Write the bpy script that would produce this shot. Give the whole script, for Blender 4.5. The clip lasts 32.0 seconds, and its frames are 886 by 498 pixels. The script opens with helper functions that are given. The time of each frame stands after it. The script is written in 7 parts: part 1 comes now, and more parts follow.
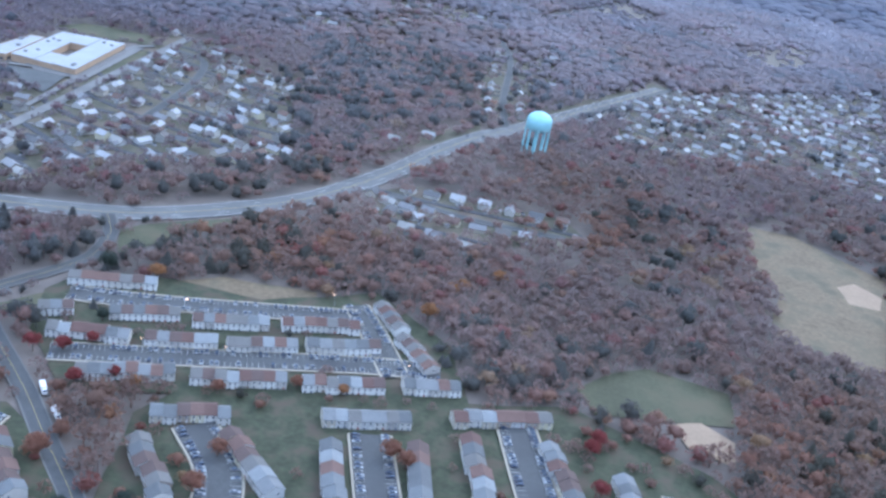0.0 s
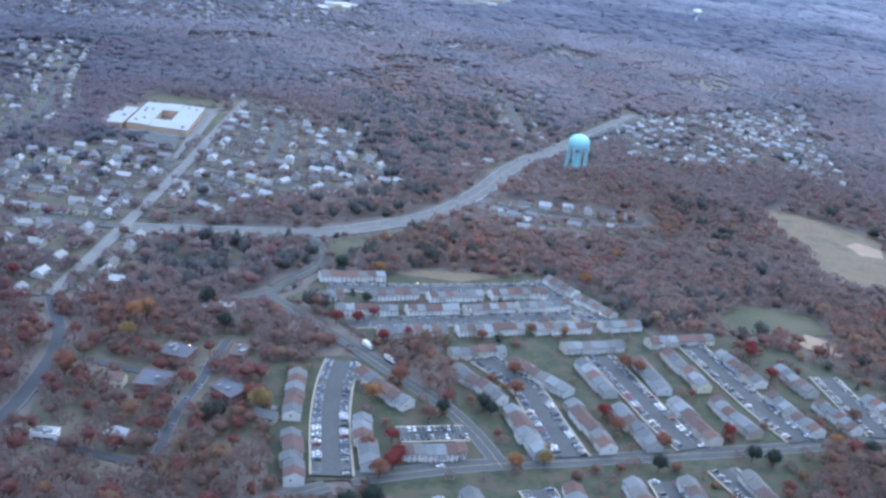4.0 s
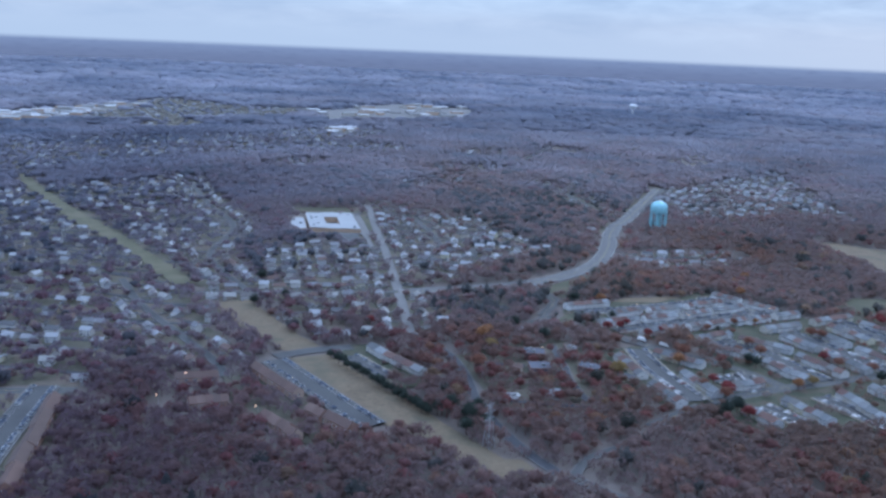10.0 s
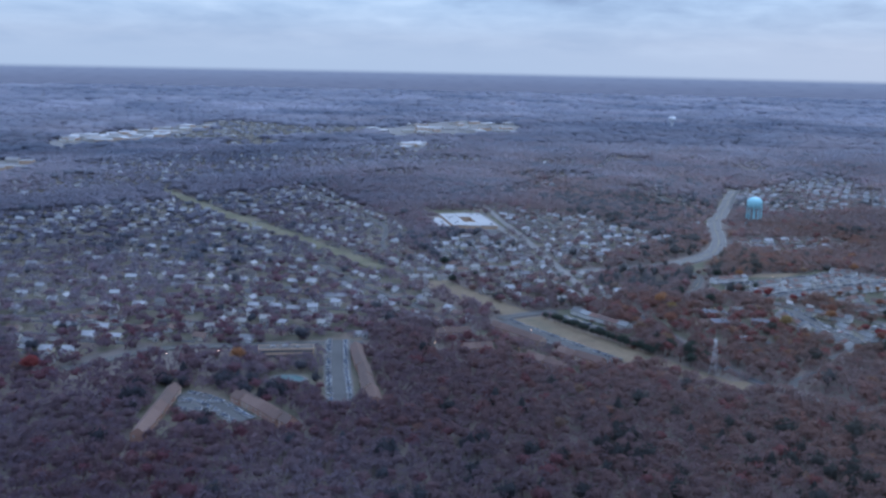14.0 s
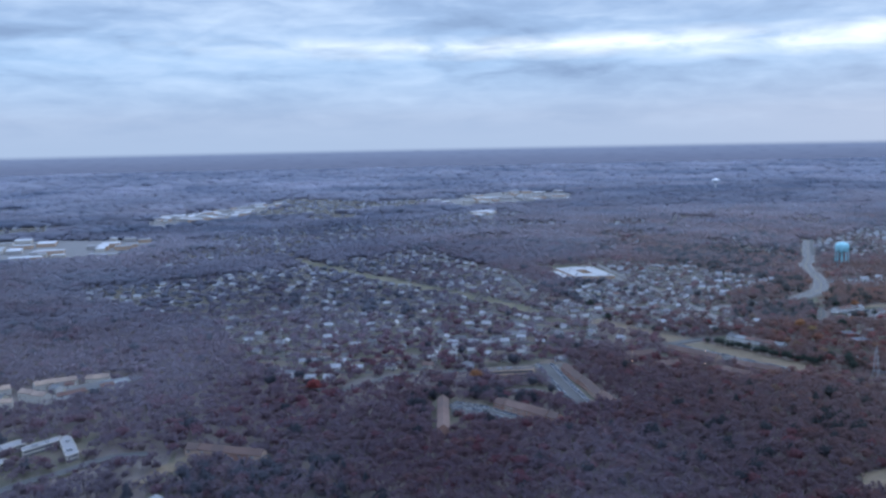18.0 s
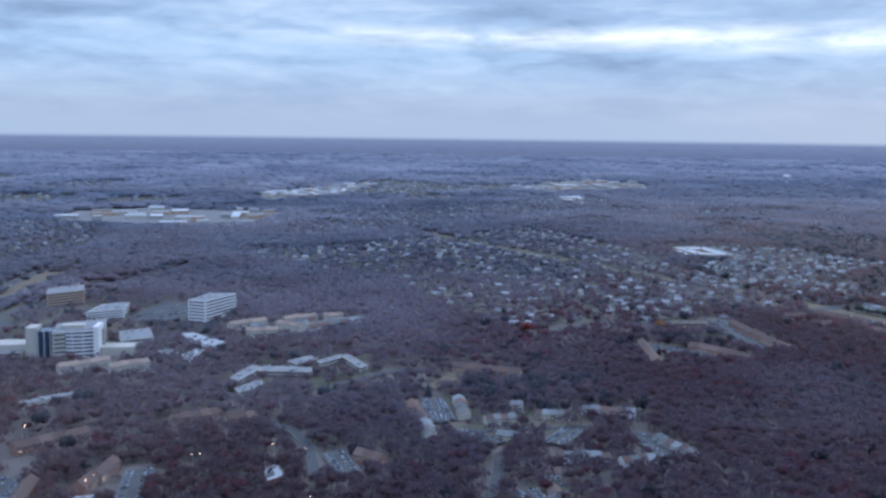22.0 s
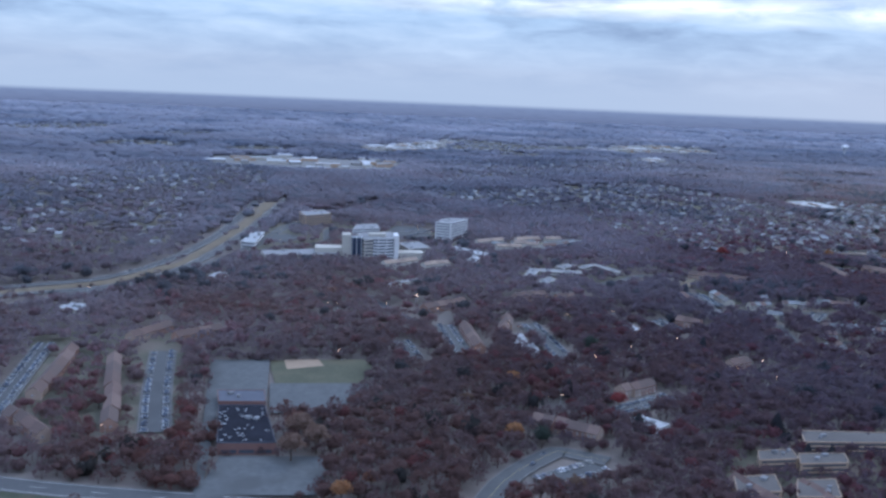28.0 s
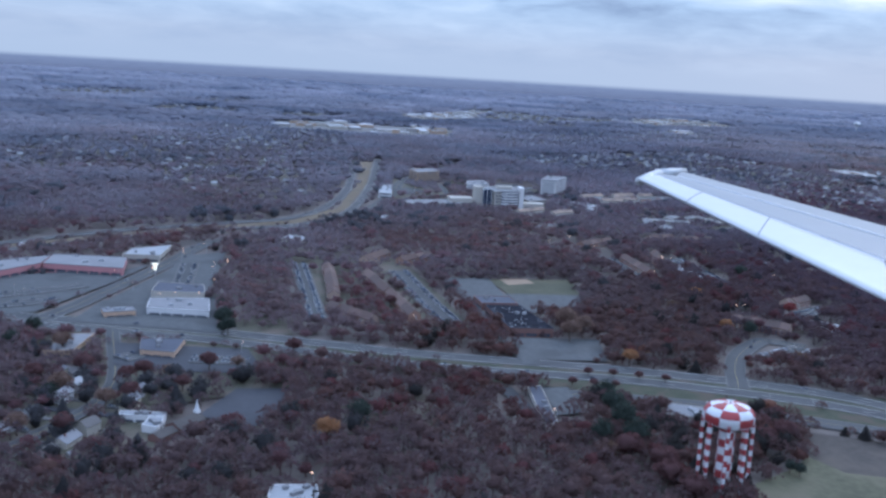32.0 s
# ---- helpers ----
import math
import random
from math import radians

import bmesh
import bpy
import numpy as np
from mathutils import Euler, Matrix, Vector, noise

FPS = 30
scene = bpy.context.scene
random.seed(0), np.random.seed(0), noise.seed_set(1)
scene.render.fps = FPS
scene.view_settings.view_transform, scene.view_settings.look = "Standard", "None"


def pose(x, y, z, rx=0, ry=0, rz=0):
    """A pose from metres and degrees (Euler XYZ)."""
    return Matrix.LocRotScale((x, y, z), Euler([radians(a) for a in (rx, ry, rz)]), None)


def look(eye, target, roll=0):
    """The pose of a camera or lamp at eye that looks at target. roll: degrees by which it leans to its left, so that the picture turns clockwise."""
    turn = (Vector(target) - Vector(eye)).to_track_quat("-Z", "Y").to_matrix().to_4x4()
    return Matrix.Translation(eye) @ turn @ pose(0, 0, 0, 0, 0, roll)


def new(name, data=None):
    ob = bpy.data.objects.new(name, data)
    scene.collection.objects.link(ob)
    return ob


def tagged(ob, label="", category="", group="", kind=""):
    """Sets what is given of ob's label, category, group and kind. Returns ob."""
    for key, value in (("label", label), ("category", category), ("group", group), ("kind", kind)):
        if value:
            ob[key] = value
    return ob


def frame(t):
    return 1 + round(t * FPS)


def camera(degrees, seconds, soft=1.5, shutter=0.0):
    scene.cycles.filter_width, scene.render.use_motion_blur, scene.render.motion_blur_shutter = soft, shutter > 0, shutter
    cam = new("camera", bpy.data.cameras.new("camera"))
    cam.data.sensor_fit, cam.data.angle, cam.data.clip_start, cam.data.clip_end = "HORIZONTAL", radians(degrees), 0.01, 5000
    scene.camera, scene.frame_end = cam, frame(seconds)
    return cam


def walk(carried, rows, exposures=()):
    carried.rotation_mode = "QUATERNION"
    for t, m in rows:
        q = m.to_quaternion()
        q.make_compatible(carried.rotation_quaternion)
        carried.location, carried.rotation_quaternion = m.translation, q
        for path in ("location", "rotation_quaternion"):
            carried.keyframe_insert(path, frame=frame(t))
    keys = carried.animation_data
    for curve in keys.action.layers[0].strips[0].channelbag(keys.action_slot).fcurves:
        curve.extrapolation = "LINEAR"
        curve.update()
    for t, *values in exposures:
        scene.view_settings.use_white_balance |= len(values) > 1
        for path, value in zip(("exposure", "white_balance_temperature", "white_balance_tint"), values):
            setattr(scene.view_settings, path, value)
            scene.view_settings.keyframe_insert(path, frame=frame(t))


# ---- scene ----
# camera, carried along the approach path
cam = camera(49.4, 32.0, soft=2.8)
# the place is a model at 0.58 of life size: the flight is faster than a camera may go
MODEL = 0.58
METRES, EYE = 2050.0 * MODEL, 279.6 * MODEL
ROWS = [
    (0.0, 0.0, 0.0, 0.0, 4.41, -23.88, -10.03),
    (0.5, -0.0112, -0.0118, -0.0011, 2.73, -23.33, -9.11),
    (1.0, -0.0231, -0.0233, -0.0021, 1.49, -23.7, -8.98),
    (1.5, -0.0351, -0.0346, -0.003, 0.55, -23.96, -9.18),
    (2.0, -0.0474, -0.0456, -0.0033, -0.38, -23.67, -8.95),
    (2.5, -0.0598, -0.0562, -0.0038, -1.55, -22.31, -8.4),
    (3.0, -0.0724, -0.0668, -0.0043, -2.65, -20.56, -7.77),
    (3.5, -0.0849, -0.0772, -0.0049, -3.42, -19.72, -7.43),
    (5.5, -0.1368, -0.1167, -0.0064, -6.58, -17.27, -5.92),
    (6.0, -0.15, -0.126, -0.0067, -7.62, -15.84, -5.02),
    (6.5, -0.1634, -0.1355, -0.0075, -8.52, -14.75, -4.43),
    (7.0, -0.1767, -0.1448, -0.008, -9.08, -14.37, -4.32),
    (7.5, -0.19, -0.1539, -0.0083, -9.48, -14.39, -4.2),
    (8.0, -0.2035, -0.1629, -0.009, -9.93, -14.27, -4.12),
    (8.5, -0.2169, -0.1718, -0.0091, -10.36, -14.01, -3.69),
    (9.0, -0.2303, -0.1806, -0.0096, -10.68, -13.21, -3.2),
    (9.5, -0.2438, -0.1894, -0.0101, -11.03, -12.18, -2.65),
    (10.0, -0.2572, -0.198, -0.0105, -11.23, -11.99, -2.37),
    (10.5, -0.2709, -0.2069, -0.0112, -11.26, -12.17, -2.53),
    (11.0, -0.2845, -0.2152, -0.0115, -11.35, -12.11, -2.35),
    (11.5, -0.2979, -0.2238, -0.0122, -11.28, -11.54, -1.76),
    (12.0, -0.3111, -0.2322, -0.0124, -11.31, -10.95, -1.07),
    (12.5, -0.3247, -0.2406, -0.0131, -11.39, -10.67, -0.74),
    (13.0, -0.3379, -0.2488, -0.0138, -11.32, -10.7, -0.83),
    (13.5, -0.3511, -0.2568, -0.0143, -11.24, -10.83, -1.07),
    (15.5, -0.4037, -0.2892, -0.0158, -10.68, -10.7, -0.88),
    (16.0, -0.4169, -0.2973, -0.0162, -10.38, -9.69, -0.44),
    (16.5, -0.4299, -0.305, -0.0164, -10.22, -8.12, 0.04),
    (17.0, -0.4429, -0.3127, -0.0171, -10.37, -7.11, 0.25),
    (17.5, -0.4558, -0.3209, -0.0178, -10.53, -6.62, 0.63),
    (18.0, -0.469, -0.3293, -0.0185, -10.55, -6.37, 1.16),
    (18.5, -0.4816, -0.337, -0.0187, -10.59, -6.39, 1.38),
    (19.0, -0.4948, -0.3452, -0.0196, -10.45, -6.47, 1.24),
    (19.5, -0.5076, -0.3534, -0.0204, -10.15, -6.58, 1.0),
    (20.0, -0.5203, -0.3617, -0.0212, -9.71, -6.68, 0.7),
    (20.5, -0.5333, -0.3703, -0.0214, -9.26, -6.72, 0.48),
    (21.0, -0.5462, -0.3788, -0.0221, -8.85, -6.68, 0.25),
    (21.5, -0.5588, -0.387, -0.0229, -8.43, -6.79, -0.17),
    (22.0, -0.5718, -0.3955, -0.0238, -8.2, -6.98, -0.72),
    (22.5, -0.5843, -0.4039, -0.0244, -8.1, -7.25, -1.16),
    (23.0, -0.5972, -0.4123, -0.0253, -7.92, -7.66, -1.76),
    (23.5, -0.6088, -0.42, -0.0262, -7.79, -8.05, -2.24),
    (24.0, -0.6215, -0.4285, -0.027, -7.66, -8.22, -2.66),
    (24.5, -0.6339, -0.4371, -0.0277, -7.64, -8.1, -2.65),
    (26.5, -0.6839, -0.4703, -0.0326, -7.59, -8.03, -1.8),
    (27.0, -0.6965, -0.4788, -0.0336, -7.36, -8.64, -1.95),
    (27.5, -0.7088, -0.4874, -0.0345, -7.23, -9.08, -2.25),
    (28.0, -0.7216, -0.4961, -0.0352, -7.21, -9.04, -2.37),
    (28.5, -0.7342, -0.5046, -0.0362, -7.21, -8.96, -2.47),
    (29.0, -0.7468, -0.5132, -0.0372, -7.3, -9.04, -2.66),
    (29.5, -0.7593, -0.5217, -0.0381, -7.42, -9.17, -2.85),
    (30.0, -0.7721, -0.5303, -0.0391, -7.6, -9.26, -2.89),
    (30.5, -0.7848, -0.5389, -0.04, -7.63, -9.54, -2.95),
    (31.0, -0.7975, -0.5472, -0.0411, -7.77, -9.84, -3.0),
    (31.5, -0.8101, -0.5553, -0.0422, -7.85, -10.26, -3.08),
    (32.0, -0.8227, -0.5637, -0.043, -7.84, -10.57, -3.29),
]
EXPOSURES = [(0.0, 1.09, 6250, 5), (1.0, 1.14, 6250, 5), (2.0, 0.99, 6250, 5), (3.0, 1.0, 6200, 5), (6.0, 0.74, 6100, 5), (7.0, 0.55, 6050, 5), (8.0, 0.65, 6050, 5), (9.0, 0.60, 6000, 6), (10.0, 0.34, 6000, 6), (11.0, 0.43, 6000, 6), (12.0, 0.30, 6000, 7), (13.0, 0.2, 6000, 7), (24.0, 0.2, 6000, 7), (27.0, 0.26, 6050, 8), (32.0, 0.26, 6050, 8)]
walk(cam, [(t, pose(0, 0, EYE) @ pose(METRES * x, METRES * y, METRES * z, 90 + pitch, roll, yaw)) for t, x, y, z, yaw, pitch, roll in ROWS], EXPOSURES)

# ---- world: overcast dusk sky, distant haze below the horizon ----
world = bpy.data.worlds.new("world")
scene.world = world
world.use_nodes = True
wn, wl = world.node_tree.nodes, world.node_tree.links
wn.clear()


def wnode(kind, **values):
    n = wn.new(kind)
    for key, v in values.items():
        n.inputs[key].default_value = v
    return n


def wmath(op, a, b=0.0, c=0.0, clamp=False):
    n = wn.new("ShaderNodeMath")
    n.operation, n.use_clamp = op, clamp
    for i, v in enumerate((a, b, c)):
        if isinstance(v, (int, float)):
            n.inputs[i].default_value = v
        else:
            wl.new(v, n.inputs[i])
    return n.outputs[0]


def wramp(fac, stops):
    n = wn.new("ShaderNodeValToRGB")
    e = n.color_ramp.elements
    while len(e) < len(stops):
        e.new(0.5)
    for el, (p, c) in zip(e, stops):
        el.position, el.color = p, (*c, 1)
    wl.new(fac, n.inputs[0])
    return n.outputs[0]


def wmix(fac, a, b):
    n = wn.new("ShaderNodeMix")
    n.data_type = "RGBA"
    for sock, v in ((n.inputs[0], fac), (n.inputs[6], a), (n.inputs[7], b)):
        if isinstance(v, (int, float)):
            sock.default_value = v
        elif isinstance(v, tuple):
            sock.default_value = (*v, 1)
        else:
            wl.new(v, sock)
    return n.outputs[2]


coord = wn.new("ShaderNodeTexCoord")
sep = wn.new("ShaderNodeSeparateXYZ")
wl.new(coord.outputs["Generated"], sep.inputs[0])
dir_x, dir_y, dir_z = sep.outputs
azim = wmath("ARCTAN2", dir_x, dir_y)
elev = wmath("ARCSINE", dir_z)
SKY_SUN_EL, SKY_SUN_AZ = radians(9), radians(38)
sky = wn.new("ShaderNodeTexSky")
sky.sky_type, sky.sun_disc, sky.sun_elevation, sky.sun_rotation = "NISHITA", False, SKY_SUN_EL, SKY_SUN_AZ
sky_dim = wn.new("ShaderNodeVectorMath")
sky_dim.operation = "SCALE"
sky_dim.inputs["Scale"].default_value = 0.05
wl.new(sky.outputs[0], sky_dim.inputs[0])


def cloud(sx, sy, detail, seed, warp=0.0):
    """Noise over azimuth and elevation: cloud layers seen edge-on lie in long bands."""
    v = wn.new("ShaderNodeCombineXYZ")
    wl.new(wmath("MULTIPLY", azim, sx), v.inputs[0])
    wl.new(wmath("MULTIPLY", elev, sy), v.inputs[1])
    v.inputs[2].default_value = seed
    n = wnode("ShaderNodeTexNoise", Scale=1.0, Detail=detail, Roughness=0.55, Distortion=warp)
    wl.new(v.outputs[0], n.inputs["Vector"])
    return n.outputs[0]


# overcast colour by height above the horizon
el01 = wmath("DIVIDE", elev, radians(30), clamp=True)
overcast = wramp(el01, [(0.0, (0.40, 0.485, 0.65)), (0.05, (0.42, 0.50, 0.665)), (0.10, (0.405, 0.52, 0.715)), (0.16, (0.40, 0.55, 0.78)), (0.24, (0.355, 0.475, 0.69)), (0.34, (0.335, 0.44, 0.645)), (1.0, (1.02, 1.32, 2.02))])
bands = wmath("SUBTRACT", cloud(4.2, 26.0, 5.0, 1.3, 0.25), 0.5)
wisps = wmath("SUBTRACT", cloud(15.0, 62.0, 6.0, 7.7, 0.35), 0.5)
fade = wmath("MULTIPLY", elev, 14.0, clamp=True)
shade = wmath("MULTIPLY", wmath("ADD", wmath("MULTIPLY", bands, 1.5), wmath("MULTIPLY", wisps, 1.25)), fade)
dark_cloud = wmix(wmath("MULTIPLY", shade, -2.3, clamp=True), overcast, (0.26, 0.355, 0.54))
light_cloud = wmix(wmath("MULTIPLY", shade, 1.1, clamp=True), dark_cloud, (0.72, 0.83, 1.0))
# thin gaps in the cloud deck, brighter toward the hidden sun
gap_line = wmath("ADD", wmath("MULTIPLY", wmath("SUBTRACT", cloud(3.2, 20.0, 3.0, 4.1), 0.5), 0.035), radians(5.4))
gap = wmath("SUBTRACT", 1.0, wmath("MULTIPLY", wmath("ABSOLUTE", wmath("SUBTRACT", elev, gap_line)), 1 / radians(0.95)), clamp=True)
toward = wmath("MULTIPLY_ADD", wmath("COSINE", wmath("SUBTRACT", azim, SKY_SUN_AZ)), 3.6, -2.45, clamp=True)
torn = wmath("MULTIPLY_ADD", cloud(13.0, 60.0, 5.0, 9.2, 0.5), 3.4, -0.95, clamp=True)
glow = wmath("MULTIPLY", wmath("MULTIPLY", gap, toward), torn)
clouds = wmix(glow, light_cloud, (1.05, 1.08, 1.12))
above = wmix(0.985, sky_dim.outputs[0], clouds)
# land too far off to tell apart, haze painted into its colours
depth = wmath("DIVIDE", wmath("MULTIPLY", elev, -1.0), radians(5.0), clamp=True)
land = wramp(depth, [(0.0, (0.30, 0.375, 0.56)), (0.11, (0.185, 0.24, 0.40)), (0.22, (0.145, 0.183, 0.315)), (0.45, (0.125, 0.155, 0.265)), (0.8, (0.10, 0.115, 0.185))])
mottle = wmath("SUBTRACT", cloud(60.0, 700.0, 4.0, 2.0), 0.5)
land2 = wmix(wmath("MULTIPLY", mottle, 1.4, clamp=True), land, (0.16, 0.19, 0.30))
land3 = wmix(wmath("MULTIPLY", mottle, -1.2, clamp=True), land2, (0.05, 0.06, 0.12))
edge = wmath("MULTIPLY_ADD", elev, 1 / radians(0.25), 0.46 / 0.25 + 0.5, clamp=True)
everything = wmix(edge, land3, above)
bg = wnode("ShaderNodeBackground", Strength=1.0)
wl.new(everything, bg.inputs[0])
wout = wn.new("ShaderNodeOutputWorld")
wl.new(bg.outputs[0], wout.inputs[0])

# the sun behind the cloud deck
sun = new("sun", bpy.data.lights.new("sun", "SUN"))
sun.data.energy, sun.data.angle, sun.data.color = 0.7, radians(40), (1.0, 0.97, 0.95)
sun.matrix_world = look((0, 0, 0), (-math.sin(SKY_SUN_AZ) * 0.8, -math.cos(SKY_SUN_AZ) * 0.8, -0.6))
sun.location = (0, 1500, 900)

# ---- materials ----
MATS = {}


def material(name, color, rough=0.85, var=0.25, big=0.05, small=1.2, bump=0.0, metal=0.0, palette=None, attr=None, emit=None, tint=None, spec=0.3, leafy=0.0):
    """Noise-varied surface. big, small: noise scales per metre. palette: colours picked object by object. attr: a colour stored on the mesh."""
    m = bpy.data.materials.new(name)
    m.use_nodes = True
    nt = m.node_tree
    n, l = nt.nodes, nt.links
    b = n["Principled BSDF"]
    b.inputs["Roughness"].default_value, b.inputs["Metallic"].default_value = rough, metal
    b.inputs["Specular IOR Level"].default_value = spec
    geo = n.new("ShaderNodeNewGeometry")
    pos = geo.outputs["Position"]
    if attr:
        src = n.new("ShaderNodeAttribute")
        src.attribute_name = attr
        base = src.outputs["Color"]
    elif palette:
        info = n.new("ShaderNodeObjectInfo")
        ramp = n.new("ShaderNodeValToRGB")
        ramp.color_ramp.interpolation = "CONSTANT"
        e = ramp.color_ramp.elements
        while len(e) < len(palette):
            e.new(0.5)
        for i, c in enumerate(palette):
            e[i].position, e[i].color = i / len(palette), (*c, 1)
        l.new(info.outputs["Random"], ramp.inputs[0])
        base = ramp.outputs[0]
    else:
        rgb = n.new("ShaderNodeRGB")
        rgb.outputs[0].default_value = (*color, 1)
        base = rgb.outputs[0]
    noises = []
    for scale, detail in ((big, 3.0), (small, 4.0)):
        t = n.new("ShaderNodeTexNoise")
        t.inputs["Scale"].default_value, t.inputs["Detail"].default_value = scale / MODEL, detail
        l.new(pos, t.inputs["Vector"])
        noises.append(t.outputs[0])
    add = n.new("ShaderNodeMath")
    add.operation = "ADD"
    l.new(noises[0], add.inputs[0]), l.new(noises[1], add.inputs[1])
    gain = n.new("ShaderNodeMath")
    gain.operation = "MULTIPLY_ADD"
    gain.inputs[1].default_value, gain.inputs[2].default_value = var * 2, 1 - var * 2
    l.new(add.outputs[0], gain.inputs[0])
    mul = n.new("ShaderNodeVectorMath")
    mul.operation = "SCALE"
    l.new(base, mul.inputs[0]), l.new(gain.outputs[0], mul.inputs["Scale"])
    out = mul.outputs[0]
    if tint:
        mix = n.new("ShaderNodeMix")
        mix.data_type = "RGBA"
        fac = n.new("ShaderNodeMapRange")
        fac.inputs[1].default_value, fac.inputs[2].default_value = 0.48, 0.66
        l.new(noises[0], fac.inputs[0]), l.new(fac.outputs[0], mix.inputs[0])
        l.new(out, mix.inputs[6])
        mix.inputs[7].default_value = (*tint, 1)
        out = mix.outputs[2]
    l.new(out, b.inputs["Base Color"])
    if bump:
        bp = n.new("ShaderNodeBump")
        bp.inputs["Strength"].default_value, bp.inputs["Distance"].default_value = bump, 0.3 * MODEL
        l.new(noises[1], bp.inputs["Height"]), l.new(bp.outputs[0], b.inputs["Normal"])
    if leafy:
        thin, mixed = n.new("ShaderNodeBsdfTranslucent"), n.new("ShaderNodeMixShader")
        mixed.inputs[0].default_value = leafy
        l.new(out, thin.inputs[0]), l.new(b.outputs[0], mixed.inputs[1]), l.new(thin.outputs[0], mixed.inputs[2])
        l.new(mixed.outputs[0], n["Material Output"].inputs[0])
    if emit:
        b.inputs["Emission Color"].default_value, b.inputs["Emission Strength"].default_value = (*emit[0], 1), emit[1]
    MATS[name] = m
    return m


material("forest_floor", (0.122, 0.100, 0.088), var=0.4, big=0.012, small=0.11, bump=0.4, tint=(0.102, 0.089, 0.082))
material("asphalt", (0.068, 0.070, 0.072), var=0.3, big=0.03, small=0.5, tint=(0.052, 0.053, 0.056))
material("asphalt_old", (0.082, 0.086, 0.088), var=0.4, big=0.03, small=0.3, tint=(0.060, 0.062, 0.063))
material("asphalt_worn", (0.112, 0.113, 0.114), var=0.25, big=0.03, small=0.4, tint=(0.088, 0.089, 0.091))
material("plough", (0.066, 0.055, 0.047), var=0.4, big=0.03, small=0.3, tint=(0.09, 0.073, 0.058))
material("asphalt_dark", (0.050, 0.052, 0.060), var=0.25, big=0.04, small=0.4)
material("concrete", (0.155, 0.15, 0.147), var=0.25, big=0.03, small=0.5, tint=(0.12, 0.118, 0.116))
material("kerb", (0.29, 0.255, 0.205), var=0.15)
material("kerb_dull", (0.125, 0.122, 0.118), var=0.2)
material("paint", (0.45, 0.445, 0.43), var=0.2)
material("yellow_paint", (0.34, 0.27, 0.12), var=0.2)
material("grass", (0.064, 0.065, 0.039), var=0.4, big=0.03, small=0.4, tint=(0.086, 0.075, 0.047))
material("olive_grass", (0.092, 0.088, 0.052), var=0.4, big=0.035, small=0.3, tint=(0.12, 0.105, 0.068))
material("drygrass", (0.140, 0.105, 0.068), var=0.45, big=0.035, small=0.3, tint=(0.090, 0.078, 0.052))
material("lawn", (0.043, 0.049, 0.029), var=0.55, big=0.07, small=0.35, tint=(0.070, 0.054, 0.039))
material("yard", (0.082, 0.076, 0.054), var=0.5, big=0.03, small=0.2, tint=(0.115, 0.09, 0.072))
material("meadow", (0.122, 0.106, 0.09), var=0.35, big=0.012, small=0.1, tint=(0.115, 0.10, 0.085))
material("far_wall", (0.29, 0.275, 0.26), var=0.15, big=0.02, small=0.3)
material("far_roof", (0.205, 0.21, 0.22), var=0.3, big=0.02, small=0.3)
material("soil", (0.25, 0.18, 0.125), var=0.2, big=0.05, small=0.5)
material("brickwall", (0.19, 0.105, 0.09), var=0.2, big=0.2, small=2.0)
material("tanbrick", (0.38, 0.27, 0.19), var=0.2, big=0.2, small=2.0)
material("whitewall", (0.62, 0.61, 0.60), var=0.08, big=0.1, small=1.0)
material("beige", (0.40, 0.37, 0.325), var=0.12, big=0.1, small=1.0)
material("orange", (0.50, 0.34, 0.24), var=0.12)
material("redband", (0.46, 0.21, 0.215), var=0.12)
material("roof_white", (0.27, 0.28, 0.29), rough=0.6, var=0.15, big=0.06, small=0.6)
material("roof_pale", (0.42, 0.43, 0.45), rough=0.6, var=0.12, big=0.03, small=0.4)
material("roof_grey", (0.20, 0.20, 0.207), var=0.2, big=0.06, small=0.6)
material("roof_brown", (0.088, 0.078, 0.073), var=0.3, big=0.06, small=0.6)
material("roof_dark", (0.075, 0.08, 0.10), var=0.3, big=0.06, small=0.6)
material("roof_black", (0.018, 0.019, 0.026), rough=0.95, spec=0.05, var=0.4, big=0.08, small=0.5)
material("siding", None, var=0.1, big=0.2, small=1.5, palette=[(0.47, 0.455, 0.43), (0.38, 0.35, 0.30), (0.45, 0.445, 0.435), (0.28, 0.275, 0.265), (0.45, 0.415, 0.31), (0.46, 0.445, 0.42), (0.26, 0.215, 0.18), (0.39, 0.395, 0.40)])
material("white_siding", None, var=0.08, big=0.2, small=1.5, palette=[(0.60, 0.59, 0.58), (0.54, 0.54, 0.53), (0.47, 0.45, 0.42), (0.60, 0.60, 0.59), (0.38, 0.36, 0.34)])
material("brick", None, var=0.18, big=0.2, small=2.0, palette=[(0.28, 0.17, 0.13), (0.33, 0.24, 0.19), (0.24, 0.14, 0.11)])
material("shingles", None, var=0.2, big=0.15, small=1.2, palette=[(0.105, 0.062, 0.054), (0.13, 0.137, 0.143), (0.19, 0.20, 0.207), (0.13, 0.080, 0.068), (0.10, 0.104, 0.108), (0.155, 0.16, 0.165), (0.095, 0.066, 0.060), (0.125, 0.12, 0.116)])
material("house_shingles", None, var=0.2, big=0.15, small=1.2, palette=[(0.16, 0.16, 0.17), (0.28, 0.285, 0.30), (0.125, 0.115, 0.11), (0.30, 0.305, 0.315), (0.13, 0.088, 0.075), (0.21, 0.21, 0.22), (0.10, 0.10, 0.105), (0.25, 0.245, 0.235)])
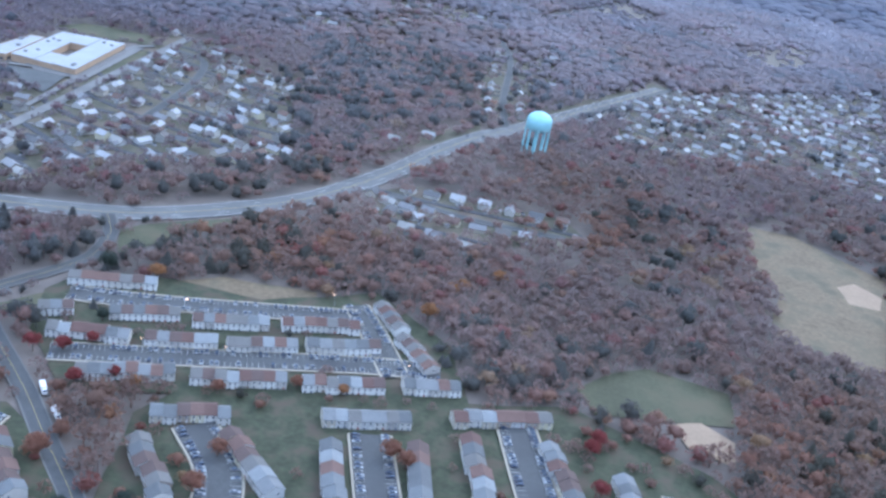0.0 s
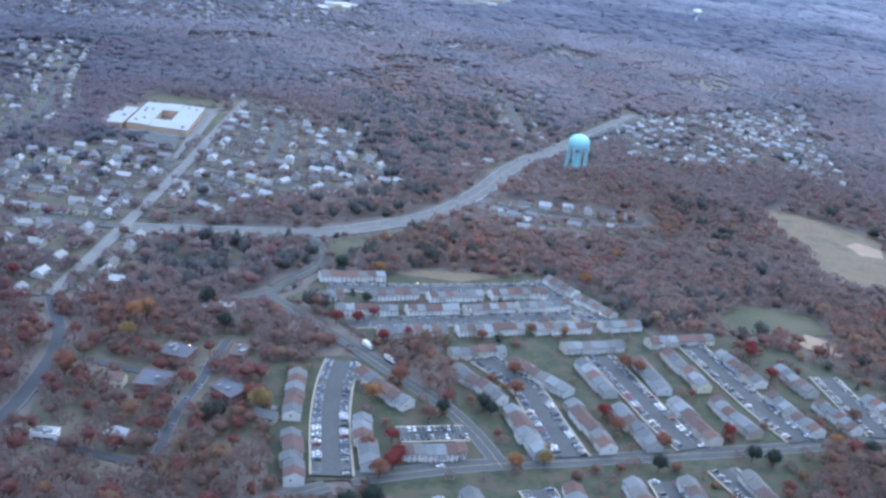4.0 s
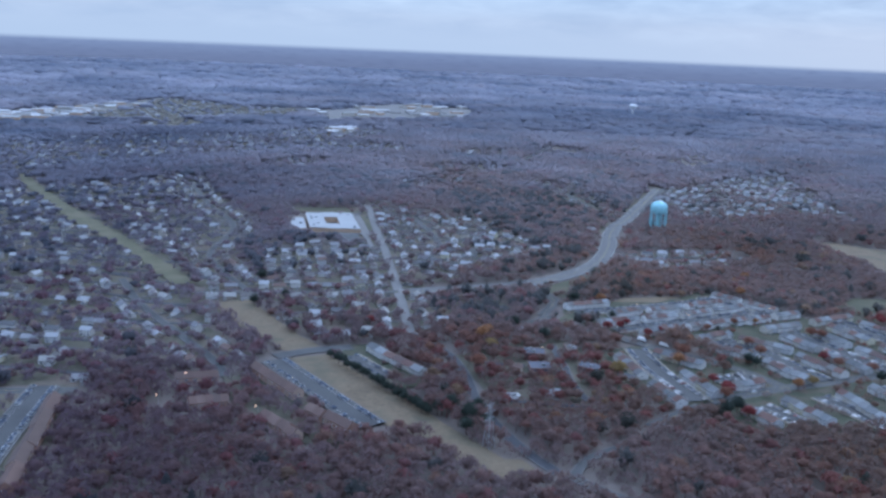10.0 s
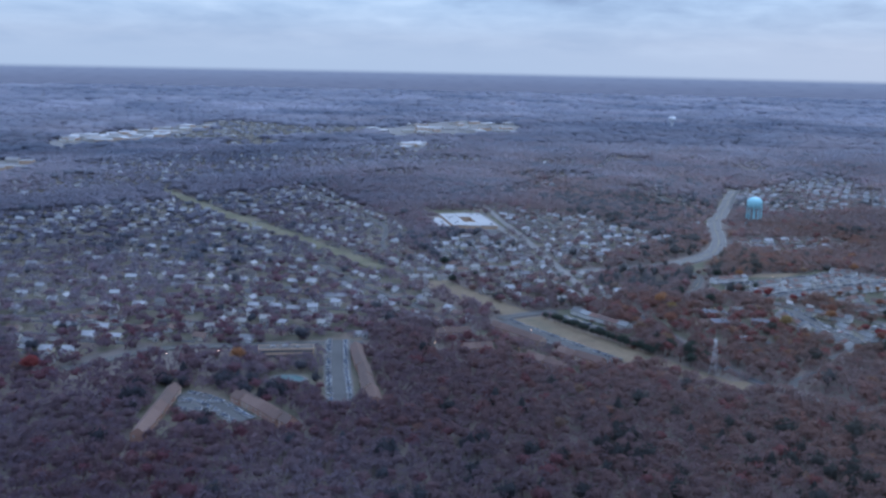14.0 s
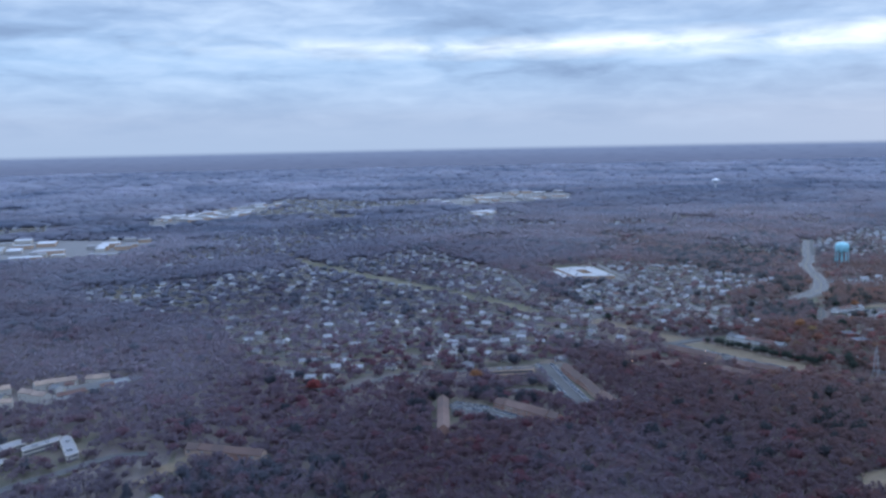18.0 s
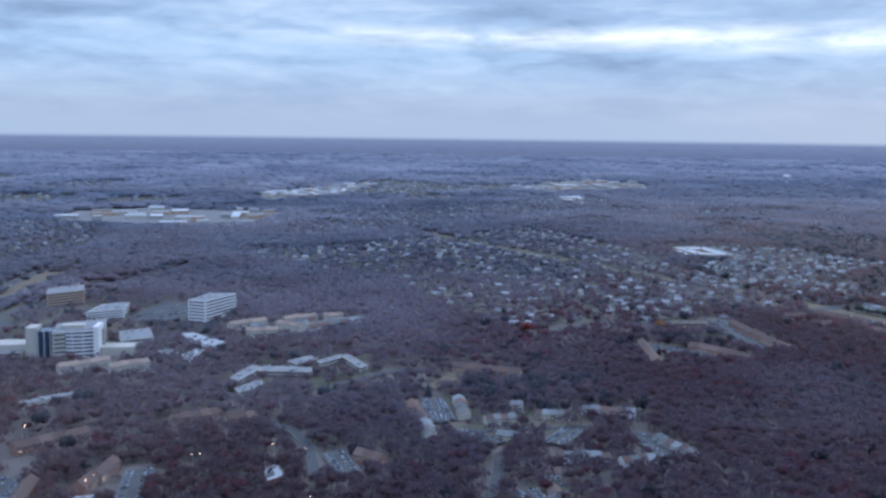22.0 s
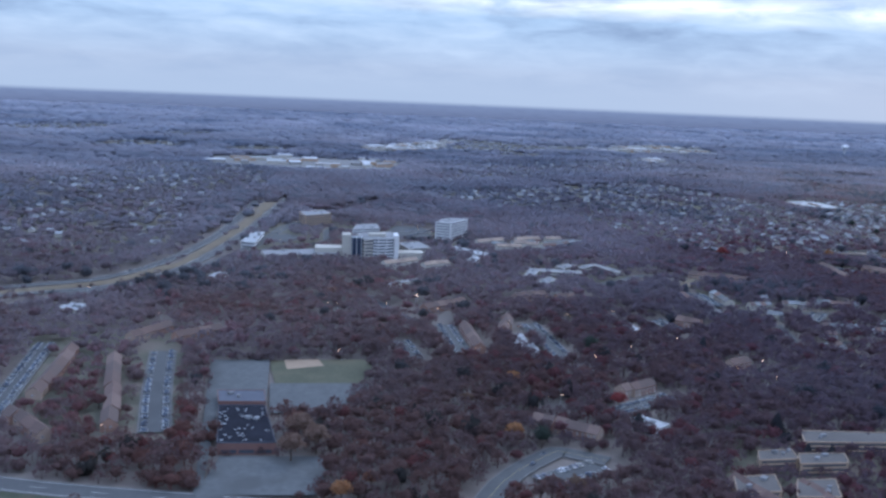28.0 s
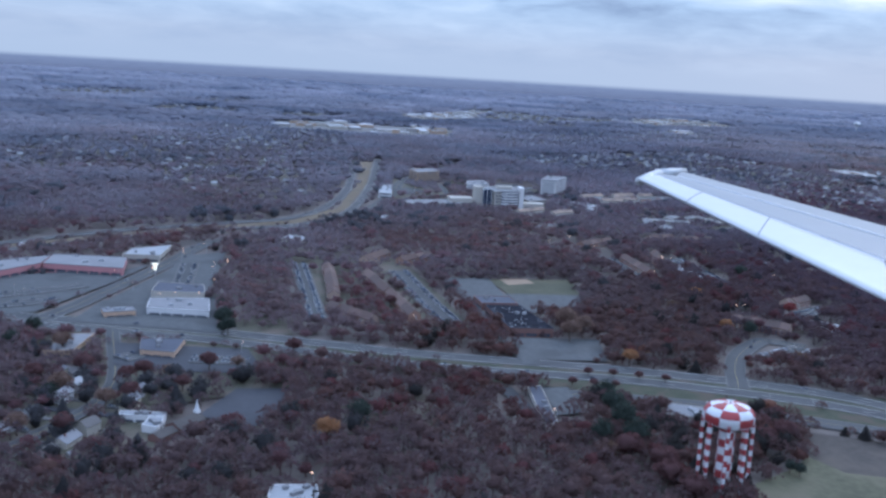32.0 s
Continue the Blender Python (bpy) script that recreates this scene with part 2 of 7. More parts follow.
material("tan_shingles", None, var=0.2, big=0.15, small=1.2, palette=[(0.25, 0.19, 0.155), (0.22, 0.165, 0.135), (0.28, 0.21, 0.165)])
material("brown_shingles", None, var=0.2, big=0.15, small=1.2, palette=[(0.125, 0.08, 0.068), (0.11, 0.072, 0.062), (0.15, 0.10, 0.085), (0.10, 0.07, 0.062)])
material("pane", (0.07, 0.08, 0.10), rough=0.15, var=0.1, spec=0.6)
material("dark_glass", (0.03, 0.045, 0.075), rough=0.12, var=0.1, spec=0.6)
material("door_paint", None, rough=0.5, var=0.1, palette=[(0.20, 0.05, 0.05), (0.08, 0.10, 0.14), (0.55, 0.54, 0.52), (0.12, 0.09, 0.07)])
material("car_paint", None, rough=0.3, var=0.03, spec=0.5, palette=[(0.60, 0.61, 0.62), (0.04, 0.045, 0.055), (0.28, 0.29, 0.31), (0.06, 0.075, 0.12), (0.62, 0.62, 0.61), (0.20, 0.04, 0.04), (0.20, 0.21, 0.23), (0.55, 0.56, 0.57), (0.03, 0.032, 0.036), (0.30, 0.29, 0.26)])
material("pool_water", (0.16, 0.40, 0.40), rough=0.08, var=0.08, spec=0.5)
material("pool_teal", (0.045, 0.10, 0.105), rough=0.3, var=0.08)
material("rubber", (0.03, 0.03, 0.03), var=0.1)
material("steel", (0.42, 0.43, 0.44), rough=0.45, var=0.1, metal=0.6)
material("bark", (0.11, 0.085, 0.07), var=0.3, big=0.5, small=4.0)
material("foliage", None, rough=0.95, var=0.3, big=0.25, small=1.6, attr="leaf", spec=0.1, leafy=0.6)
material("blue_steel", (0.27, 0.52, 0.57), rough=0.45, var=0.12, big=0.2, small=1.0)
material("white_steel", (0.62, 0.63, 0.64), rough=0.45, var=0.12, big=0.2, small=1.0)
material("red_steel", (0.32, 0.052, 0.056), rough=0.45, var=0.15, big=0.2, small=1.0)
material("wing_white", (0.50, 0.51, 0.515), rough=0.35, var=0.05, big=0.5, small=3.0, spec=0.5)
material("wing_grey", (0.215, 0.228, 0.245), rough=0.35, var=0.08, big=0.4, small=3.0)
material("lamp_glow", (1.0, 0.75, 0.45), emit=((1.0, 0.55, 0.34), 4.0))
material("sign_glow", (0.9, 0.9, 0.8), emit=((1.0, 0.95, 0.80), 0.7))


# ---- mesh tools ----
class Geo:
    """Collects vertices and faces, then becomes one mesh."""

    def __init__(self):
        self.v, self.f, self.m = [], [], []

    def add(self, verts, faces, mat=0):
        k = len(self.v)
        self.v += [tuple(p) for p in verts]
        self.f += [tuple(i + k for i in f) for f in faces]
        self.m += [mat] * len(faces)
        return self

    def prism(self, base, z0, z1, mat=0, top=1.0):
        """A closed prism over a counter-clockwise outline; top scales its upper end."""
        n = len(base)
        cx, cy = sum(p[0] for p in base) / n, sum(p[1] for p in base) / n
        lo = [(x, y, z0) for x, y in base]
        hi = [(cx + (x - cx) * top, cy + (y - cy) * top, z1) for x, y in base]
        side = [(i, (i + 1) % n, n + (i + 1) % n, n + i) for i in range(n)]
        return self.add(lo + hi, side + [tuple(range(n))[::-1], tuple(range(n, 2 * n))], mat)

    def box(self, x0, x1, y0, y1, z0, z1, mat=0):
        return self.prism([(x0, y0), (x1, y0), (x1, y1), (x0, y1)], z0, z1, mat)

    def tube(self, a, b, r0, r1, n=6, mat=0):
        a, b = Vector(a), Vector(b)
        q = (b - a).to_track_quat("Z", "Y")
        ring = [(math.cos(2 * math.pi * i / n), math.sin(2 * math.pi * i / n)) for i in range(n)]
        lo = [a + q @ Vector((c * r0, s * r0, 0)) for c, s in ring]
        hi = [b + q @ Vector((c * r1, s * r1, 0)) for c, s in ring]
        return self.add(lo + hi, [(i, (i + 1) % n, n + (i + 1) % n, n + i) for i in range(n)] + [tuple(range(n))[::-1], tuple(range(n, 2 * n))], mat)

    def lathe(self, profile, n=24, mat=0, pick=None):
        """A turned form; pick(ring, segment) gives each face's material."""
        k = len(self.v)
        for r, z in profile:
            self.v += [(r * math.cos(2 * math.pi * i / n), r * math.sin(2 * math.pi * i / n), z) for i in range(n)]
        for j in range(len(profile) - 1):
            for i in range(n):
                self.f.append((k + j * n + i, k + j * n + (i + 1) % n, k + (j + 1) * n + (i + 1) % n, k + (j + 1) * n + i))
                self.m.append(pick(j, i) if pick else mat)
        return self

    def mesh(self, name, mats, smooth=False):
        me = bpy.data.meshes.new(name)
        me.from_pydata(self.v, [], self.f)
        for m in mats:
            me.materials.append(MATS[m])
        me.polygons.foreach_set("material_index", self.m)
        if smooth:
            me.polygons.foreach_set("use_smooth", [True] * len(self.f))
        me.update()
        return me


def put(name, mesh, parent=None, m=None, label=""):
    """Links a mesh as one object, under a thing or a part where parent is given."""
    ob = new(name, mesh)
    if parent is not None:
        ob.parent = parent
    if m is not None:
        ob.matrix_basis = m
    if label:
        ob["label"] = label
    return ob


def part(name, geo, mats, parent, label="", m=None, smooth=False):
    return put(name, geo.mesh(name, mats if isinstance(mats, (list, tuple)) else [mats], smooth), parent, m, label)


def scaled(x, y, z, turn, sx=1.0, sy=1.0, sz=1.0):
    return Matrix.LocRotScale((x, y, z), Euler((0, 0, turn)), (sx, sy, sz))


# ---- land cover: 0 woods, 1 gardens, 2 open, 3 lawns, 4 and 5 low growth, 6 lanes; steers where trees grow ----
CELL, GX0, GY0, GNX, GNY = 4.0, -3400.0, -1500.0, 1700, 1750
cover = np.zeros((GNX, GNY), np.int8)


def cells(x0, x1, y0, y1):
    i0, i1 = max(0, int((x0 - GX0) / CELL)), min(GNX, int((x1 - GX0) / CELL) + 1)
    j0, j1 = max(0, int((y0 - GY0) / CELL)), min(GNY, int((y1 - GY0) / CELL) + 1)
    if i1 <= i0 or j1 <= j0:
        return None
    xs = GX0 + (np.arange(i0, i1) + 0.5) * CELL
    ys = GY0 + (np.arange(j0, j1) + 0.5) * CELL
    return slice(i0, i1), slice(j0, j1), *np.meshgrid(xs, ys, indexing="ij")


def inside(poly, X, Y):
    hit = np.zeros(np.shape(X), bool)
    for (xa, ya), (xb, yb) in zip(poly, poly[1:] + poly[:1]):
        if ya != yb:
            hit ^= ((ya > Y) != (yb > Y)) & (X < (xb - xa) * (Y - ya) / (yb - ya) + xa)
    return hit


def mark_poly(poly, kind):
    c = cells(min(p[0] for p in poly), max(p[0] for p in poly), min(p[1] for p in poly), max(p[1] for p in poly))
    if c:
        si, sj, X, Y = c
        sub = cover[si, sj]
        sub[inside(poly, X, Y) & ((sub == 0) | (sub == 1) & (kind in (2, 3)) | (kind == 2))] = kind


def mark_line(pts, half, kind=2):
    for (xa, ya), (xb, yb) in zip(pts, pts[1:]):
        c = cells(min(xa, xb) - half, max(xa, xb) + half, min(ya, yb) - half, max(ya, yb) + half)
        if c:
            si, sj, X, Y = c
            dx, dy = xb - xa, yb - ya
            t = np.clip(((X - xa) * dx + (Y - ya) * dy) / max(dx * dx + dy * dy, 1e-6), 0, 1)
            sub = cover[si, sj]
            sub[np.hypot(X - xa - t * dx, Y - ya - t * dy) < half] = kind


def soft_line(pts, half, kind):
    """Marks a strip where only woods or gardens stand as yet."""
    for (xa, ya), (xb, yb) in zip(pts, pts[1:]):
        c = cells(min(xa, xb) - half, max(xa, xb) + half, min(ya, yb) - half, max(ya, yb) + half)
        if c:
            si, sj, X, Y = c
            dx, dy = xb - xa, yb - ya
            t = np.clip(((X - xa) * dx + (Y - ya) * dy) / max(dx * dx + dy * dy, 1e-6), 0, 1)
            sub = cover[si, sj]
            sub[(np.hypot(X - xa - t * dx, Y - ya - t * dy) < half) & ((sub == 0) | (sub == 1))] = kind


def near_path(x, y):
    """Distance on the plan from the line under the flight path."""
    ax, ay, bx, by = 0.0, 0.0, -1690.0, -1160.0
    dx, dy = bx - ax, by - ay
    t = np.clip((x * dx + y * dy) / (dx * dx + dy * dy), 0, 1)
    return np.hypot(x - t * dx, y - t * dy)


def smooth_line(pts, step=14.0):
    """A curve through the points, in even short pieces."""
    if len(pts) == 2:
        return [tuple(map(float, p)) for p in pts]
    p = [Vector((*q, 0)) for q in pts]
    p = [p[0] * 2 - p[1]] + p + [p[-1] * 2 - p[-2]]
    res = []
    for i in range(1, len(p) - 2):
        a, b, c, d = p[i - 1:i + 3]
        n = max(1, int((c - b).length / step))
        for k in range(n):
            t = k / n
            q = 0.5 * ((2 * b) + (c - a) * t + (2 * a - 5 * b + 4 * c - d) * t * t + (3 * b - a - 3 * c + d) * t ** 3)
            res.append((q.x, q.y))
    return res + [(p[-2].x, p[-2].y)]


def offset_line(pts, d):
    res = []
    for i, (x, y) in enumerate(pts):
        xa, ya = pts[max(0, i - 1)]
        xb, yb = pts[min(len(pts) - 1, i + 1)]
        n = math.hypot(xb - xa, yb - ya) or 1
        res.append((x - (yb - ya) / n * d, y + (xb - xa) / n * d))
    return res


def ribbon(geo, pts, half, z, thick=0.15, mat=0):
    """A slab along a line, with side faces down to the ground."""
    L, R = offset_line(pts, half), offset_line(pts, -half)
    k = len(pts)
    v = [(*p, z) for p in L] + [(*p, z) for p in R] + [(*p, z - thick) for p in L] + [(*p, z - thick) for p in R]
    f = []
    for i in range(k - 1):
        f += [(i, k + i, k + i + 1, i + 1), (i, i + 1, 2 * k + i + 1, 2 * k + i), (k + i, 3 * k + i, 3 * k + i + 1, k + i + 1)]
    return geo.add(v, f, mat)


LAYER = [0]


def level():
    """Each laid surface lies a little above the one before it."""
    LAYER[0] += 1
    return 0.38 + 0.008 * LAYER[0]


def garden_level():
    """Garden ground lies under all roads, lawns and fields."""
    GARDENS[0] += 1
    return 0.04 + 0.008 * GARDENS[0]


GARDENS = [0]


ROADS = []


def road(name, label, width, pts, mat, lines=0):
    line = smooth_line(pts)
    z = level() + 0.6
    geo = Geo()
    ribbon(geo, line, width / 2, z, 0.7)
    ob = tagged(part(name, geo, mat, None), label, name.replace("_", " "), kind="structure")
    mark_line(line, width / 2 + (1.6 if name == "street" and width < 11 else 3.5))
    ROADS.append((line, width, z))
    kerbs = Geo()
    for side in (1, -1):
        ribbon(kerbs, offset_line(line, side * (width / 2 + 0.45)), 0.4, z - 0.01, 0.7)
    part("kerb", kerbs, "kerb_dull", ob, "dull concrete kerb")
    if lines:
        stripes = Geo()
        offs = [0.0] if lines == 1 else [width * (i / lines - 0.5) for i in range(1, lines)]
        for o in offs:
            lane = offset_line(line, o)
            if lines == 4 and abs(o) < 0.1:
                ribbon(stripes, offset_line(line, 0.4), 0.12, z + 0.02, 0.01, 1)
                ribbon(stripes, offset_line(line, -0.4), 0.12, z + 0.02, 0.01, 1)
            elif lines == 1:
                ribbon(stripes, lane, 0.11, z + 0.02, 0.01, 1)
            else:
                for i in range(0, len(lane) - 1, 2):
                    (xa, ya), (xb, yb) = lane[i], lane[i + 1]
                    ribbon(stripes, [(xa, ya), ((xa + xb) / 2, (ya + yb) / 2)], 0.15, z + 0.02, 0.01)
        if lines > 1:
            for o in (width / 2 - 0.7, 0.7 - width / 2):
                ribbon(stripes, offset_line(line, o), 0.15, z + 0.02, 0.01)
        part("lane_marking", stripes, ["paint", "yellow_paint"], ob)
    return ob


def rough_outline(poly, step=18.0, wobble=3.0):
    """The outline with uneven, natural edges."""
    res = []
    for (xa, ya), (xb, yb) in zip(poly, poly[1:] + poly[:1]):
        n = max(1, int(math.hypot(xb - xa, yb - ya) / step))
        for k in range(n):
            x, y = xa + (xb - xa) * k / n, ya + (yb - ya) * k / n
            w = noise.noise_vector(Vector((x * 0.03, y * 0.03, 0))) * wobble
            res.append((x + w.x, y + w.y))
    return res


def flat_sheet(name, poly, z, mat):
    bm = bmesh.new()
    f = bm.faces.new([bm.verts.new((x, y, z)) for x, y in poly])
    bmesh.ops.triangulate(bm, faces=[f])
    bmesh.ops.recalc_face_normals(bm, faces=bm.faces[:])
    if bm.faces[0].normal.z < 0:
        bmesh.ops.reverse_faces(bm, faces=bm.faces[:])
    me = bpy.data.meshes.new(name)
    bm.to_mesh(me)
    bm.free()
    me.materials.append(MATS[mat])
    return me


def area(name, label, mat, poly):
    paved = mat.startswith(("asphalt", "concrete"))
    edge_pts = poly if paved else rough_outline(poly, 7.0, 3.2) if mat == "soil" else rough_outline(poly)
    z = level() + (0.45 if paved else 0.0)
    ob = tagged(put(name, flat_sheet(name, edge_pts, z, mat)), label, name.replace("_", " "), kind="structure")
    mark_poly(poly, {"lawn": 3, "yard": 1, "meadow": 3}.get(mat, 2))
    return ob


def pool(pts, rim, water="pool_water"):
    """A swimming pool: pale paved deck round a sunken basin of water."""
    if sum(a[0] * b[1] - b[0] * a[1] for a, b in zip(pts, pts[1:] + pts[:1])) < 0:
        pts = pts[::-1]
    cx, cy = sum(p[0] for p in pts) / len(pts), sum(p[1] for p in pts) / len(pts)
    z, n = level() + 0.5, len(pts)
    edge = [(x - cx, y - cy) for x, y in pts]
    root = new("swimming_pool")
    root.location = (cx, cy, 0)
    tagged(root, "outdoor swimming pool with turquoise water and pale deck" if water == "pool_water" else "oval swimming pool with dark teal water and pale deck", "pool")
    v = [(x, y, z) for x, y in edge] + [(x * rim, y * rim, z) for x, y in edge] + [(x, y, z - 0.5) for x, y in edge] + [(x * rim, y * rim, z - 1) for x, y in edge]
    f = []
    for i in range(n):
        j = (i + 1) % n
        f += [(i, n + i, n + j, j), (2 * n + i, i, j, 2 * n + j), (n + i, 3 * n + i, 3 * n + j, n + j)]
    part("deck", Geo().add(v, f), "concrete", root)
    part("water", Geo().add([(x, y, z - 0.15) for x, y in edge], [tuple(range(n))]), water, root)
    mark_poly([(cx + x * 1.7, cy + y * 1.7) for x, y in edge], 2)


# ---- cars ----
def car_meshes():
    b = Geo()
    prof = [(-2.25, 0.35), (2.25, 0.35), (2.3, 0.62), (2.2, 0.78), (0.95, 0.92), (0.35, 1.42), (-1.25, 1.44), (-1.95, 0.98), (-2.28, 0.88)]
    n = len(prof)
    wid = [0.86, 0.86, 0.88, 0.86, 0.84, 0.66, 0.66, 0.80, 0.86]
    v = [(x, -w, z) for (x, z), w in zip(prof, wid)] + [(x, w, z) for (x, z), w in zip(prof, wid)]
    b.add(v, [(i, (i + 1) % n, n + (i + 1) % n, n + i)[::-1] for i in range(n)] + [tuple(range(n)), tuple(range(n, 2 * n))[::-1]])
    g = Geo()
    lo = [(1.0, -0.80, 0.95), (1.0, 0.80, 0.95), (-1.98, 0.78, 1.0), (-1.98, -0.78, 1.0)]
    hi = [(0.36, -0.68, 1.41), (0.36, 0.68, 1.41), (-1.28, 0.68, 1.43), (-1.28, -0.68, 1.43)]
    g.add([(x * 1.01, y * 1.06, z) for x, y, z in lo] + [(x * 1.01, y * 1.04, z) for x, y, z in hi], [(0, 1, 5, 4), (1, 2, 6, 5), (2, 3, 7, 6), (3, 0, 4, 7)])
    w = Geo()
    w.tube((0, -0.1, 0), (0, 0.1, 0), 0.32, 0.32, 10)
    return b.mesh("body", ["car_paint"]), g.mesh("window_glass", ["pane"]), w.mesh("wheel", ["rubber"])


CAR, CAR_GLASS, WHEEL = car_meshes()
CARS = []


def build_cars(limit=250):
    """The nearest cars as things, those past that as one joined sheet of far cars."""
    CARS.sort(key=lambda c: float(near_path(np.array(c[0]), np.array(c[1]))))
    for i, (x, y, turn, z, s) in enumerate(CARS[:limit]):
        ob = put("car", CAR, None, scaled(x, y, z, turn, s, 1.0, 1.0 + (s - 1) * 2))
        tagged(ob, "parked car on asphalt with dark windows", "car", "parked cars")
        put("window_glass", CAR_GLASS, ob)
        if i < 30:
            for wx in (1.4, -1.4):
                for wy in (0.78, -0.78):
                    put("wheel", WHEEL, ob, Matrix.Translation((wx, wy, 0.32)))
    rest = Geo()
    for x, y, turn, z, s in CARS[limit:]:
        c, sn = math.cos(turn), math.sin(turn)
        for x0, x1, z0, z1, wd, k in ((-2.2, 2.2, 0.3, 0.9, 0.86, random.choice((0, 0, 1, 2))), (-1.6, 0.7, 0.9, 1.42, 0.7, 3)):
            rest.prism([(x + c * a - sn * b, y + sn * a + c * b) for a, b in ((x0, -wd), (x1, -wd), (x1, wd), (x0, wd))], z + z0, z + z1, k, 0.92)
    if rest.v:
        tagged(part("parked_cars", rest, ["roof_white", "roof_dark", "roof_grey", "dark_glass"], None), "rows of parked cars in the farther lots", "cars", kind="stuff")


def box_truck(x, y, turn, z=1.0):
    """A white delivery truck: cab, cargo box, windscreen, wheels."""
    root = new("box_truck")
    root.matrix_basis = scaled(x, y, z, turn)
    tagged(root, "white box truck on the asphalt street", "truck")
    part("cargo_box", Geo().box(-4.2, 2.0, -1.25, 1.25, 0.9, 3.6), "whitewall", root)
    cab = Geo().add([(2.1, -1.1, 0.6), (4.2, -1.1, 0.6), (4.2, -1.1, 1.7), (3.4, -1.1, 2.7), (2.1, -1.1, 2.7), (2.1, 1.1, 0.6), (4.2, 1.1, 0.6), (4.2, 1.1, 1.7), (3.4, 1.1, 2.7), (2.1, 1.1, 2.7)], [(0, 1, 2, 3, 4), (9, 8, 7, 6, 5), (1, 6, 7, 2), (3, 8, 9, 4), (2, 7, 8, 3), (0, 4, 9, 5), (0, 5, 6, 1)])
    part("cab", cab, "whitewall", root)
    part("windscreen", Geo().add([(4.2, -1.0, 1.78), (4.2, 1.0, 1.78), (3.5, 1.0, 2.66), (3.5, -1.0, 2.66)], [(0, 1, 2, 3)]), "pane", root)
    part("chassis", Geo().box(-4.2, 3.8, -0.5, 0.5, 0.5, 0.9), "rubber", root)
    for wx in (-2.8, 3.0):
        for wy in (-1.05, 1.05):
            part("wheel", Geo().tube((wx, wy - 0.15, 0.48), (wx, wy + 0.15, 0.48), 0.48, 0.48, 10), "rubber", root)


def parking(width, pts, fill):
    """A parking court: asphalt, pale walks along both sides, stall lines and parked cars."""
    line = smooth_line(pts, 2.75)
    z = level() + 0.5
    ob = tagged(part("car_park", ribbon(Geo(), line, width / 2, z, 0.6), "asphalt", None), "asphalt parking court with marked stalls", "car park", kind="structure")
    mark_line(line, width / 2 + 4)
    for side in (1, -1):
        walk_way = Geo()
        ribbon(walk_way, offset_line(line, side * (width / 2 + 0.7)), 0.55, z + 0.12, 0.7)
        part("footpath", walk_way, "kerb" if line[0][0] > -450 else "kerb_dull", ob, "pale concrete footpath")
    stalls = Geo()
    dense = [line[0]]
    for a, b in zip(line, line[1:]):
        d = math.hypot(b[0] - a[0], b[1] - a[1])
        k = max(1, int(round(d / 2.75)))
        dense += [(a[0] + (b[0] - a[0]) * i / k, a[1] + (b[1] - a[1]) * i / k) for i in range(1, k + 1)]
    for side in (1, -1):
        inner, outer = offset_line(dense, side * (width / 2 - 5.2)), offset_line(dense, side * (width / 2 - 0.2))
        for i in range(len(dense) - 1):
            ribbon(stalls, [inner[i], outer[i]], 0.07, z + 0.02, 0.01)
            if random.random() < fill:
                cx, cy = [(inner[i][k] + outer[i][k] + inner[i + 1][k] + outer[i + 1][k]) / 4 for k in (0, 1)]
                turn = math.atan2(outer[i][1] - inner[i][1], outer[i][0] - inner[i][0]) + random.choice((0, math.pi)) + random.gauss(0, 0.03)
                CARS.append((cx, cy, turn, z, random.uniform(0.95, 1.1)))
    part("stall_lines", stalls, "paint", ob)


# ---- houses ----
def gable(geo, x0, x1, y0, y1, z0, eave, ridge, mat=0):
    """Walls of a house with gable ends at x0 and x1."""
    ym = (y0 + y1) / 2
    v = [(x0, y0, z0), (x1, y0, z0), (x1, y1, z0), (x0, y1, z0), (x0, y0, eave), (x1, y0, eave), (x1, y1, eave), (x0, y1, eave), (x0, ym, ridge), (x1, ym, ridge)]
    return geo.add(v, [(0, 1, 5, 4), (1, 2, 6, 9, 5), (2, 3, 7, 6), (3, 0, 4, 8, 7), (4, 5, 9, 8), (6, 7, 8, 9)], mat)


def gable_roof(geo, x0, x1, y0, y1, eave, ridge, thick=0.25, over=0.45, mat=0):
    """Two roof slabs with eaves, over a gable house."""
    ym, slope = (y0 + y1) / 2, (ridge - eave) / ((y1 - y0) / 2)
    lo = eave - over * slope
    for ya, s in ((y0 - over, 1), (y1 + over, -1)):
        v = [(x0, ya, lo + 0.03), (x1, ya, lo + 0.03), (x1, ym, ridge + 0.03), (x0, ym, ridge + 0.03)]
        v += [(x, y, z + thick) for x, y, z in v]
        f = [(4, 5, 6, 7), (3, 2, 1, 0), (0, 1, 5, 4), (1, 2, 6, 5), (2, 3, 7, 6), (3, 0, 4, 7)]
        geo.add(v, [q if s == 1 else q[::-1] for q in f], mat)
    return geo


def window_mesh(w, h):
    """A window: white frame round a dark pane, facing -y, from its foot's middle."""
    g = Geo()
    g.box(-w / 2, w / 2, -0.06, 0.02, 0, h, 1)
    g.box(-w / 2 - 0.14, w / 2 + 0.14, -0.1, 0.0, -0.14, 0, 0)
    g.box(-w / 2 - 0.14, w / 2 + 0.14, -0.1, 0.0, h, h + 0.14, 0)
    g.box(-w / 2 - 0.14, -w / 2, -0.1, 0.0, 0, h, 0)
    g.box(w / 2, w / 2 + 0.14, -0.1, 0.0, 0, h, 0)
    return g.mesh("window", ["whitewall", "pane"])


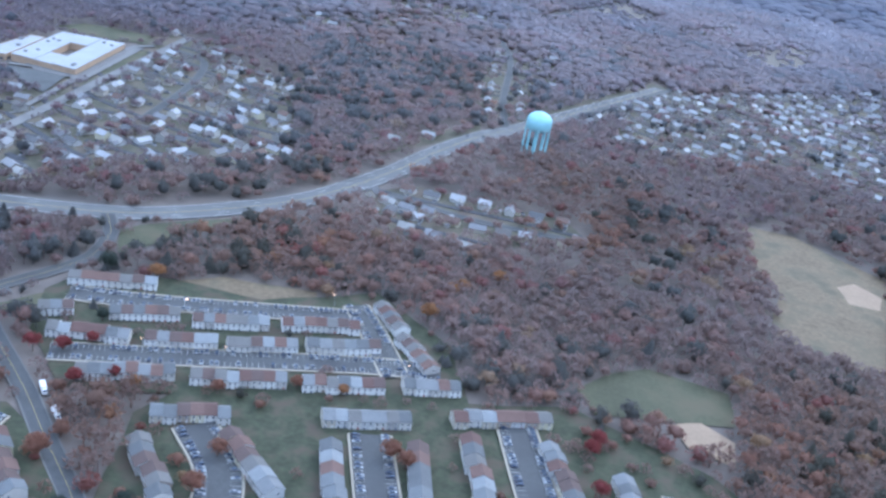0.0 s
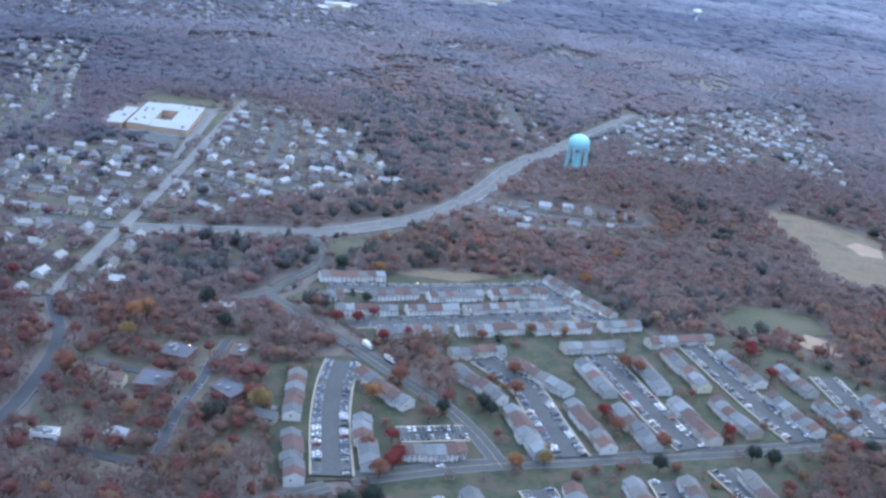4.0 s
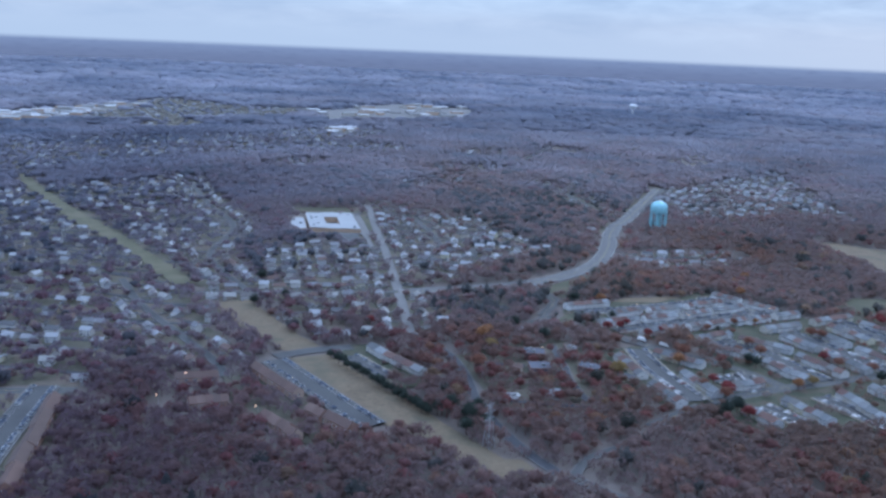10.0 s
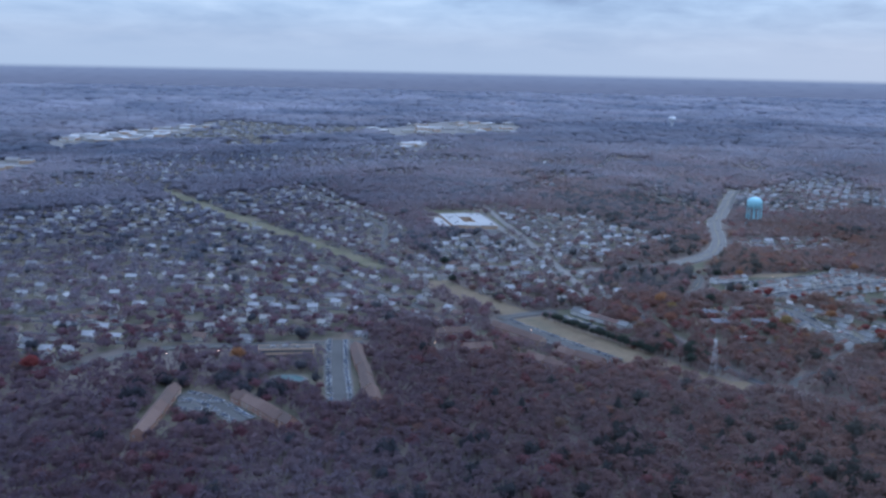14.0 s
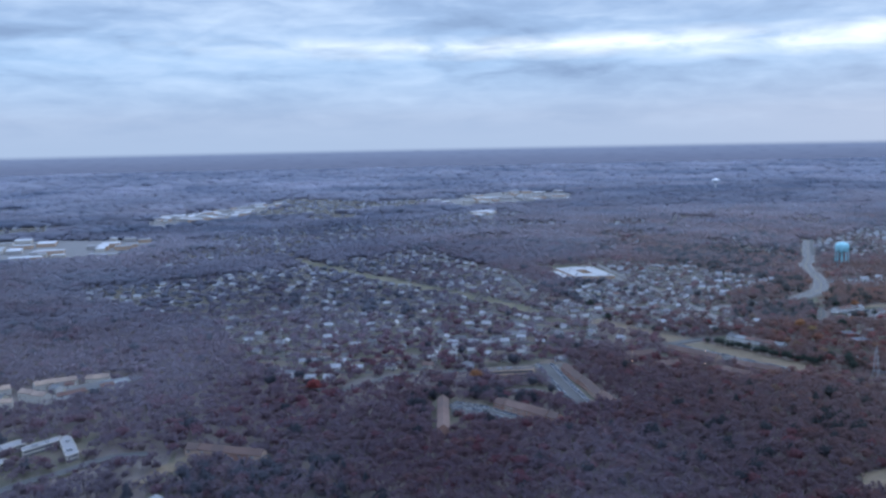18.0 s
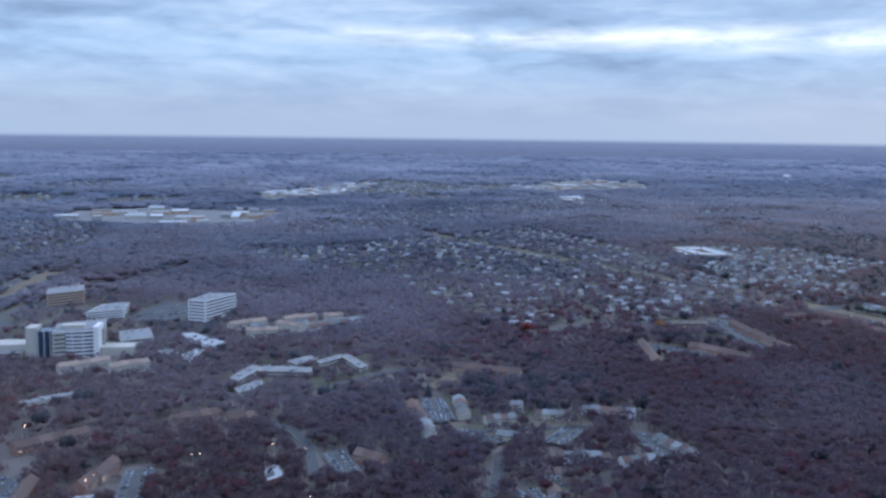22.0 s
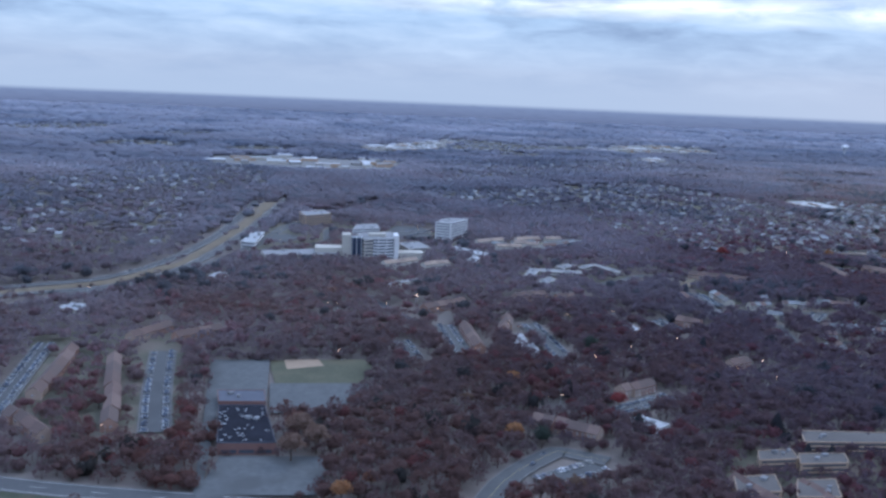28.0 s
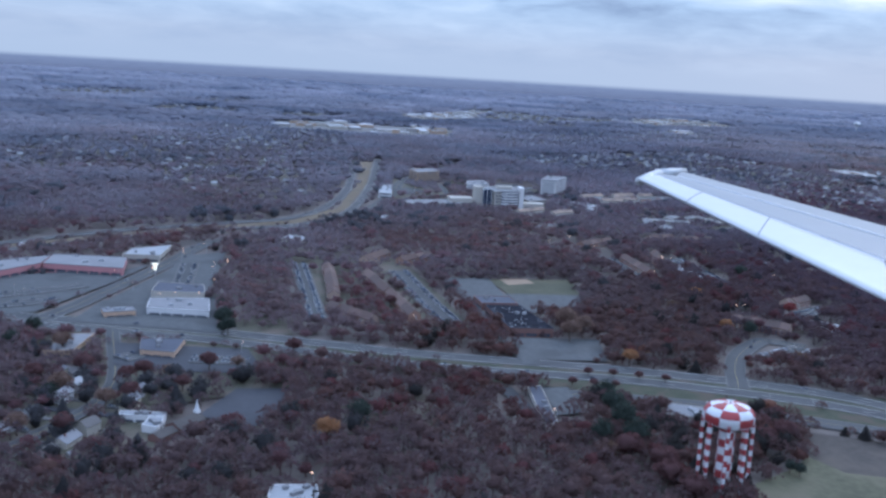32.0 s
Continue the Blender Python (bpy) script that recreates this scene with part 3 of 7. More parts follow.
WIN = window_mesh(1.0, 1.3)
WIDE_WIN = window_mesh(2.2, 1.5)
DOOR = Geo().box(-0.5, 0.5, -0.07, 0.02, 0, 2.1).mesh("door", ["door_paint"])
TOWN = {}
for key, wall_mat, roof_mat in (("tan", "beige", "tan_shingles"), ("town", "siding", "shingles"), ("white", "white_siding", "shingles"), ("brick", "brick", "brown_shingles")):
    tall = {"brick": 8.4, "tan": 10.2}.get(key, 6.6)
    eave = {"brick": 6.0, "tan": 8.4}.get(key, 5.4)
    TOWN[key] = (gable(Geo(), -0.5, 0.5, -5, 5, 0, eave, tall + 1.2).mesh("wall", [wall_mat]), gable_roof(Geo(), -0.5, 0.5, -5, 5, eave, tall + 1.2).mesh("roof", [roof_mat]))
CHIMNEY = Geo().box(-0.4, 0.4, -0.4, 0.4, 0, 2.0).box(-0.5, 0.5, -0.5, 0.5, 2.0, 2.2).mesh("chimney", ["brickwall"])
ROW_LABEL = {"tan": "beige apartment row with a tan shingle roof", "town": "stepped row of two-storey townhouses with pale siding and mixed shingle roofs", "white": "row of white two-storey townhouses with grey and brown roofs", "brick": "brick garden apartment block with a brown shingle roof"}


def town_row(p, q, units, style):
    """A row of attached dwellings from p to q, each unit stepped a little."""
    (xa, ya), (xb, yb) = p, q
    L = math.hypot(xb - xa, yb - ya)
    turn = math.atan2(yb - ya, xb - xa)
    if math.cos(turn) < 0:
        turn += math.pi
        (xa, ya), (xb, yb) = q, p
    units = max(2, min(units, int(L / 5)))
    w = L / units
    root = new("apartment_block" if style == "brick" else "townhouse_row")
    root.matrix_basis = scaled((xa + xb) / 2, (ya + yb) / 2, 0.0, turn)
    tagged(root, ROW_LABEL[style], "apartment" if style == "brick" else "townhouses", "rows of townhouses" if style != "brick" else "apartment blocks")
    wall_mesh, roof_mesh = TOWN[style]
    close = float(near_path(np.array((xa + xb) / 2), np.array((ya + yb) / 2))) < 560
    step = 0.0
    for i in range(units):
        step = random.choice((-0.9, 0.0, 0.9)) if random.random() < 0.6 else step
        rise = random.choice((0.0, 0.0, 0.5)) if style != "brick" else 0.0
        x = -L / 2 + (i + 0.5) * w
        wall = put("wall", wall_mesh, root, scaled(x, step, 0, 0, w, 1, 1 + rise * 0.1))
        put("roof", roof_mesh, root, scaled(x, step, 0, 0, w * 1.0, 1, 1 + rise * 0.1))
        inv = 1 / w
        if close or style == "white":
            for wx, z in ((-0.25, 3.3), (0.22, 3.3), (-0.25, 0.8)):
                put("window", WIN, wall, scaled(wx, -5, z, 0, inv, 1, 1))
            put("door", DOOR, wall, scaled(0.25, -5, 0.1, 0, inv, 1, 1))
            if close:
                put("window", WIDE_WIN, wall, scaled(-0.22, 5, 3.3, math.pi, inv, 1, 1))
        else:
            put("window", WIDE_WIN, wall, scaled(-0.2, -5, 3.3, 0, inv, 1, 1))
            put("window", WIDE_WIN, wall, scaled(0.2, -5, 0.9, 0, inv, 1, 1))
    for s in (1, -1):
        put("window", WIN, root, scaled(s * L / 2, random.uniform(-2, 2), 3.3, s * math.pi / 2, 1, 1, 1))
    mark_line([(xa, ya), (xb, yb)], 9)


HOMES, FRONTS = [], []


def street_homes(pts, width, spacing=17.0, fill=0.95, leafy=7):
    """Houses that face a street, on both sides of it, each with its drive."""
    line = smooth_line(pts, 4.0)
    plot = width / 2 + 27
    for side in (1, -1):
        strip = offset_line(line, side * (width / 2 + 15))
        soft_line(strip, 13, leafy)
    tagged(part("gardens", ribbon(Geo(), line, plot, garden_level(), 0.04), "yard", None), "brown autumn lawns in front of the houses", "gardens", kind="structure")
    gone = spacing * 0.5
    for (xa, ya), (xb, yb) in zip(line, line[1:]):
        L = math.hypot(xb - xa, yb - ya)
        gone += L
        if gone < spacing:
            continue
        gone -= spacing
        a = math.atan2(yb - ya, xb - xa)
        for side in (1, -1):
            if random.random() < fill:
                d = side * (width / 2 + random.uniform(13.5, 17))
                FRONTS.append((xa - math.sin(a) * d, ya + math.cos(a) * d, a + (0 if side > 0 else math.pi) + random.gauss(0, 0.05)))




def homes(poly, angle, dx, dy, fill, leafy=1):
    """Detached houses along parallel streets inside an outline; leafy: 1 under many trees, 7 under few."""
    mark_poly(poly, leafy)
    z = garden_level()
    tagged(put("gardens", flat_sheet("gardens", rough_outline(poly), z, "yard")), "brown autumn gardens and lawns between houses", "gardens", kind="structure")
    a = radians(angle)
    c, s = math.cos(a), math.sin(a)
    mx, my = sum(p[0] for p in poly) / len(poly), sum(p[1] for p in poly) / len(poly)
    reach = max(math.hypot(p[0] - mx, p[1] - my) for p in poly)
    lanes = Geo()
    for j in range(-int(reach / dy) - 1, int(reach / dy) + 2):
        run = []
        for i in range(-int(reach / dx) - 1, int(reach / dx) + 2):
            u, v = i * dx, j * dy + 6 * math.sin(i * 0.35 + j // 2)
            x, y = mx + c * u - s * v, my + s * u + c * v
            ok = bool(inside(poly, np.array(x), np.array(y)))
            if ok and random.random() < fill:
                jx, jy = x + random.gauss(0, 1.5), y + random.gauss(0, 2.0)
                HOMES.append((jx, jy, a + random.gauss(0, 0.09) + (math.pi / 2 if random.random() < 0.25 else 0)))
            if j % 2 == 0:
                lx, ly = x - s * dy / 2, y + c * dy / 2
                if bool(inside(poly, np.array(lx), np.array(ly))):
                    run.append((lx, ly))
                elif len(run) > 1:
                    ribbon(lanes, smooth_line(run), 2.7, z + 0.5, 0.6)
                    mark_line(run, 4.0, 6)
                    run = []
                else:
                    run = []
        if len(run) > 1:
            ribbon(lanes, smooth_line(run), 2.7, z + 0.5, 0.6)
            mark_line(run, 4.0, 6)
    if lanes.v:
        tagged(part("street", lanes, "asphalt_dark", None), "narrow grey residential streets", "street", kind="structure")


def house_kinds():
    kinds = []
    for lx, ly, eave, ridge in ((13, 8.4, 3.0, 5.4), (10, 8.2, 5.4, 8.0), (12, 7.8, 3.2, 6.4)):
        walls = gable(Geo(), -lx / 2, lx / 2, -ly / 2, ly / 2, 0, eave, ridge)
        roof = gable_roof(Geo(), -lx / 2 - 0.4, lx / 2 + 0.4, -ly / 2, ly / 2, eave, ridge)
        wing_w, wing_r = None, None
        if lx == 12:
            w2, r2 = gable(Geo(), -3.5, 3.5, -2.6, 2.6, 0, 2.7, 4.4), gable_roof(Geo(), -3.9, 3.9, -2.6, 2.6, 2.7, 4.4)
            for g in (w2, r2):
                g.v = [(3.0 - y, -5.2 + x, z) for x, y, z in g.v]
            wing_w, wing_r = w2.mesh("wing", ["siding"]), r2.mesh("wing_roof", ["house_shingles"])
        kinds.append((walls.mesh("walls", ["siding"]), roof.mesh("roof", ["house_shingles"]), lx, ly, eave, ridge, wing_w, wing_r))
    return kinds


def build_homes(limit=300):
    kinds = house_kinds()
    kept, taken = [], {}
    HOMES.sort(key=lambda h: float(near_path(np.array(h[0]), np.array(h[1]))))
    FRONTS.sort(key=lambda h: float(near_path(np.array(h[0]), np.array(h[1]))))
    for x, y, turn in FRONTS + HOMES:
        i, j = int((x - GX0) / CELL), int((y - GY0) / CELL)
        if not (0 < i < GNX - 2 and 0 < j < GNY - 2) or np.isin(cover[i - 1:i + 2, j - 1:j + 2], (2, 6)).any():
            continue
        k = (int(x // 20), int(y // 20))
        if any(math.hypot(x - px, y - py) < 13.5 for a in (-1, 0, 1) for b in (-1, 0, 1) for px, py in taken.get((k[0] + a, k[1] + b), ())):
            continue
        taken.setdefault(k, []).append((x, y))
        kept.append((x, y, turn))
    kept.sort(key=lambda h: float(near_path(np.array(h[0]), np.array(h[1]))))
    far_houses, drives, sheds = Geo(), Geo(), Geo()
    for n, (x, y, turn) in enumerate(kept):
        walls, roof, lx, ly, eave, ridge, wing_w, wing_r = kinds[random.choice((0, 0, 1, 2))]
        mark_line([(x - 4, y), (x + 4, y)], 4.6, 6)
        if n < 1100:
            c, s = math.cos(turn), math.sin(turn)
            spot = lambda a, b: (x + c * a - s * b, y + s * a + c * b)
            ribbon(drives, [spot(lx * 0.32, -ly / 2 - 0.5), spot(lx * 0.32, -ly / 2 - 8.5)], 1.5, 0.9, 0.9)
            if random.random() < 0.6:
                CARS.append((*spot(lx * 0.32, -ly / 2 - random.uniform(3, 6)), turn + math.pi / 2, 0.9, 1.0))
            if random.random() < 0.6:
                a, b, r = random.uniform(-lx / 2, lx / 2), ly / 2 + random.uniform(3.5, 6), random.uniform(1.2, 2.2)
                one = gable_roof(gable(Geo(), -r, r, -r * 0.8, r * 0.8, 0, 2.1, 3.0), -r, r, -r * 0.8, r * 0.8, 2.1, 3.0, 0.1, 0.2, random.choice((1, 2)))
                sheds.add([(*spot(a + u, b + v), z) for u, v, z in one.v], one.f)
                sheds.m[-len(one.m):] = one.m
        if n < limit:
            ob = put("house", walls, None, scaled(x, y, 0, turn))
            storeys = "two-storey" if eave > 5 else "single-storey"
            tagged(ob, f"{storeys} detached house with pale siding in a leafy garden", "house", "detached houses")
            put("roof", roof, ob)
            if wing_w:
                put("wing", wing_w, ob)
                put("wing_roof", wing_r, ob)
            if n < 110:
                for wx in (-lx * 0.32, lx * 0.3):
                    put("window", WIDE_WIN, ob, scaled(wx, -ly / 2, 1.0, 0))
                    if eave > 5:
                        put("window", WIN, ob, scaled(wx, -ly / 2, 3.6, 0))
                put("window", WIN, ob, scaled(-lx / 2, 0.5, 1.0, -math.pi / 2))
                put("door", DOOR, ob, scaled(-0.3, -ly / 2, 0.1, 0))
            if n % 2 == 0:
                put("chimney", CHIMNEY, ob, scaled(lx * 0.2, 0.8, ridge - 1.2, 0))
        else:
            c, s = math.cos(turn), math.sin(turn)
            one = gable(Geo(), -lx / 2, lx / 2, -ly / 2, ly / 2, 0, eave, ridge, random.choice((0, 0, 1)))
            gable_roof(one, -lx / 2 - 0.4, lx / 2 + 0.4, -ly / 2, ly / 2, eave, ridge, mat=random.choice((2, 3, 4, 4, 3)))
            far_houses.add([(x + c * a - s * b, y + s * a + c * b, z) for a, b, z in one.v], one.f)
            far_houses.m[-len(one.m):] = one.m
    tagged(part("driveways", drives, "concrete", None), "short pale concrete driveways beside the houses", "driveway", kind="stuff")
    tagged(part("garden_sheds", sheds, ["far_wall", "roof_grey", "far_roof"], None), "small garden sheds behind the houses", "shed", kind="stuff")
    tagged(part("distant_houses", far_houses, ["far_wall", "beige", "roof_white", "roof_brown", "far_roof"], None), "many small pale houses of the farther suburbs", "houses", kind="stuff")


def flat(name, label, category, corners, height, storeys, wall, roof):
    """A flat-roofed building over four corners, with window bands, parapet and roof units."""
    pts = corners if sum((a[0] * b[1] - b[0] * a[1]) for a, b in zip(corners, corners[1:] + corners[:1])) > 0 else corners[::-1]
    cx, cy = sum(p[0] for p in pts) / 4, sum(p[1] for p in pts) / 4
    loc = [(x - cx, y - cy) for x, y in pts]
    root = new(name)
    root.location = (cx, cy, 0)
    tagged(root, label, category)
    part("wall", Geo().prism(loc, 0, height), wall, root)
    top = Geo()
    top.prism([(x * 0.985, y * 0.985) for x, y in loc], height - 0.4, height + 0.06)
    part("roof", top, roof, root)
    rim = Geo()
    for (xa, ya), (xb, yb) in zip(loc, loc[1:] + loc[:1]):
        ribbon(rim, [(xa, ya), (xb, yb)], 0.17, height + 0.4, 0.5)
    part("parapet", rim, "roof_dark" if roof == "roof_black" else "roof_grey" if wall in ("redband", "orange") else wall, root)
    per = height / storeys
    for (xa, ya), (xb, yb) in zip(loc, loc[1:] + loc[:1]):
        L = math.hypot(xb - xa, yb - ya)
        ny = -(xb - xa) / L
        if ny > 0.55 or L < 9:
            continue
        turn = math.atan2(yb - ya, xb - xa)
        for k in range(storeys):
            tall, foot = (0.42, 0.32) if storeys > 1 else (0.30, 0.12)
            if storeys == 1 and L > 14:
                bays = max(3, int(L / 9))
                wide = (L - 3) / bays
                for b in range(bays):
                    u = (b + 0.5) / bays - 0.5
                    u *= (L - 3) / L
                    bay = Geo().box(-wide / 2 + 0.7, wide / 2 - 0.7, -0.08, 0.1, 0, per * tall)
                    part("shop_window", bay, "pane", root, m=scaled((xa + xb) / 2 + (xb - xa) * u, (ya + yb) / 2 + (yb - ya) * u, per * foot, turn))
                continue
            band = Geo().box(-L / 2 + 1.5, L / 2 - 1.5, -0.08, 0.1, 0, per * tall)
            part("window_band", band, "pane", root, m=scaled((xa + xb) / 2, (ya + yb) / 2, k * per + per * foot, turn))
    for k in range(random.randint(2, 4)):
        u, v = random.uniform(-0.35, 0.35), random.uniform(-0.3, 0.3)
        ux, uy = (loc[1][0] - loc[0][0]) * u + (loc[3][0] - loc[0][0]) * v, (loc[1][1] - loc[0][1]) * u + (loc[3][1] - loc[0][1]) * v
        r = random.uniform(1.0, 2.2)
        part("roof_unit", Geo().box(-r, r, -r * 0.7, r * 0.7, 0, 1.6), "roof_grey" if roof in ("roof_white", "roof_dark", "roof_brown") else "roof_white", root, m=scaled(ux, uy, height, random.random()))
    if roof == "roof_black":
        for k in range(44):
            u, v = random.uniform(-0.46, 0.46), random.uniform(-0.46, 0.46)
            ux, uy = (loc[1][0] - loc[0][0]) * u + (loc[3][0] - loc[0][0]) * v, (loc[1][1] - loc[0][1]) * u + (loc[3][1] - loc[0][1]) * v
            patch = [(math.cos(q) * random.uniform(0.4, 1.3), math.sin(q) * random.uniform(0.3, 0.9)) for q in np.linspace(0, 5.6, 9)]
            part("roof_patch", Geo().prism(patch, 0, 0.05), "roof_white", root, "pale patch on the black roofing", m=scaled(ux, uy, height + 0.06, random.random()))
    grow = [(cx + x * 1.05, cy + y * 1.05) for x, y in loc]
    mark_poly(grow, 2)
    mark_line([(cx, cy), (cx + 1, cy)], 6)
    return root


def district(count, poly):
    """Far shops and warehouses: pale boxes among paved ground."""
    mark_poly(poly, 2)
    tagged(put("car_park", flat_sheet("car_park", poly, level(), "concrete")), "paved ground of a far commercial district", "car park", kind="structure")
    xs, ys = [p[0] for p in poly], [p[1] for p in poly]
    made = 0
    for _ in range(count * 40):
        x, y = random.uniform(min(xs), max(xs)), random.uniform(min(ys), max(ys))
        if not bool(inside(poly, np.array(x), np.array(y))):
            continue
        w, d, h = random.uniform(10, 34), random.uniform(8, 24), random.uniform(7, 12)
        turn = random.choice((0.1, 0.1 + math.pi / 2))
        roof_mat = random.choice(("far_roof", "roof_pale", "roof_pale", "roof_pale", "roof_white", "roof_grey"))
        ob = tagged(part("warehouse", Geo().box(-w, w, -d, d, 0, h), random.choice(("beige", "far_wall", "tanbrick")), None, m=scaled(x, y, 0, turn)), "far low pale commercial building", "building", "far commercial buildings")
        part("roof", Geo().box(-w * 0.99, w * 0.99, -d * 0.99, d * 0.99, h, h + 0.5), roof_mat, ob)
        made += 1
        if made == count:
            break


LAMP = (Geo().tube((0, 0, 0), (0, 0, 8.5), 0.12, 0.08).mesh("pole", ["steel"]), Geo().tube((0, 0, 8.4), (1.8, 0, 8.9), 0.06, 0.05).mesh("arm", ["steel"]), Geo().box(1.5, 2.2, -0.2, 0.2, 8.75, 8.95).mesh("lamp_head", ["lamp_glow"]))


def lamps(spots):
    for x, y in spots:
        ob = put("street_lamp", LAMP[0], None, scaled(x, y, 0, random.uniform(0, 6.28)))
        tagged(ob, "lit street lamp with an amber glow on a steel pole", "street lamp", "street lamps")
        put("arm", LAMP[1], ob)
        put("lamp_head", LAMP[2], ob, label="glowing amber lamp head")
        mark_line([(x, y - 1), (x, y + 1)], 8)


# ---- ground ----
ground = Geo()
ground.add([(-16000, -16000, 0), (16000, -16000, 0), (16000, 16000, 0), (-16000, 16000, 0)], [(0, 1, 2, 3)])
tagged(part("ground", ground, "forest_floor", None), "leaf-littered autumn ground under the woods", "ground", kind="structure")

# ---- the land, laid out ----

# main highway and the streets that meet it
road("highway", "wide grey four-lane asphalt highway curving past the water tower", 21.5, [(-371, 566), (-243, 591), (-193, 613), (-153, 644), (-118, 677), (-90, 718), (-53, 790), (-20, 869), (16, 940), (53, 992), (111, 1088), (255, 1326)], 'asphalt_worn', 4)
road("street", "straight pale concrete street beside the school", 9, [(-338, 1110), (-350, 912), (-357, 774), (-371, 568), (-383, 422)], 'concrete', 0)
road("street", "dark asphalt street winding down through the woods", 7.5, [(-383, 422), (-374, 400), (-359, 355), (-357, 300), (-361, 250), (-358, 205), (-350, 160), (-338, 123)], 'asphalt_dark', 0)
road("street", "residential street running west from the highway", 10, [(-371, 568), (-443, 571), (-499, 572), (-579, 573)], 'asphalt', 1)
road("street", "curving side street below the highway", 9, [(-228, 592), (-216, 568), (-212, 528), (-227, 496), (-242, 472), (-237, 469), (-266, 440)], 'asphalt', 1)
road("street", "two-lane street past the townhouses", 9, [(-245, 455), (-222, 425), (-186, 384), (-159, 349), (-125, 305), (-109, 267), (-104, 251)], 'asphalt', 1)
road("street", "cross street below the townhouse courts", 10, [(-183, 231), (-121, 251), (-60, 264), (-11, 275), (82, 297), (176, 322)], 'asphalt', 1)
road("street", "cross street in the woods", 8, [(-249, 190), (-219, 209), (-194, 224)], 'asphalt', 1)
road("street", "short grey street crossing the grass strip", 12, [(-505, 364), (-475, 377), (-439, 384)], 'asphalt', 0)
road("street", "residential street with houses on both sides", 6.8, [(-627, 1352), (-584, 1102), (-546, 932), (-571, 761), (-555, 667), (-526, 576)], 'asphalt', 0)
road("street", "residential street with houses on both sides", 6.8, [(-658, 634), (-628, 530), (-586, 431), (-556, 362), (-544, 318)], 'asphalt', 0)
road("street", "residential lane in the woods", 7, [(24, 1464), (42, 1319), (36, 1098), (41, 988)], 'asphalt', 0)
road("street", "residential lane in the woods", 7, [(108, 1064), (186, 1198), (271, 1339)], 'asphalt', 0)
road("street", "residential street between small houses", 7, [(-279, 792), (-278, 929), (-294, 1020), (-334, 1044)], 'asphalt', 0)
road("street", "residential lane through a house cluster", 7, [(-51, 731), (7, 711), (48, 707), (93, 707)], 'asphalt', 0)
road("street", "long lane across the far woods", 9, [(88, 1724), (282, 2114)], 'asphalt', 0)
road("street", "street in front of the apartments", 10, [(-900, 250), (-869, 272), (-840, 295), (-808, 302), (-746, 301), (-697, 299), (-650, 296)], 'asphalt', 1)
road("street", "grey street beyond the power lines", 7.5, [(-334, 122), (-316, 92), (-289, 63), (-268, 35), (-240, 0), (-215, -30)], 'asphalt', 1)
road("street", "grey street beyond the power lines", 5.5, [(-330, 118), (-312, 142), (-287, 156), (-262, 172)], 'asphalt', 0)

road("street", "pale straight road climbing past the far shops", 30, [(-1085, 2590), (-960, 3150), (-790, 3990)], 'concrete', 0)

# townhouse streets
TOWN_STREETS = ((16, [(-205, 478), (-153, 486), (-40, 514)]), (16, [(-188, 416), (-116, 436), (-23, 462), (12, 465)]), (15, [(-46, 528), (-31, 498), (-12, 454)]))

# freeway, arterial and commercial streets
road("freeway", "divided freeway lanes with traffic, far carriageway", 12, [(-2059, -238), (-1978, -185), (-1888, -97), (-1776, -21), (-1705, 28), (-1654, 145), (-1616, 375), (-1591, 790)], 'asphalt', 2)
road("freeway", "divided freeway lanes with traffic, near carriageway", 12, [(-2044, -276), (-1967, -220), (-1880, -143), (-1772, -63), (-1691, -16), (-1629, 100), (-1582, 386), (-1538, 836)], 'asphalt', 2)
road("arterial", "divided arterial road, upper carriageway", 15, [(-1925, -443), (-1846, -463), (-1738, -488), (-1622, -527), (-1520, -550), (-1476, -560), (-1406, -582), (-1350, -606), (-1308, -640), (-1223, -690)], 'asphalt', 2)
road("arterial", "divided arterial road, lower carriageway", 14, [(-1918, -463), (-1842, -482), (-1736, -509), (-1624, -552), (-1540, -570), (-1483, -580), (-1412, -604), (-1358, -628), (-1316, -658), (-1236, -708)], 'asphalt', 2)
road("street", "grey frontage road below the arterial", 14, [(-1534, -608), (-1488, -617), (-1440, -630), (-1402, -648), (-1371, -662), (-1328, -684), (-1262, -726)], 'asphalt', 1)
road("street", "commercial drive with cars and street lamps", 14, [(-1871, -468), (-1855, -424), (-1838, -363), (-1808, -258), (-1781, -151), (-1710, -55), (-1627, 63), (-1559, 273), (-1511, 502), (-1371, 827)], 'asphalt', 1)
road("street", "side street curving off the arterial", 13, [(-1406, -596), (-1387, -548), (-1366, -514), (-1334, -482), (-1330, -484), (-1308, -499)], 'asphalt', 1)
road("street", "residential street by the church", 8, [(-1814, -490), (-1793, -597), (-1799, -644), (-1812, -672), (-1825, -701)], 'asphalt', 1)
road("street", "residential street near the woods", 7, [(-1033, -153), (-1049, -215), (-1063, -247)], 'asphalt', 0)
road("street", "narrow street in the trees", 6, [(-1457, 59), (-1437, -15), (-1413, -88), (-1395, -135), (-1387, -150)], 'asphalt_dark', 0)
road("street", "lane curving through the woods", 7, [(-1200, -62), (-1184, -80), (-1172, -114), (-1167, -149), (-1165, -185)], 'asphalt', 0)
road("street", "pale access road beside the care home", 9, [(-1158, 30), (-1140, 50), (-1123, 62), (-1087, 95), (-1060, 96)], 'asphalt', 0)

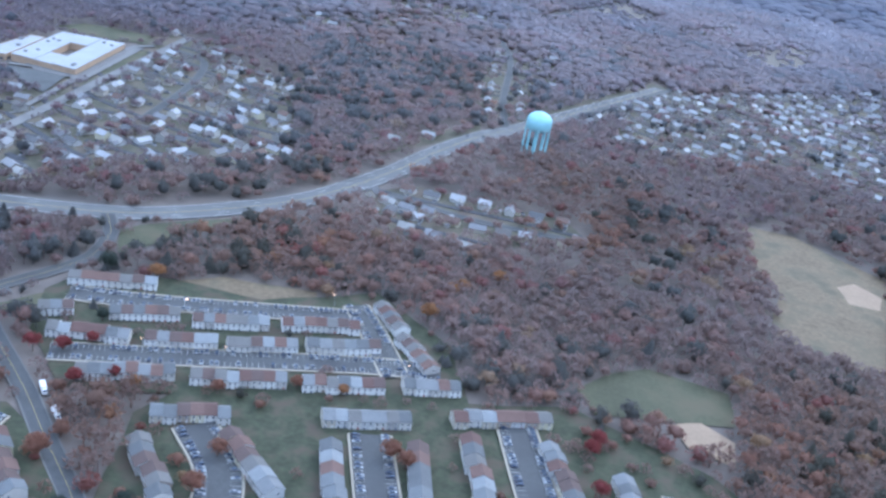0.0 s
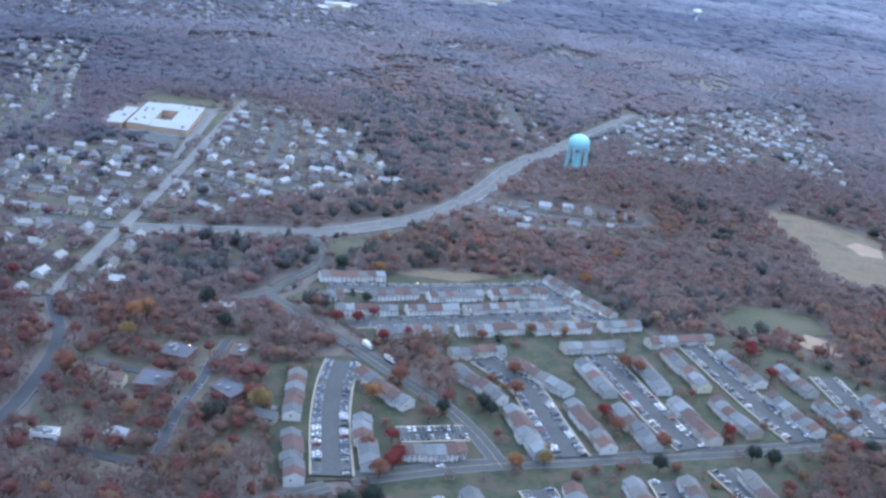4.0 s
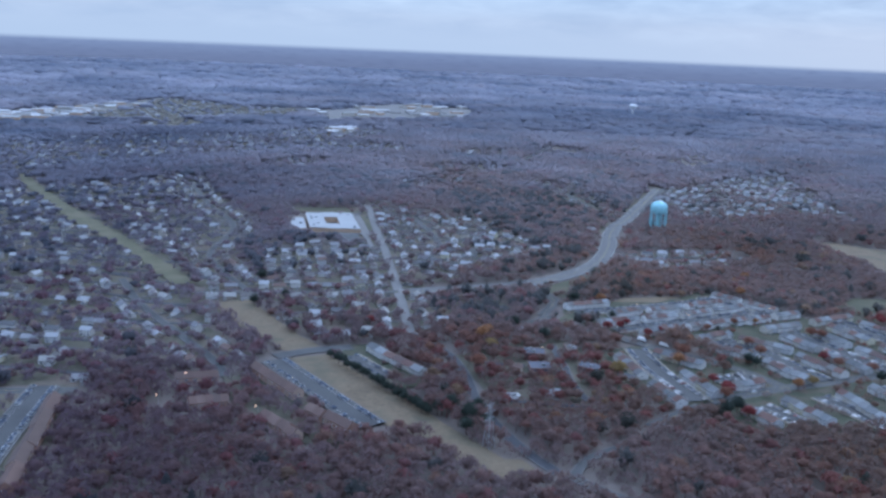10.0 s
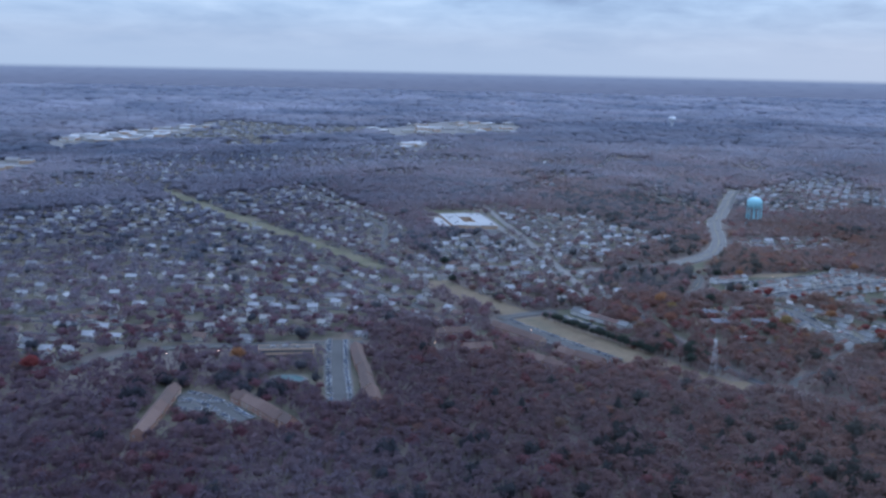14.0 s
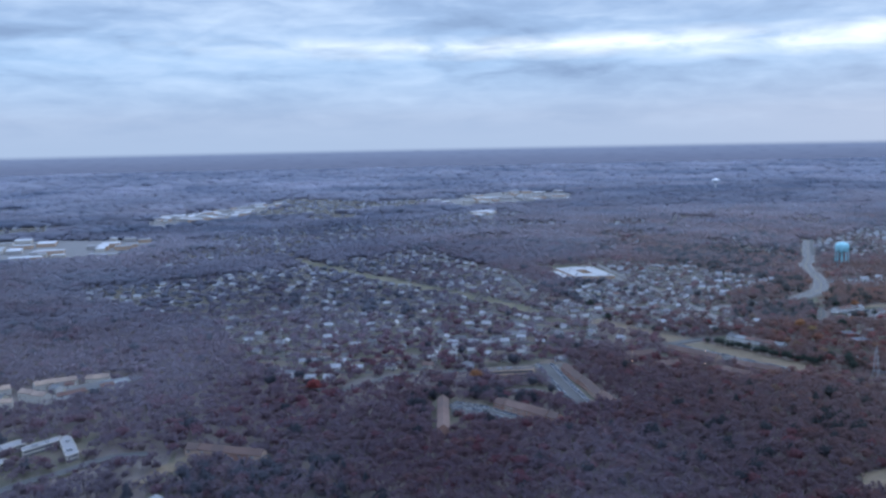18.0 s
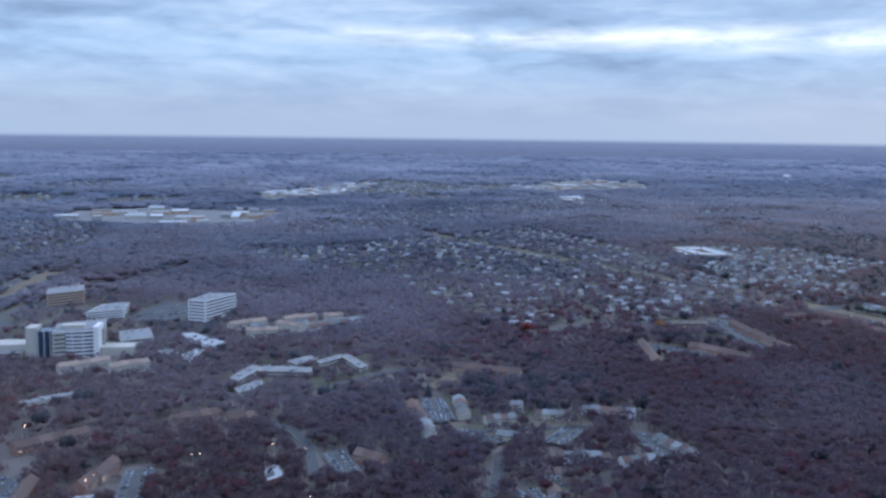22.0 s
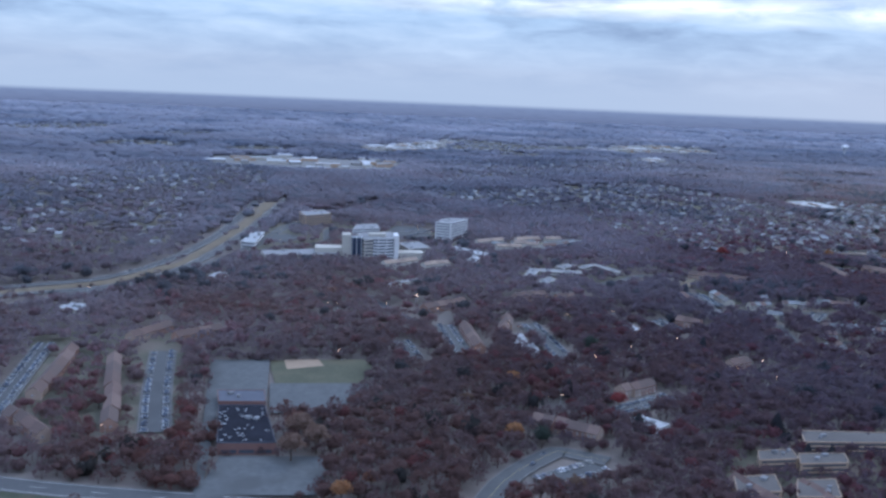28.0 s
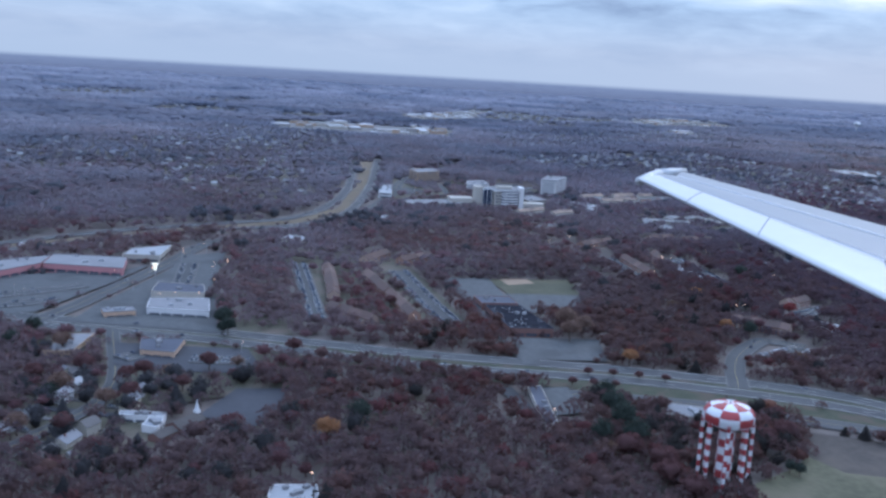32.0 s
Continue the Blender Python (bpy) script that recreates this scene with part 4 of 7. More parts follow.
# grass, fields and bare soil
area("field", "dry tan grass of the power line strip", 'drygrass', [(-564, 534), (-525, 543), (-490, 441), (-463, 382), (-497, 378), (-527, 433)])
area("field", "dry tan grass of the power line strip", 'drygrass', [(-494, 358), (-461, 368), (-433, 302), (-403, 236), (-380, 177), (-362, 140), (-392, 136), (-406, 178), (-439, 217), (-467, 284)])
area("field", "dry tan grass at the wood edge", 'drygrass', [(-381, 152), (-354, 146), (-345, 114), (-392, 118)])
area("field", "dry tan field with bare soil", 'drygrass', [(258, 822), (304, 818), (366, 750), (304, 572), (263, 587), (233, 607), (259, 682), (248, 730)])
area("field", "bare pale soil patch", 'soil', [(314, 716), (332, 729), (349, 711), (337, 684), (313, 686)])
area("field", "mown green grass field among the trees", 'grass', [(90, 481), (112, 507), (138, 521), (185, 509), (181, 471), (141, 463), (99, 457)])
area("field", "bare sandy soil patch", 'soil', [(140, 460), (161, 469), (178, 456), (173, 431), (147, 441)])
area("field", "green grass beside the highway", 'grass', [(-210, 571), (-202, 585), (-127, 640), (-141, 616), (-173, 590), (-185, 559), (-198, 535)])
area("field", "brown meadow between woods and townhouses", 'drygrass', [(-162, 513), (-130, 536), (-73, 537), (-69, 518), (-113, 500), (-155, 493)])
area("field", "green grass behind the school", 'grass', [(-473, 1042), (-453, 1085), (-374, 1086), (-366, 1044), (-407, 1036)])
area("field", "school lawn", 'grass', [(-369, 927), (-363, 1002), (-357, 1028), (-344, 976), (-358, 899)])
area("field", "distant open brown meadow", 'meadow', [(187, 1939), (254, 2017), (349, 1984), (295, 1868), (194, 1863)])
area("field", "distant open brown meadow", 'meadow', [(199, 1924), (282, 2077), (334, 2009), (248, 1852)])
area("field", "distant open brown meadow", 'meadow', [(431, 1736), (597, 1944), (653, 1941), (548, 1679), (450, 1638)])
area("field", "green lawn between townhouse rows", 'grass', [(-88, 390), (-47, 409), (-41, 377), (-53, 360), (-66, 378)])
area("field", "green lawn beside the corner", 'grass', [(-233, 452), (-210, 485), (-204, 470), (-212, 454), (-225, 446)])
area("field", "tan grass verge of the freeway", 'drygrass', [(-2032, -247), (-1974, -196), (-1885, -114), (-1774, -37), (-1698, 16), (-1643, 127), (-1603, 379), (-1577, 773), (-1553, 783), (-1588, 384), (-1633, 109), (-1691, -3), (-1773, -56), (-1882, -130), (-1970, -210), (-2026, -261)])
area("field", "brown grass between arterial and frontage road", 'drygrass', [(-1530, -582), (-1484, -591), (-1412, -616), (-1404, -636), (-1444, -620), (-1492, -606), (-1530, -598)])
area("field", "green grass by the arterial", 'grass', [(-1402, -626), (-1360, -643), (-1322, -668), (-1332, -674), (-1368, -652), (-1400, -638)])
area("field", "olive grass slope under the checkered water tower", 'olive_grass', [(-1462, -740), (-1434, -720), (-1402, -689), (-1367, -697), (-1349, -734), (-1409, -818), (-1496, -815)])
area("field", "dark bare soil under the checkered water tower", 'plough', [(-1403, -670), (-1378, -678), (-1350, -692), (-1385, -735), (-1407, -728), (-1418, -705)])
area("field", "ball field grass", 'grass', [(-1513, -288), (-1433, -283), (-1441, -348), (-1508, -349)])
area("field", "sandy infield of the ball field", 'soil', [(-1503, -286), (-1477, -284), (-1472, -303), (-1498, -311)])
area("field", "scrubby brown ground behind the apartments", 'yard', [(-1742, -439), (-1700, -436), (-1691, -490), (-1730, -485)])
area("field", "meadow by the apartments", 'drygrass', [(-552, -76), (-509, -70), (-479, -97), (-499, -127), (-576, -114)])

# lawns round the townhouses and apartments
area("lawn", "patchy lawn and walks among the townhouse streets", 'lawn', [(-220, 479), (-206, 508), (-156, 519), (-100, 513), (-36, 552), (17, 498), (28, 440), (-170, 388), (-205, 434)])
area("lawn", "patchy lawn between the townhouse courts", 'lawn', [(-130, 379), (-118, 402), (86, 459), (158, 418), (197, 373), (170, 314), (-105, 249), (-122, 308)])
area("lawn", "lawn round the apartment court", 'lawn', [(-238, 349), (-187, 368), (-159, 349), (-125, 305), (-105, 246), (-221, 223), (-232, 286)])
area("lawn", "lawn between the lower townhouse courts", 'lawn', [(-182, 223), (-144, 241), (-26, 267), (103, 305), (17, 166), (-193, 165)])
area("lawn", "lawn round the apartment lot", 'lawn', [(-459, 387), (-422, 391), (-379, 298), (-412, 277)])
area("yard", "leafy ground round the apartments", 'yard', [(-745, 273), (-650, 317), (-649, 136), (-699, 134), (-739, 200)])
area("yard", "leafy ground round the brick rows by the strip", 'yard', [(-545, 318), (-520, 345), (-485, 268), (-450, 196), (-468, 180), (-500, 186), (-535, 240)])
area("yard", "leafy ground round the angled apartments", 'yard', [(-825, 218), (-746, 206), (-716, 121), (-762, 88), (-830, 92)])
area("yard", "leafy ground round the brick apartments", 'yard', [(-1709, -207), (-1587, -202), (-1555, -468), (-1601, -458), (-1658, -438)])
area("yard", "leafy ground round the flat-roofed apartments", 'yard', [(-1218, -463), (-1080, -433), (-1165, -566), (-1265, -563)])
area("yard", "leafy grounds round the care home", 'yard', [(-1251, 50), (-1209, 162), (-1095, 187), (-1112, 59), (-1208, 17)])
area("yard", "leafy ground by the shops", 'yard', [(-1861, -507), (-1776, -488), (-1675, -496), (-1676, -593), (-1756, -634), (-1838, -618)])
area("lawn", "grass verges of the arterial", 'lawn', [(-1929, -430), (-1849, -451), (-1738, -478), (-1621, -523), (-1508, -548), (-1402, -581), (-1314, -613), (-1214, -653), (-1263, -709), (-1349, -668), (-1424, -630), (-1522, -599), (-1626, -572), (-1735, -524), (-1838, -499), (-1912, -483)])

# paved lots
area("car_park", "cracked grey asphalt yard", 'asphalt_old', [(-1557, -289), (-1513, -288), (-1510, -394), (-1541, -394), (-1535, -540), (-1539, -540)])
mark_poly([(-1522, -288), (-1500, -288), (-1496, -420), (-1546, -420)], 2)
area("car_park", "grey asphalt yard beside the ball field", 'asphalt_old', [(-1510, -349), (-1440, -348), (-1462, -414), (-1507, -413)])
area("car_park", "wide asphalt yard in front of the flat-roofed building", 'asphalt_old', [(-1531, -488), (-1467, -489), (-1477, -543), (-1538, -541)])
area("car_park", "shopping centre asphalt car park", 'asphalt_old', [(-1959, -338), (-1838, -287), (-1822, -265), (-1842, -343), (-1878, -444), (-1920, -457)])
area("car_park", "long asphalt car park beside the commercial drive", 'asphalt_old', [(-1804, -287), (-1797, -222), (-1761, -196), (-1760, -327), (-1763, -388), (-1789, -391), (-1837, -413)])
area("car_park", "asphalt round the strip store", 'asphalt_old', [(-1847, -466), (-1838, -405), (-1799, -388), (-1753, -387), (-1743, -489)])
area("car_park", "asphalt lot round the corner shop", 'asphalt_dark', [(-1807, -517), (-1720, -528), (-1708, -573), (-1737, -580), (-1799, -566)])
area("car_park", "dark empty asphalt lot by the church", 'asphalt_dark', [(-1739, -651), (-1722, -607), (-1691, -606), (-1700, -651), (-1711, -672)])
area("car_park", "asphalt lot in front of the school", 'asphalt_old', [(-438, 872), (-382, 876), (-376, 815), (-398, 826)])
road("street", "pale drive round the school lot", 5, [(-440, 880), (-420, 885), (-384, 887), (-373, 878), (-371, 820), (-372, 770)], 'concrete', 0)
road("street", "pale drive along the school's side", 5, [(-372, 890), (-373, 960), (-372, 1025), (-356, 1040)], 'concrete', 0)
area("car_park", "school forecourt paving", 'concrete', [(-434, 895), (-370, 901), (-375, 1020), (-361, 1024), (-363, 871), (-414, 876)])
area("yard", "hospital grounds with scattered trees", 'yard', [(-1556, 276), (-1474, 387), (-1478, 590), (-1314, 456), (-1255, 331), (-1284, 253), (-1443, 171), (-1561, 191)])
area("car_park", "hospital car park", 'asphalt', [(-1380, 400), (-1355, 490), (-1311, 467), (-1313, 366), (-1363, 351)])
road("street", "hospital access road", 9, [(-1561, 191), (-1522, 269), (-1469, 305), (-1458, 435), (-1388, 408), (-1312, 357), (-1255, 312)], 'asphalt', 0)
area("yard", "leafy grounds beside the hotel", 'yard', [(-1591, 371), (-1528, 498), (-1464, 483), (-1469, 305), (-1543, 278)])
area("car_park", "hotel forecourt asphalt", 'asphalt', [(-1555, 334), (-1523, 380), (-1495, 342), (-1526, 287)])
area("car_park", "apartment car park", 'asphalt', [(-1565, -601), (-1556, -600), (-1549, -653), (-1559, -644)])
area("car_park", "yard beside the long dark-roofed building", 'asphalt_old', [(-1537, -600), (-1520, -599), (-1524, -644), (-1540, -648)])
area("car_park", "driveway from the arterial", 'asphalt_old', [(-1531, -494), (-1521, -494), (-1525, -554), (-1539, -554)])

parking(15, [(-1362, -168), (-1361, -215), (-1360, -264)], 0.5)
parking(14, [(-1406, -228), (-1400, -284)], 0.4)
parking(15, [(-1152, -140), (-1143, -182)], 0.5)
parking(13, [(-1003, 82), (-970, 58)], 0.5)
area("field", "tan open ground beside the apartments", 'drygrass', [(-1066, 30), (-1046, 62), (-1024, 86), (-1018, 72), (-1040, 44), (-1054, 24)])

# dark-roofed buildings along a lane in the woods
road("street", "dark lane between low apartment blocks", 4.6, [(-262, 375), (-267, 345), (-270, 315), (-276, 285), (-278, 240)], 'asphalt_dark', 0)
for x, y in ((-264, 352), (-272, 336), (-267, 330), (-274, 322), (-269, 312), (-279, 304), (-274, 297), (-281, 282), (-276, 268), (-282, 260)):
    CARS.append((x, y, 1.4, 1.3, 1.0))
area("yard", "leafy ground along the lane", 'yard', [(-308, 300), (-302, 330), (-262, 370), (-240, 365), (-238, 300), (-262, 240), (-292, 240)])

# swimming pools
pool([(-78, 138), (-58, 143), (-51, 129), (-63, 120), (-80, 126)], 1.45)
pool([(-708, 199), (-710, 194), (-716, 192), (-723, 193), (-730, 197), (-733, 203), (-731, 208), (-725, 210), (-717, 209), (-711, 205)], 1.22, 'pool_teal')

# low growth on the camera's side of streets, to keep them in view
soft_line([(-900, 238), (-869, 260), (-840, 282), (-808, 290), (-746, 290), (-697, 288), (-650, 286)], 14, 4)
soft_line([(-1158, 16), (-1140, 36), (-1123, 48), (-1087, 80), (-1060, 80)], 15, 4)
soft_line([(-322, 110), (-304, 82), (-277, 53), (-256, 25), (-228, -10)], 13, 4)
soft_line([(-1190, -90), (-1178, -122), (-1172, -155)], 8, 4)

# parking courts with cars
for width, line in TOWN_STREETS:
    parking(width, line, 0.5)
parking(18, [(-802, 174), (-781, 156), (-755, 112)], 0.62)
parking(20, [(-100, 378), (-79, 346), (-71, 303), (-64, 266)], 0.62)
parking(20, [(-18, 397), (-6, 343), (2, 307), (10, 284)], 0.62)
parking(20, [(55, 430), (65, 377), (74, 334), (83, 302)], 0.62)
parking(20, [(139, 393), (140, 350), (141, 314)], 0.62)
parking(20, [(-190, 359), (-194, 326), (-195, 284), (-192, 232)], 0.62)
parking(14, [(-158, 276), (-120, 283)], 0.62)
parking(18, [(-147, 217), (-134, 182)], 0.62)
parking(18, [(-89, 232), (-74, 166)], 0.62)
parking(18, [(-17, 248), (-13, 183)], 0.62)
parking(18, [(20, 264), (40, 202)], 0.62)
parking(15, [(-443, 358), (-430, 328), (-419, 303)], 0.62)
parking(21, [(-506, 352), (-472, 272), (-444, 208)], 0.55)
parking(20, [(-673, 305), (-680, 226), (-685, 141)], 0.62)
parking(22, [(-805, 150), (-773, 145)], 0.62)
parking(17, [(-1282, -161), (-1280, -224), (-1279, -286)], 0.62)
parking(17, [(-1064, -10), (-1068, -78)], 0.62)
parking(16, [(-990, -138), (-965, -106)], 0.62)
parking(16, [(-921, -118), (-911, -174)], 0.62)
parking(14, [(-933, -65), (-907, -69)], 0.62)
parking(14, [(-1055, -100), (-1030, -134)], 0.62)
parking(30, [(-1370, 358), (-1343, 405), (-1314, 447)], 0.62)
parking(18, [(-1596, -266), (-1584, -372), (-1573, -449)], 0.62)
parking(15, [(-1277, -414), (-1224, -378)], 0.62)
parking(18, [(-1354, -531), (-1316, -508)], 0.62)
parking(14, [(-1689, -246), (-1674, -450)], 0.62)
parking(18, [(-1063, -18), (-1062, -73)], 0.62)
parking(15, [(-1922, -400), (-1894, -383), (-1862, -356)], 0.15)
parking(15, [(-1913, -429), (-1889, -418), (-1875, -399)], 0.3)
parking(15, [(-1789, -260), (-1786, -330), (-1786, -381)], 0.25)
parking(12, [(-1797, -554), (-1788, -544)], 0.5)
parking(14, [(-1754, -552), (-1718, -556)], 0.5)
parking(15, [(-1033, -229), (-1019, -278)], 0.62)

# townhouse rows above the courts
town_row((-211, 492), (-163, 505), 7, "white")
town_row((-211, 453), (-194, 460), 3, "white")
town_row((-175, 462), (-139, 474), 6, "white")
town_row((-131, 471), (-90, 483), 7, "white")
town_row((-83, 485), (-40, 498), 7, "white")
town_row((-197, 434), (-155, 441), 7, "white")
town_row((-148, 443), (-111, 453), 6, "white")
town_row((-106, 452), (-69, 463), 6, "white")
town_row((-65, 467), (-25, 480), 6, "white")
town_row((-168, 401), (-122, 415), 8, "white")
town_row((-114, 414), (-67, 427), 8, "white")
town_row((-59, 428), (-17, 440), 7, "white")
town_row((-7, 443), (23, 452), 5, "white")
town_row((-31, 530), (-14, 502), 5, "white")
town_row((-13, 495), (8, 465), 6, "white")

# townhouse rows round the courts
town_row((-122, 378), (-86, 389), 6, "town")
town_row((-43, 400), (0, 413), 7, "town")
town_row((21, 422), (73, 438), 7, "town")
town_row((-120, 357), (-95, 319), 6, "town")
town_row((-82, 374), (-51, 337), 6, "town")
town_row((-93, 310), (-82, 261), 6, "town")
town_row((-54, 323), (-42, 272), 6, "town")
town_row((-35, 380), (-26, 338), 5, "town")
town_row((-25, 322), (-15, 278), 6, "town")
town_row((6, 392), (12, 348), 5, "town")
town_row((32, 407), (41, 356), 6, "town")
town_row((14, 336), (25, 290), 6, "town")
town_row((42, 342), (54, 301), 6, "town")
town_row((72, 413), (83, 369), 6, "town")
town_row((107, 397), (115, 361), 5, "town")
town_row((84, 354), (95, 308), 7, "town")
town_row((114, 349), (124, 315), 6, "town")
town_row((154, 361), (161, 324), 6, "town")
town_row((-216, 334), (-215, 283), 6, "town")
town_row((-215, 265), (-211, 222), 6, "town")
town_row((-178, 287), (-174, 238), 6, "town")
town_row((-180, 342), (-160, 316), 4, "town")
town_row((-161, 315), (-152, 305), 2, "town")
town_row((-157, 255), (-123, 261), 7, "town")
town_row((-126, 222), (-115, 177), 6, "town")
town_row((-72, 233), (-71, 175), 6, "town")
town_row((-38, 241), (-27, 187), 7, "town")
town_row((-7, 246), (-5, 182), 7, "town")
town_row((31, 256), (41, 201), 7, "town")
town_row((-165, 209), (-159, 176), 4, "town")
town_row((-424, 374), (-390, 306), 6, "town")

# brick apartment blocks
town_row((-521, 327), (-491, 265), 5, "brick")
town_row((-484, 236), (-459, 196), 5, "brick")
town_row((-581, 305), (-549, 308), 5, "brick")
town_row((-568, 253), (-541, 258), 5, "brick")
town_row((-516, 226), (-495, 188), 4, "brick")
town_row((-659, 272), (-661, 128), 5, "brick")
town_row((-761, 157), (-723, 92), 6, "brick")
town_row((-808, 180), (-825, 87), 5, "brick")
town_row((-757, 156), (-725, 98), 5, "brick")
town_row((-1029, 89), (-970, 57), 6, "brick")
town_row((-1662, -272), (-1659, -386), 6, "brick")
town_row((-1626, -295), (-1599, -446), 6, "brick")
town_row((-1627, -236), (-1602, -196), 4, "brick")
town_row((-1592, -234), (-1559, -204), 4, "brick")
town_row((-1663, -420), (-1632, -461), 4, "brick")
town_row((-1338, -435), (-1302, -464), 6, "brick")
town_row((-1262, -377), (-1234, -359), 4, "brick")
town_row((-1248, -537), (-1238, -571), 4, "brick")
town_row((-1213, -546), (-1208, -572), 4, "brick")
town_row((-1152, -308), (-1131, -298), 4, "brick")

town_row((-1345, -184), (-1344, -262), 6, "brick")
town_row((-1376, -118), (-1332, -84), 6, "brick")
town_row((-1313, -202), (-1301, -153), 5, "brick")
town_row((-1276, -60), (-1240, -44), 5, "brick")
town_row((-1232, -62), (-1212, -55), 3, "brick")
town_row((-1135, -153), (-1118, -170), 3, "brick")
town_row((-1400, 110), (-1358, 136), 5, "tan")
town_row((-1353, 104), (-1320, 124), 4, "tan")

# pale townhouses and apartments by the hospital
town_row((-1082, -27), (-1079, -119), 5, "town")
town_row((-1043, -18), (-1044, -69), 4, "town")
town_row((-1031, -82), (-1006, -79), 4, "town")
town_row((-987, -69), (-959, -78), 6, "town")
town_row((-945, -61), (-905, -78), 6, "town")
town_row((-909, -139), (-896, -181), 6, "town")
town_row((-1028, -119), (-1013, -126), 3, "town")
town_row((-997, -170), (-959, -179), 6, "town")
town_row((-954, -188), (-929, -186), 4, "town")
town_row((-1197, 330), (-1158, 332), 4, "town")
town_row((-1168, 285), (-1095, 341), 6, "town")
town_row((-1248, 321), (-1214, 293), 4, "town")
town_row((-1196, 344), (-1169, 318), 3, "town")
town_row((-1163, 307), (-1107, 339), 4, "town")
town_row((-1258, 298), (-1217, 321), 5, "tan")
town_row((-1196, 326), (-1158, 342), 4, "tan")
town_row((-1149, 341), (-1126, 343), 3, "tan")
town_row((-1236, 260), (-1201, 265), 5, "tan")
town_row((-1201, 303), (-1172, 277), 4, "tan")

# houses along the streets
street_homes([(-338, 1110), (-350, 912)], 10, 16, 0.9)
street_homes([(-352, 880), (-357, 774), (-371, 585), (-383, 430)], 10, 15)
street_homes([(-385, 571), (-443, 571), (-499, 572), (-570, 573)], 10, 17)
street_homes([(-627, 1352), (-584, 1102), (-546, 932), (-571, 761), (-555, 667), (-526, 580)], 8, 16)
street_homes([(-658, 634), (-628, 530), (-586, 431), (-552, 353)], 8, 17)
street_homes([(-279, 780), (-278, 929), (-294, 1020), (-325, 1040)], 7, 16)
street_homes([(-51, 731), (7, 711), (48, 707), (93, 707)], 7, 18)
street_homes([(108, 1064), (186, 1198), (271, 1339)], 7, 18, 0.8)
street_homes([(30, 1380), (42, 1319), (36, 1098), (41, 1020)], 7, 24, 0.6)
street_homes([(-1814, -560), (-1793, -597), (-1799, -644), (-1812, -672), (-1825, -701)], 8, 18, 0.9, 1)

# streets of detached houses
homes([(-394, 773), (-368, 834), (-370, 1040), (-328, 1097), (-261, 993), (-190, 974), (-138, 767), (-192, 719), (-261, 684), (-309, 604)], -30, 17.5, 25, 0.95, 7)
homes([(-69, 728), (-31, 763), (47, 751), (95, 751), (116, 706), (27, 658), (-35, 638)], -10, 21, 27, 0.95, 7)
homes([(184, 1183), (275, 1310), (672, 1617), (441, 963), (357, 1023), (225, 982), (161, 1000)], -35, 19, 27, 0.9, 7)
homes([(-96, 871), (-25, 935), (14, 987), (15, 956), (-41, 867), (-78, 821)], -10, 28, 36, 0.6)
homes([(-14, 1142), (13, 1164), (107, 1457), (106, 1194), (56, 1141), (3, 1074)], 20, 30, 40, 0.5)
homes([(-265, 1341), (-107, 1517), (-94, 1389), (-246, 1254)], 0, 28, 36, 0.6)
homes([(361, 1881), (501, 2025), (470, 1877), (342, 1751)], 0, 28, 36, 0.6)
homes([(-506, 811), (-367, 821), (-378, 589), (-516, 586)], 0, 20, 27, 0.95, 7)
homes([(-498, 555), (-380, 557), (-388, 422), (-462, 408), (-493, 472)], 0, 22, 30, 0.85)
homes([(-317, 1064), (-274, 1093), (-311, 614), (-356, 590)], -12, 18, 24, 0.95, 7)
homes([(-272, 1046), (-179, 1033), (-154, 786), (-241, 720), (-265, 665), (-304, 663)], -10, 22, 30, 0.8)
homes([(-806, 1273), (-634, 1331), (-517, 935), (-580, 822), (-555, 608), (-576, 596), (-664, 816)], -25, 21, 30, 0.58)
homes([(-820, 1046), (-764, 989), (-635, 702), (-551, 395), (-588, 356), (-641, 397), (-715, 603)], -40, 21, 30, 0.56)
homes([(-604, 525), (-545, 424), (-564, 395), (-599, 456)], -40, 21, 30, 0.8)
homes([(-354, 356), (-256, 410), (-222, 328), (-228, 248), (-303, 214), (-347, 244)], -20, 30, 40, 0.45)
homes([(-369, 527), (-275, 548), (-258, 471), (-328, 437), (-376, 454)], 0, 26, 34, 0.4)
homes([(-1002, 1034), (-828, 1217), (-647, 731), (-547, 517), (-580, 374), (-672, 405), (-882, 513)], -20, 20, 29, 0.58)
homes([(-874, 480), (-803, 423), (-786, 321), (-829, 286)], -20, 21, 30, 0.7)
homes([(-1023, 602), (-851, 594), (-639, 496), (-646, 309), (-853, 319), (-929, 252), (-1001, 436)], -15, 20, 29, 0.58)
homes([(-919, 1207), (-606, 1437), (-515, 858), (-567, 629), (-911, 698), (-1191, 1067)], -15, 20, 29, 0.58)
homes([(-1292, 1080), (-1191, 1067), (-910, 678), (-1025, 620), (-1248, 905)], -15, 21, 30, 0.56)
homes([(-1214, 1015), (-886, 1225), (-906, 747), (-1032, 771), (-1197, 866)], -15, 20, 30, 0.5)
homes([(-1025, 604), (-938, 639), (-889, 445), (-915, 306), (-985, 386)], -15, 20, 29, 0.56)
homes([(-1020, -192), (-983, -218), (-1009, -270), (-1037, -248)], -10, 24, 30, 0.5)
homes([(-1038, 100), (-1029, -30), (-917, -66), (-947, -107), (-1065, -113)], 0, 26, 34, 0.4)
homes([(-1852, -609), (-1837, -599), (-1762, -635), (-1751, -691), (-1806, -718), (-1822, -711)], -20, 24, 32, 0.7)
homes([(-1663, -632), (-1609, -612), (-1609, -667), (-1659, -675)], -10, 28, 36, 0.35)
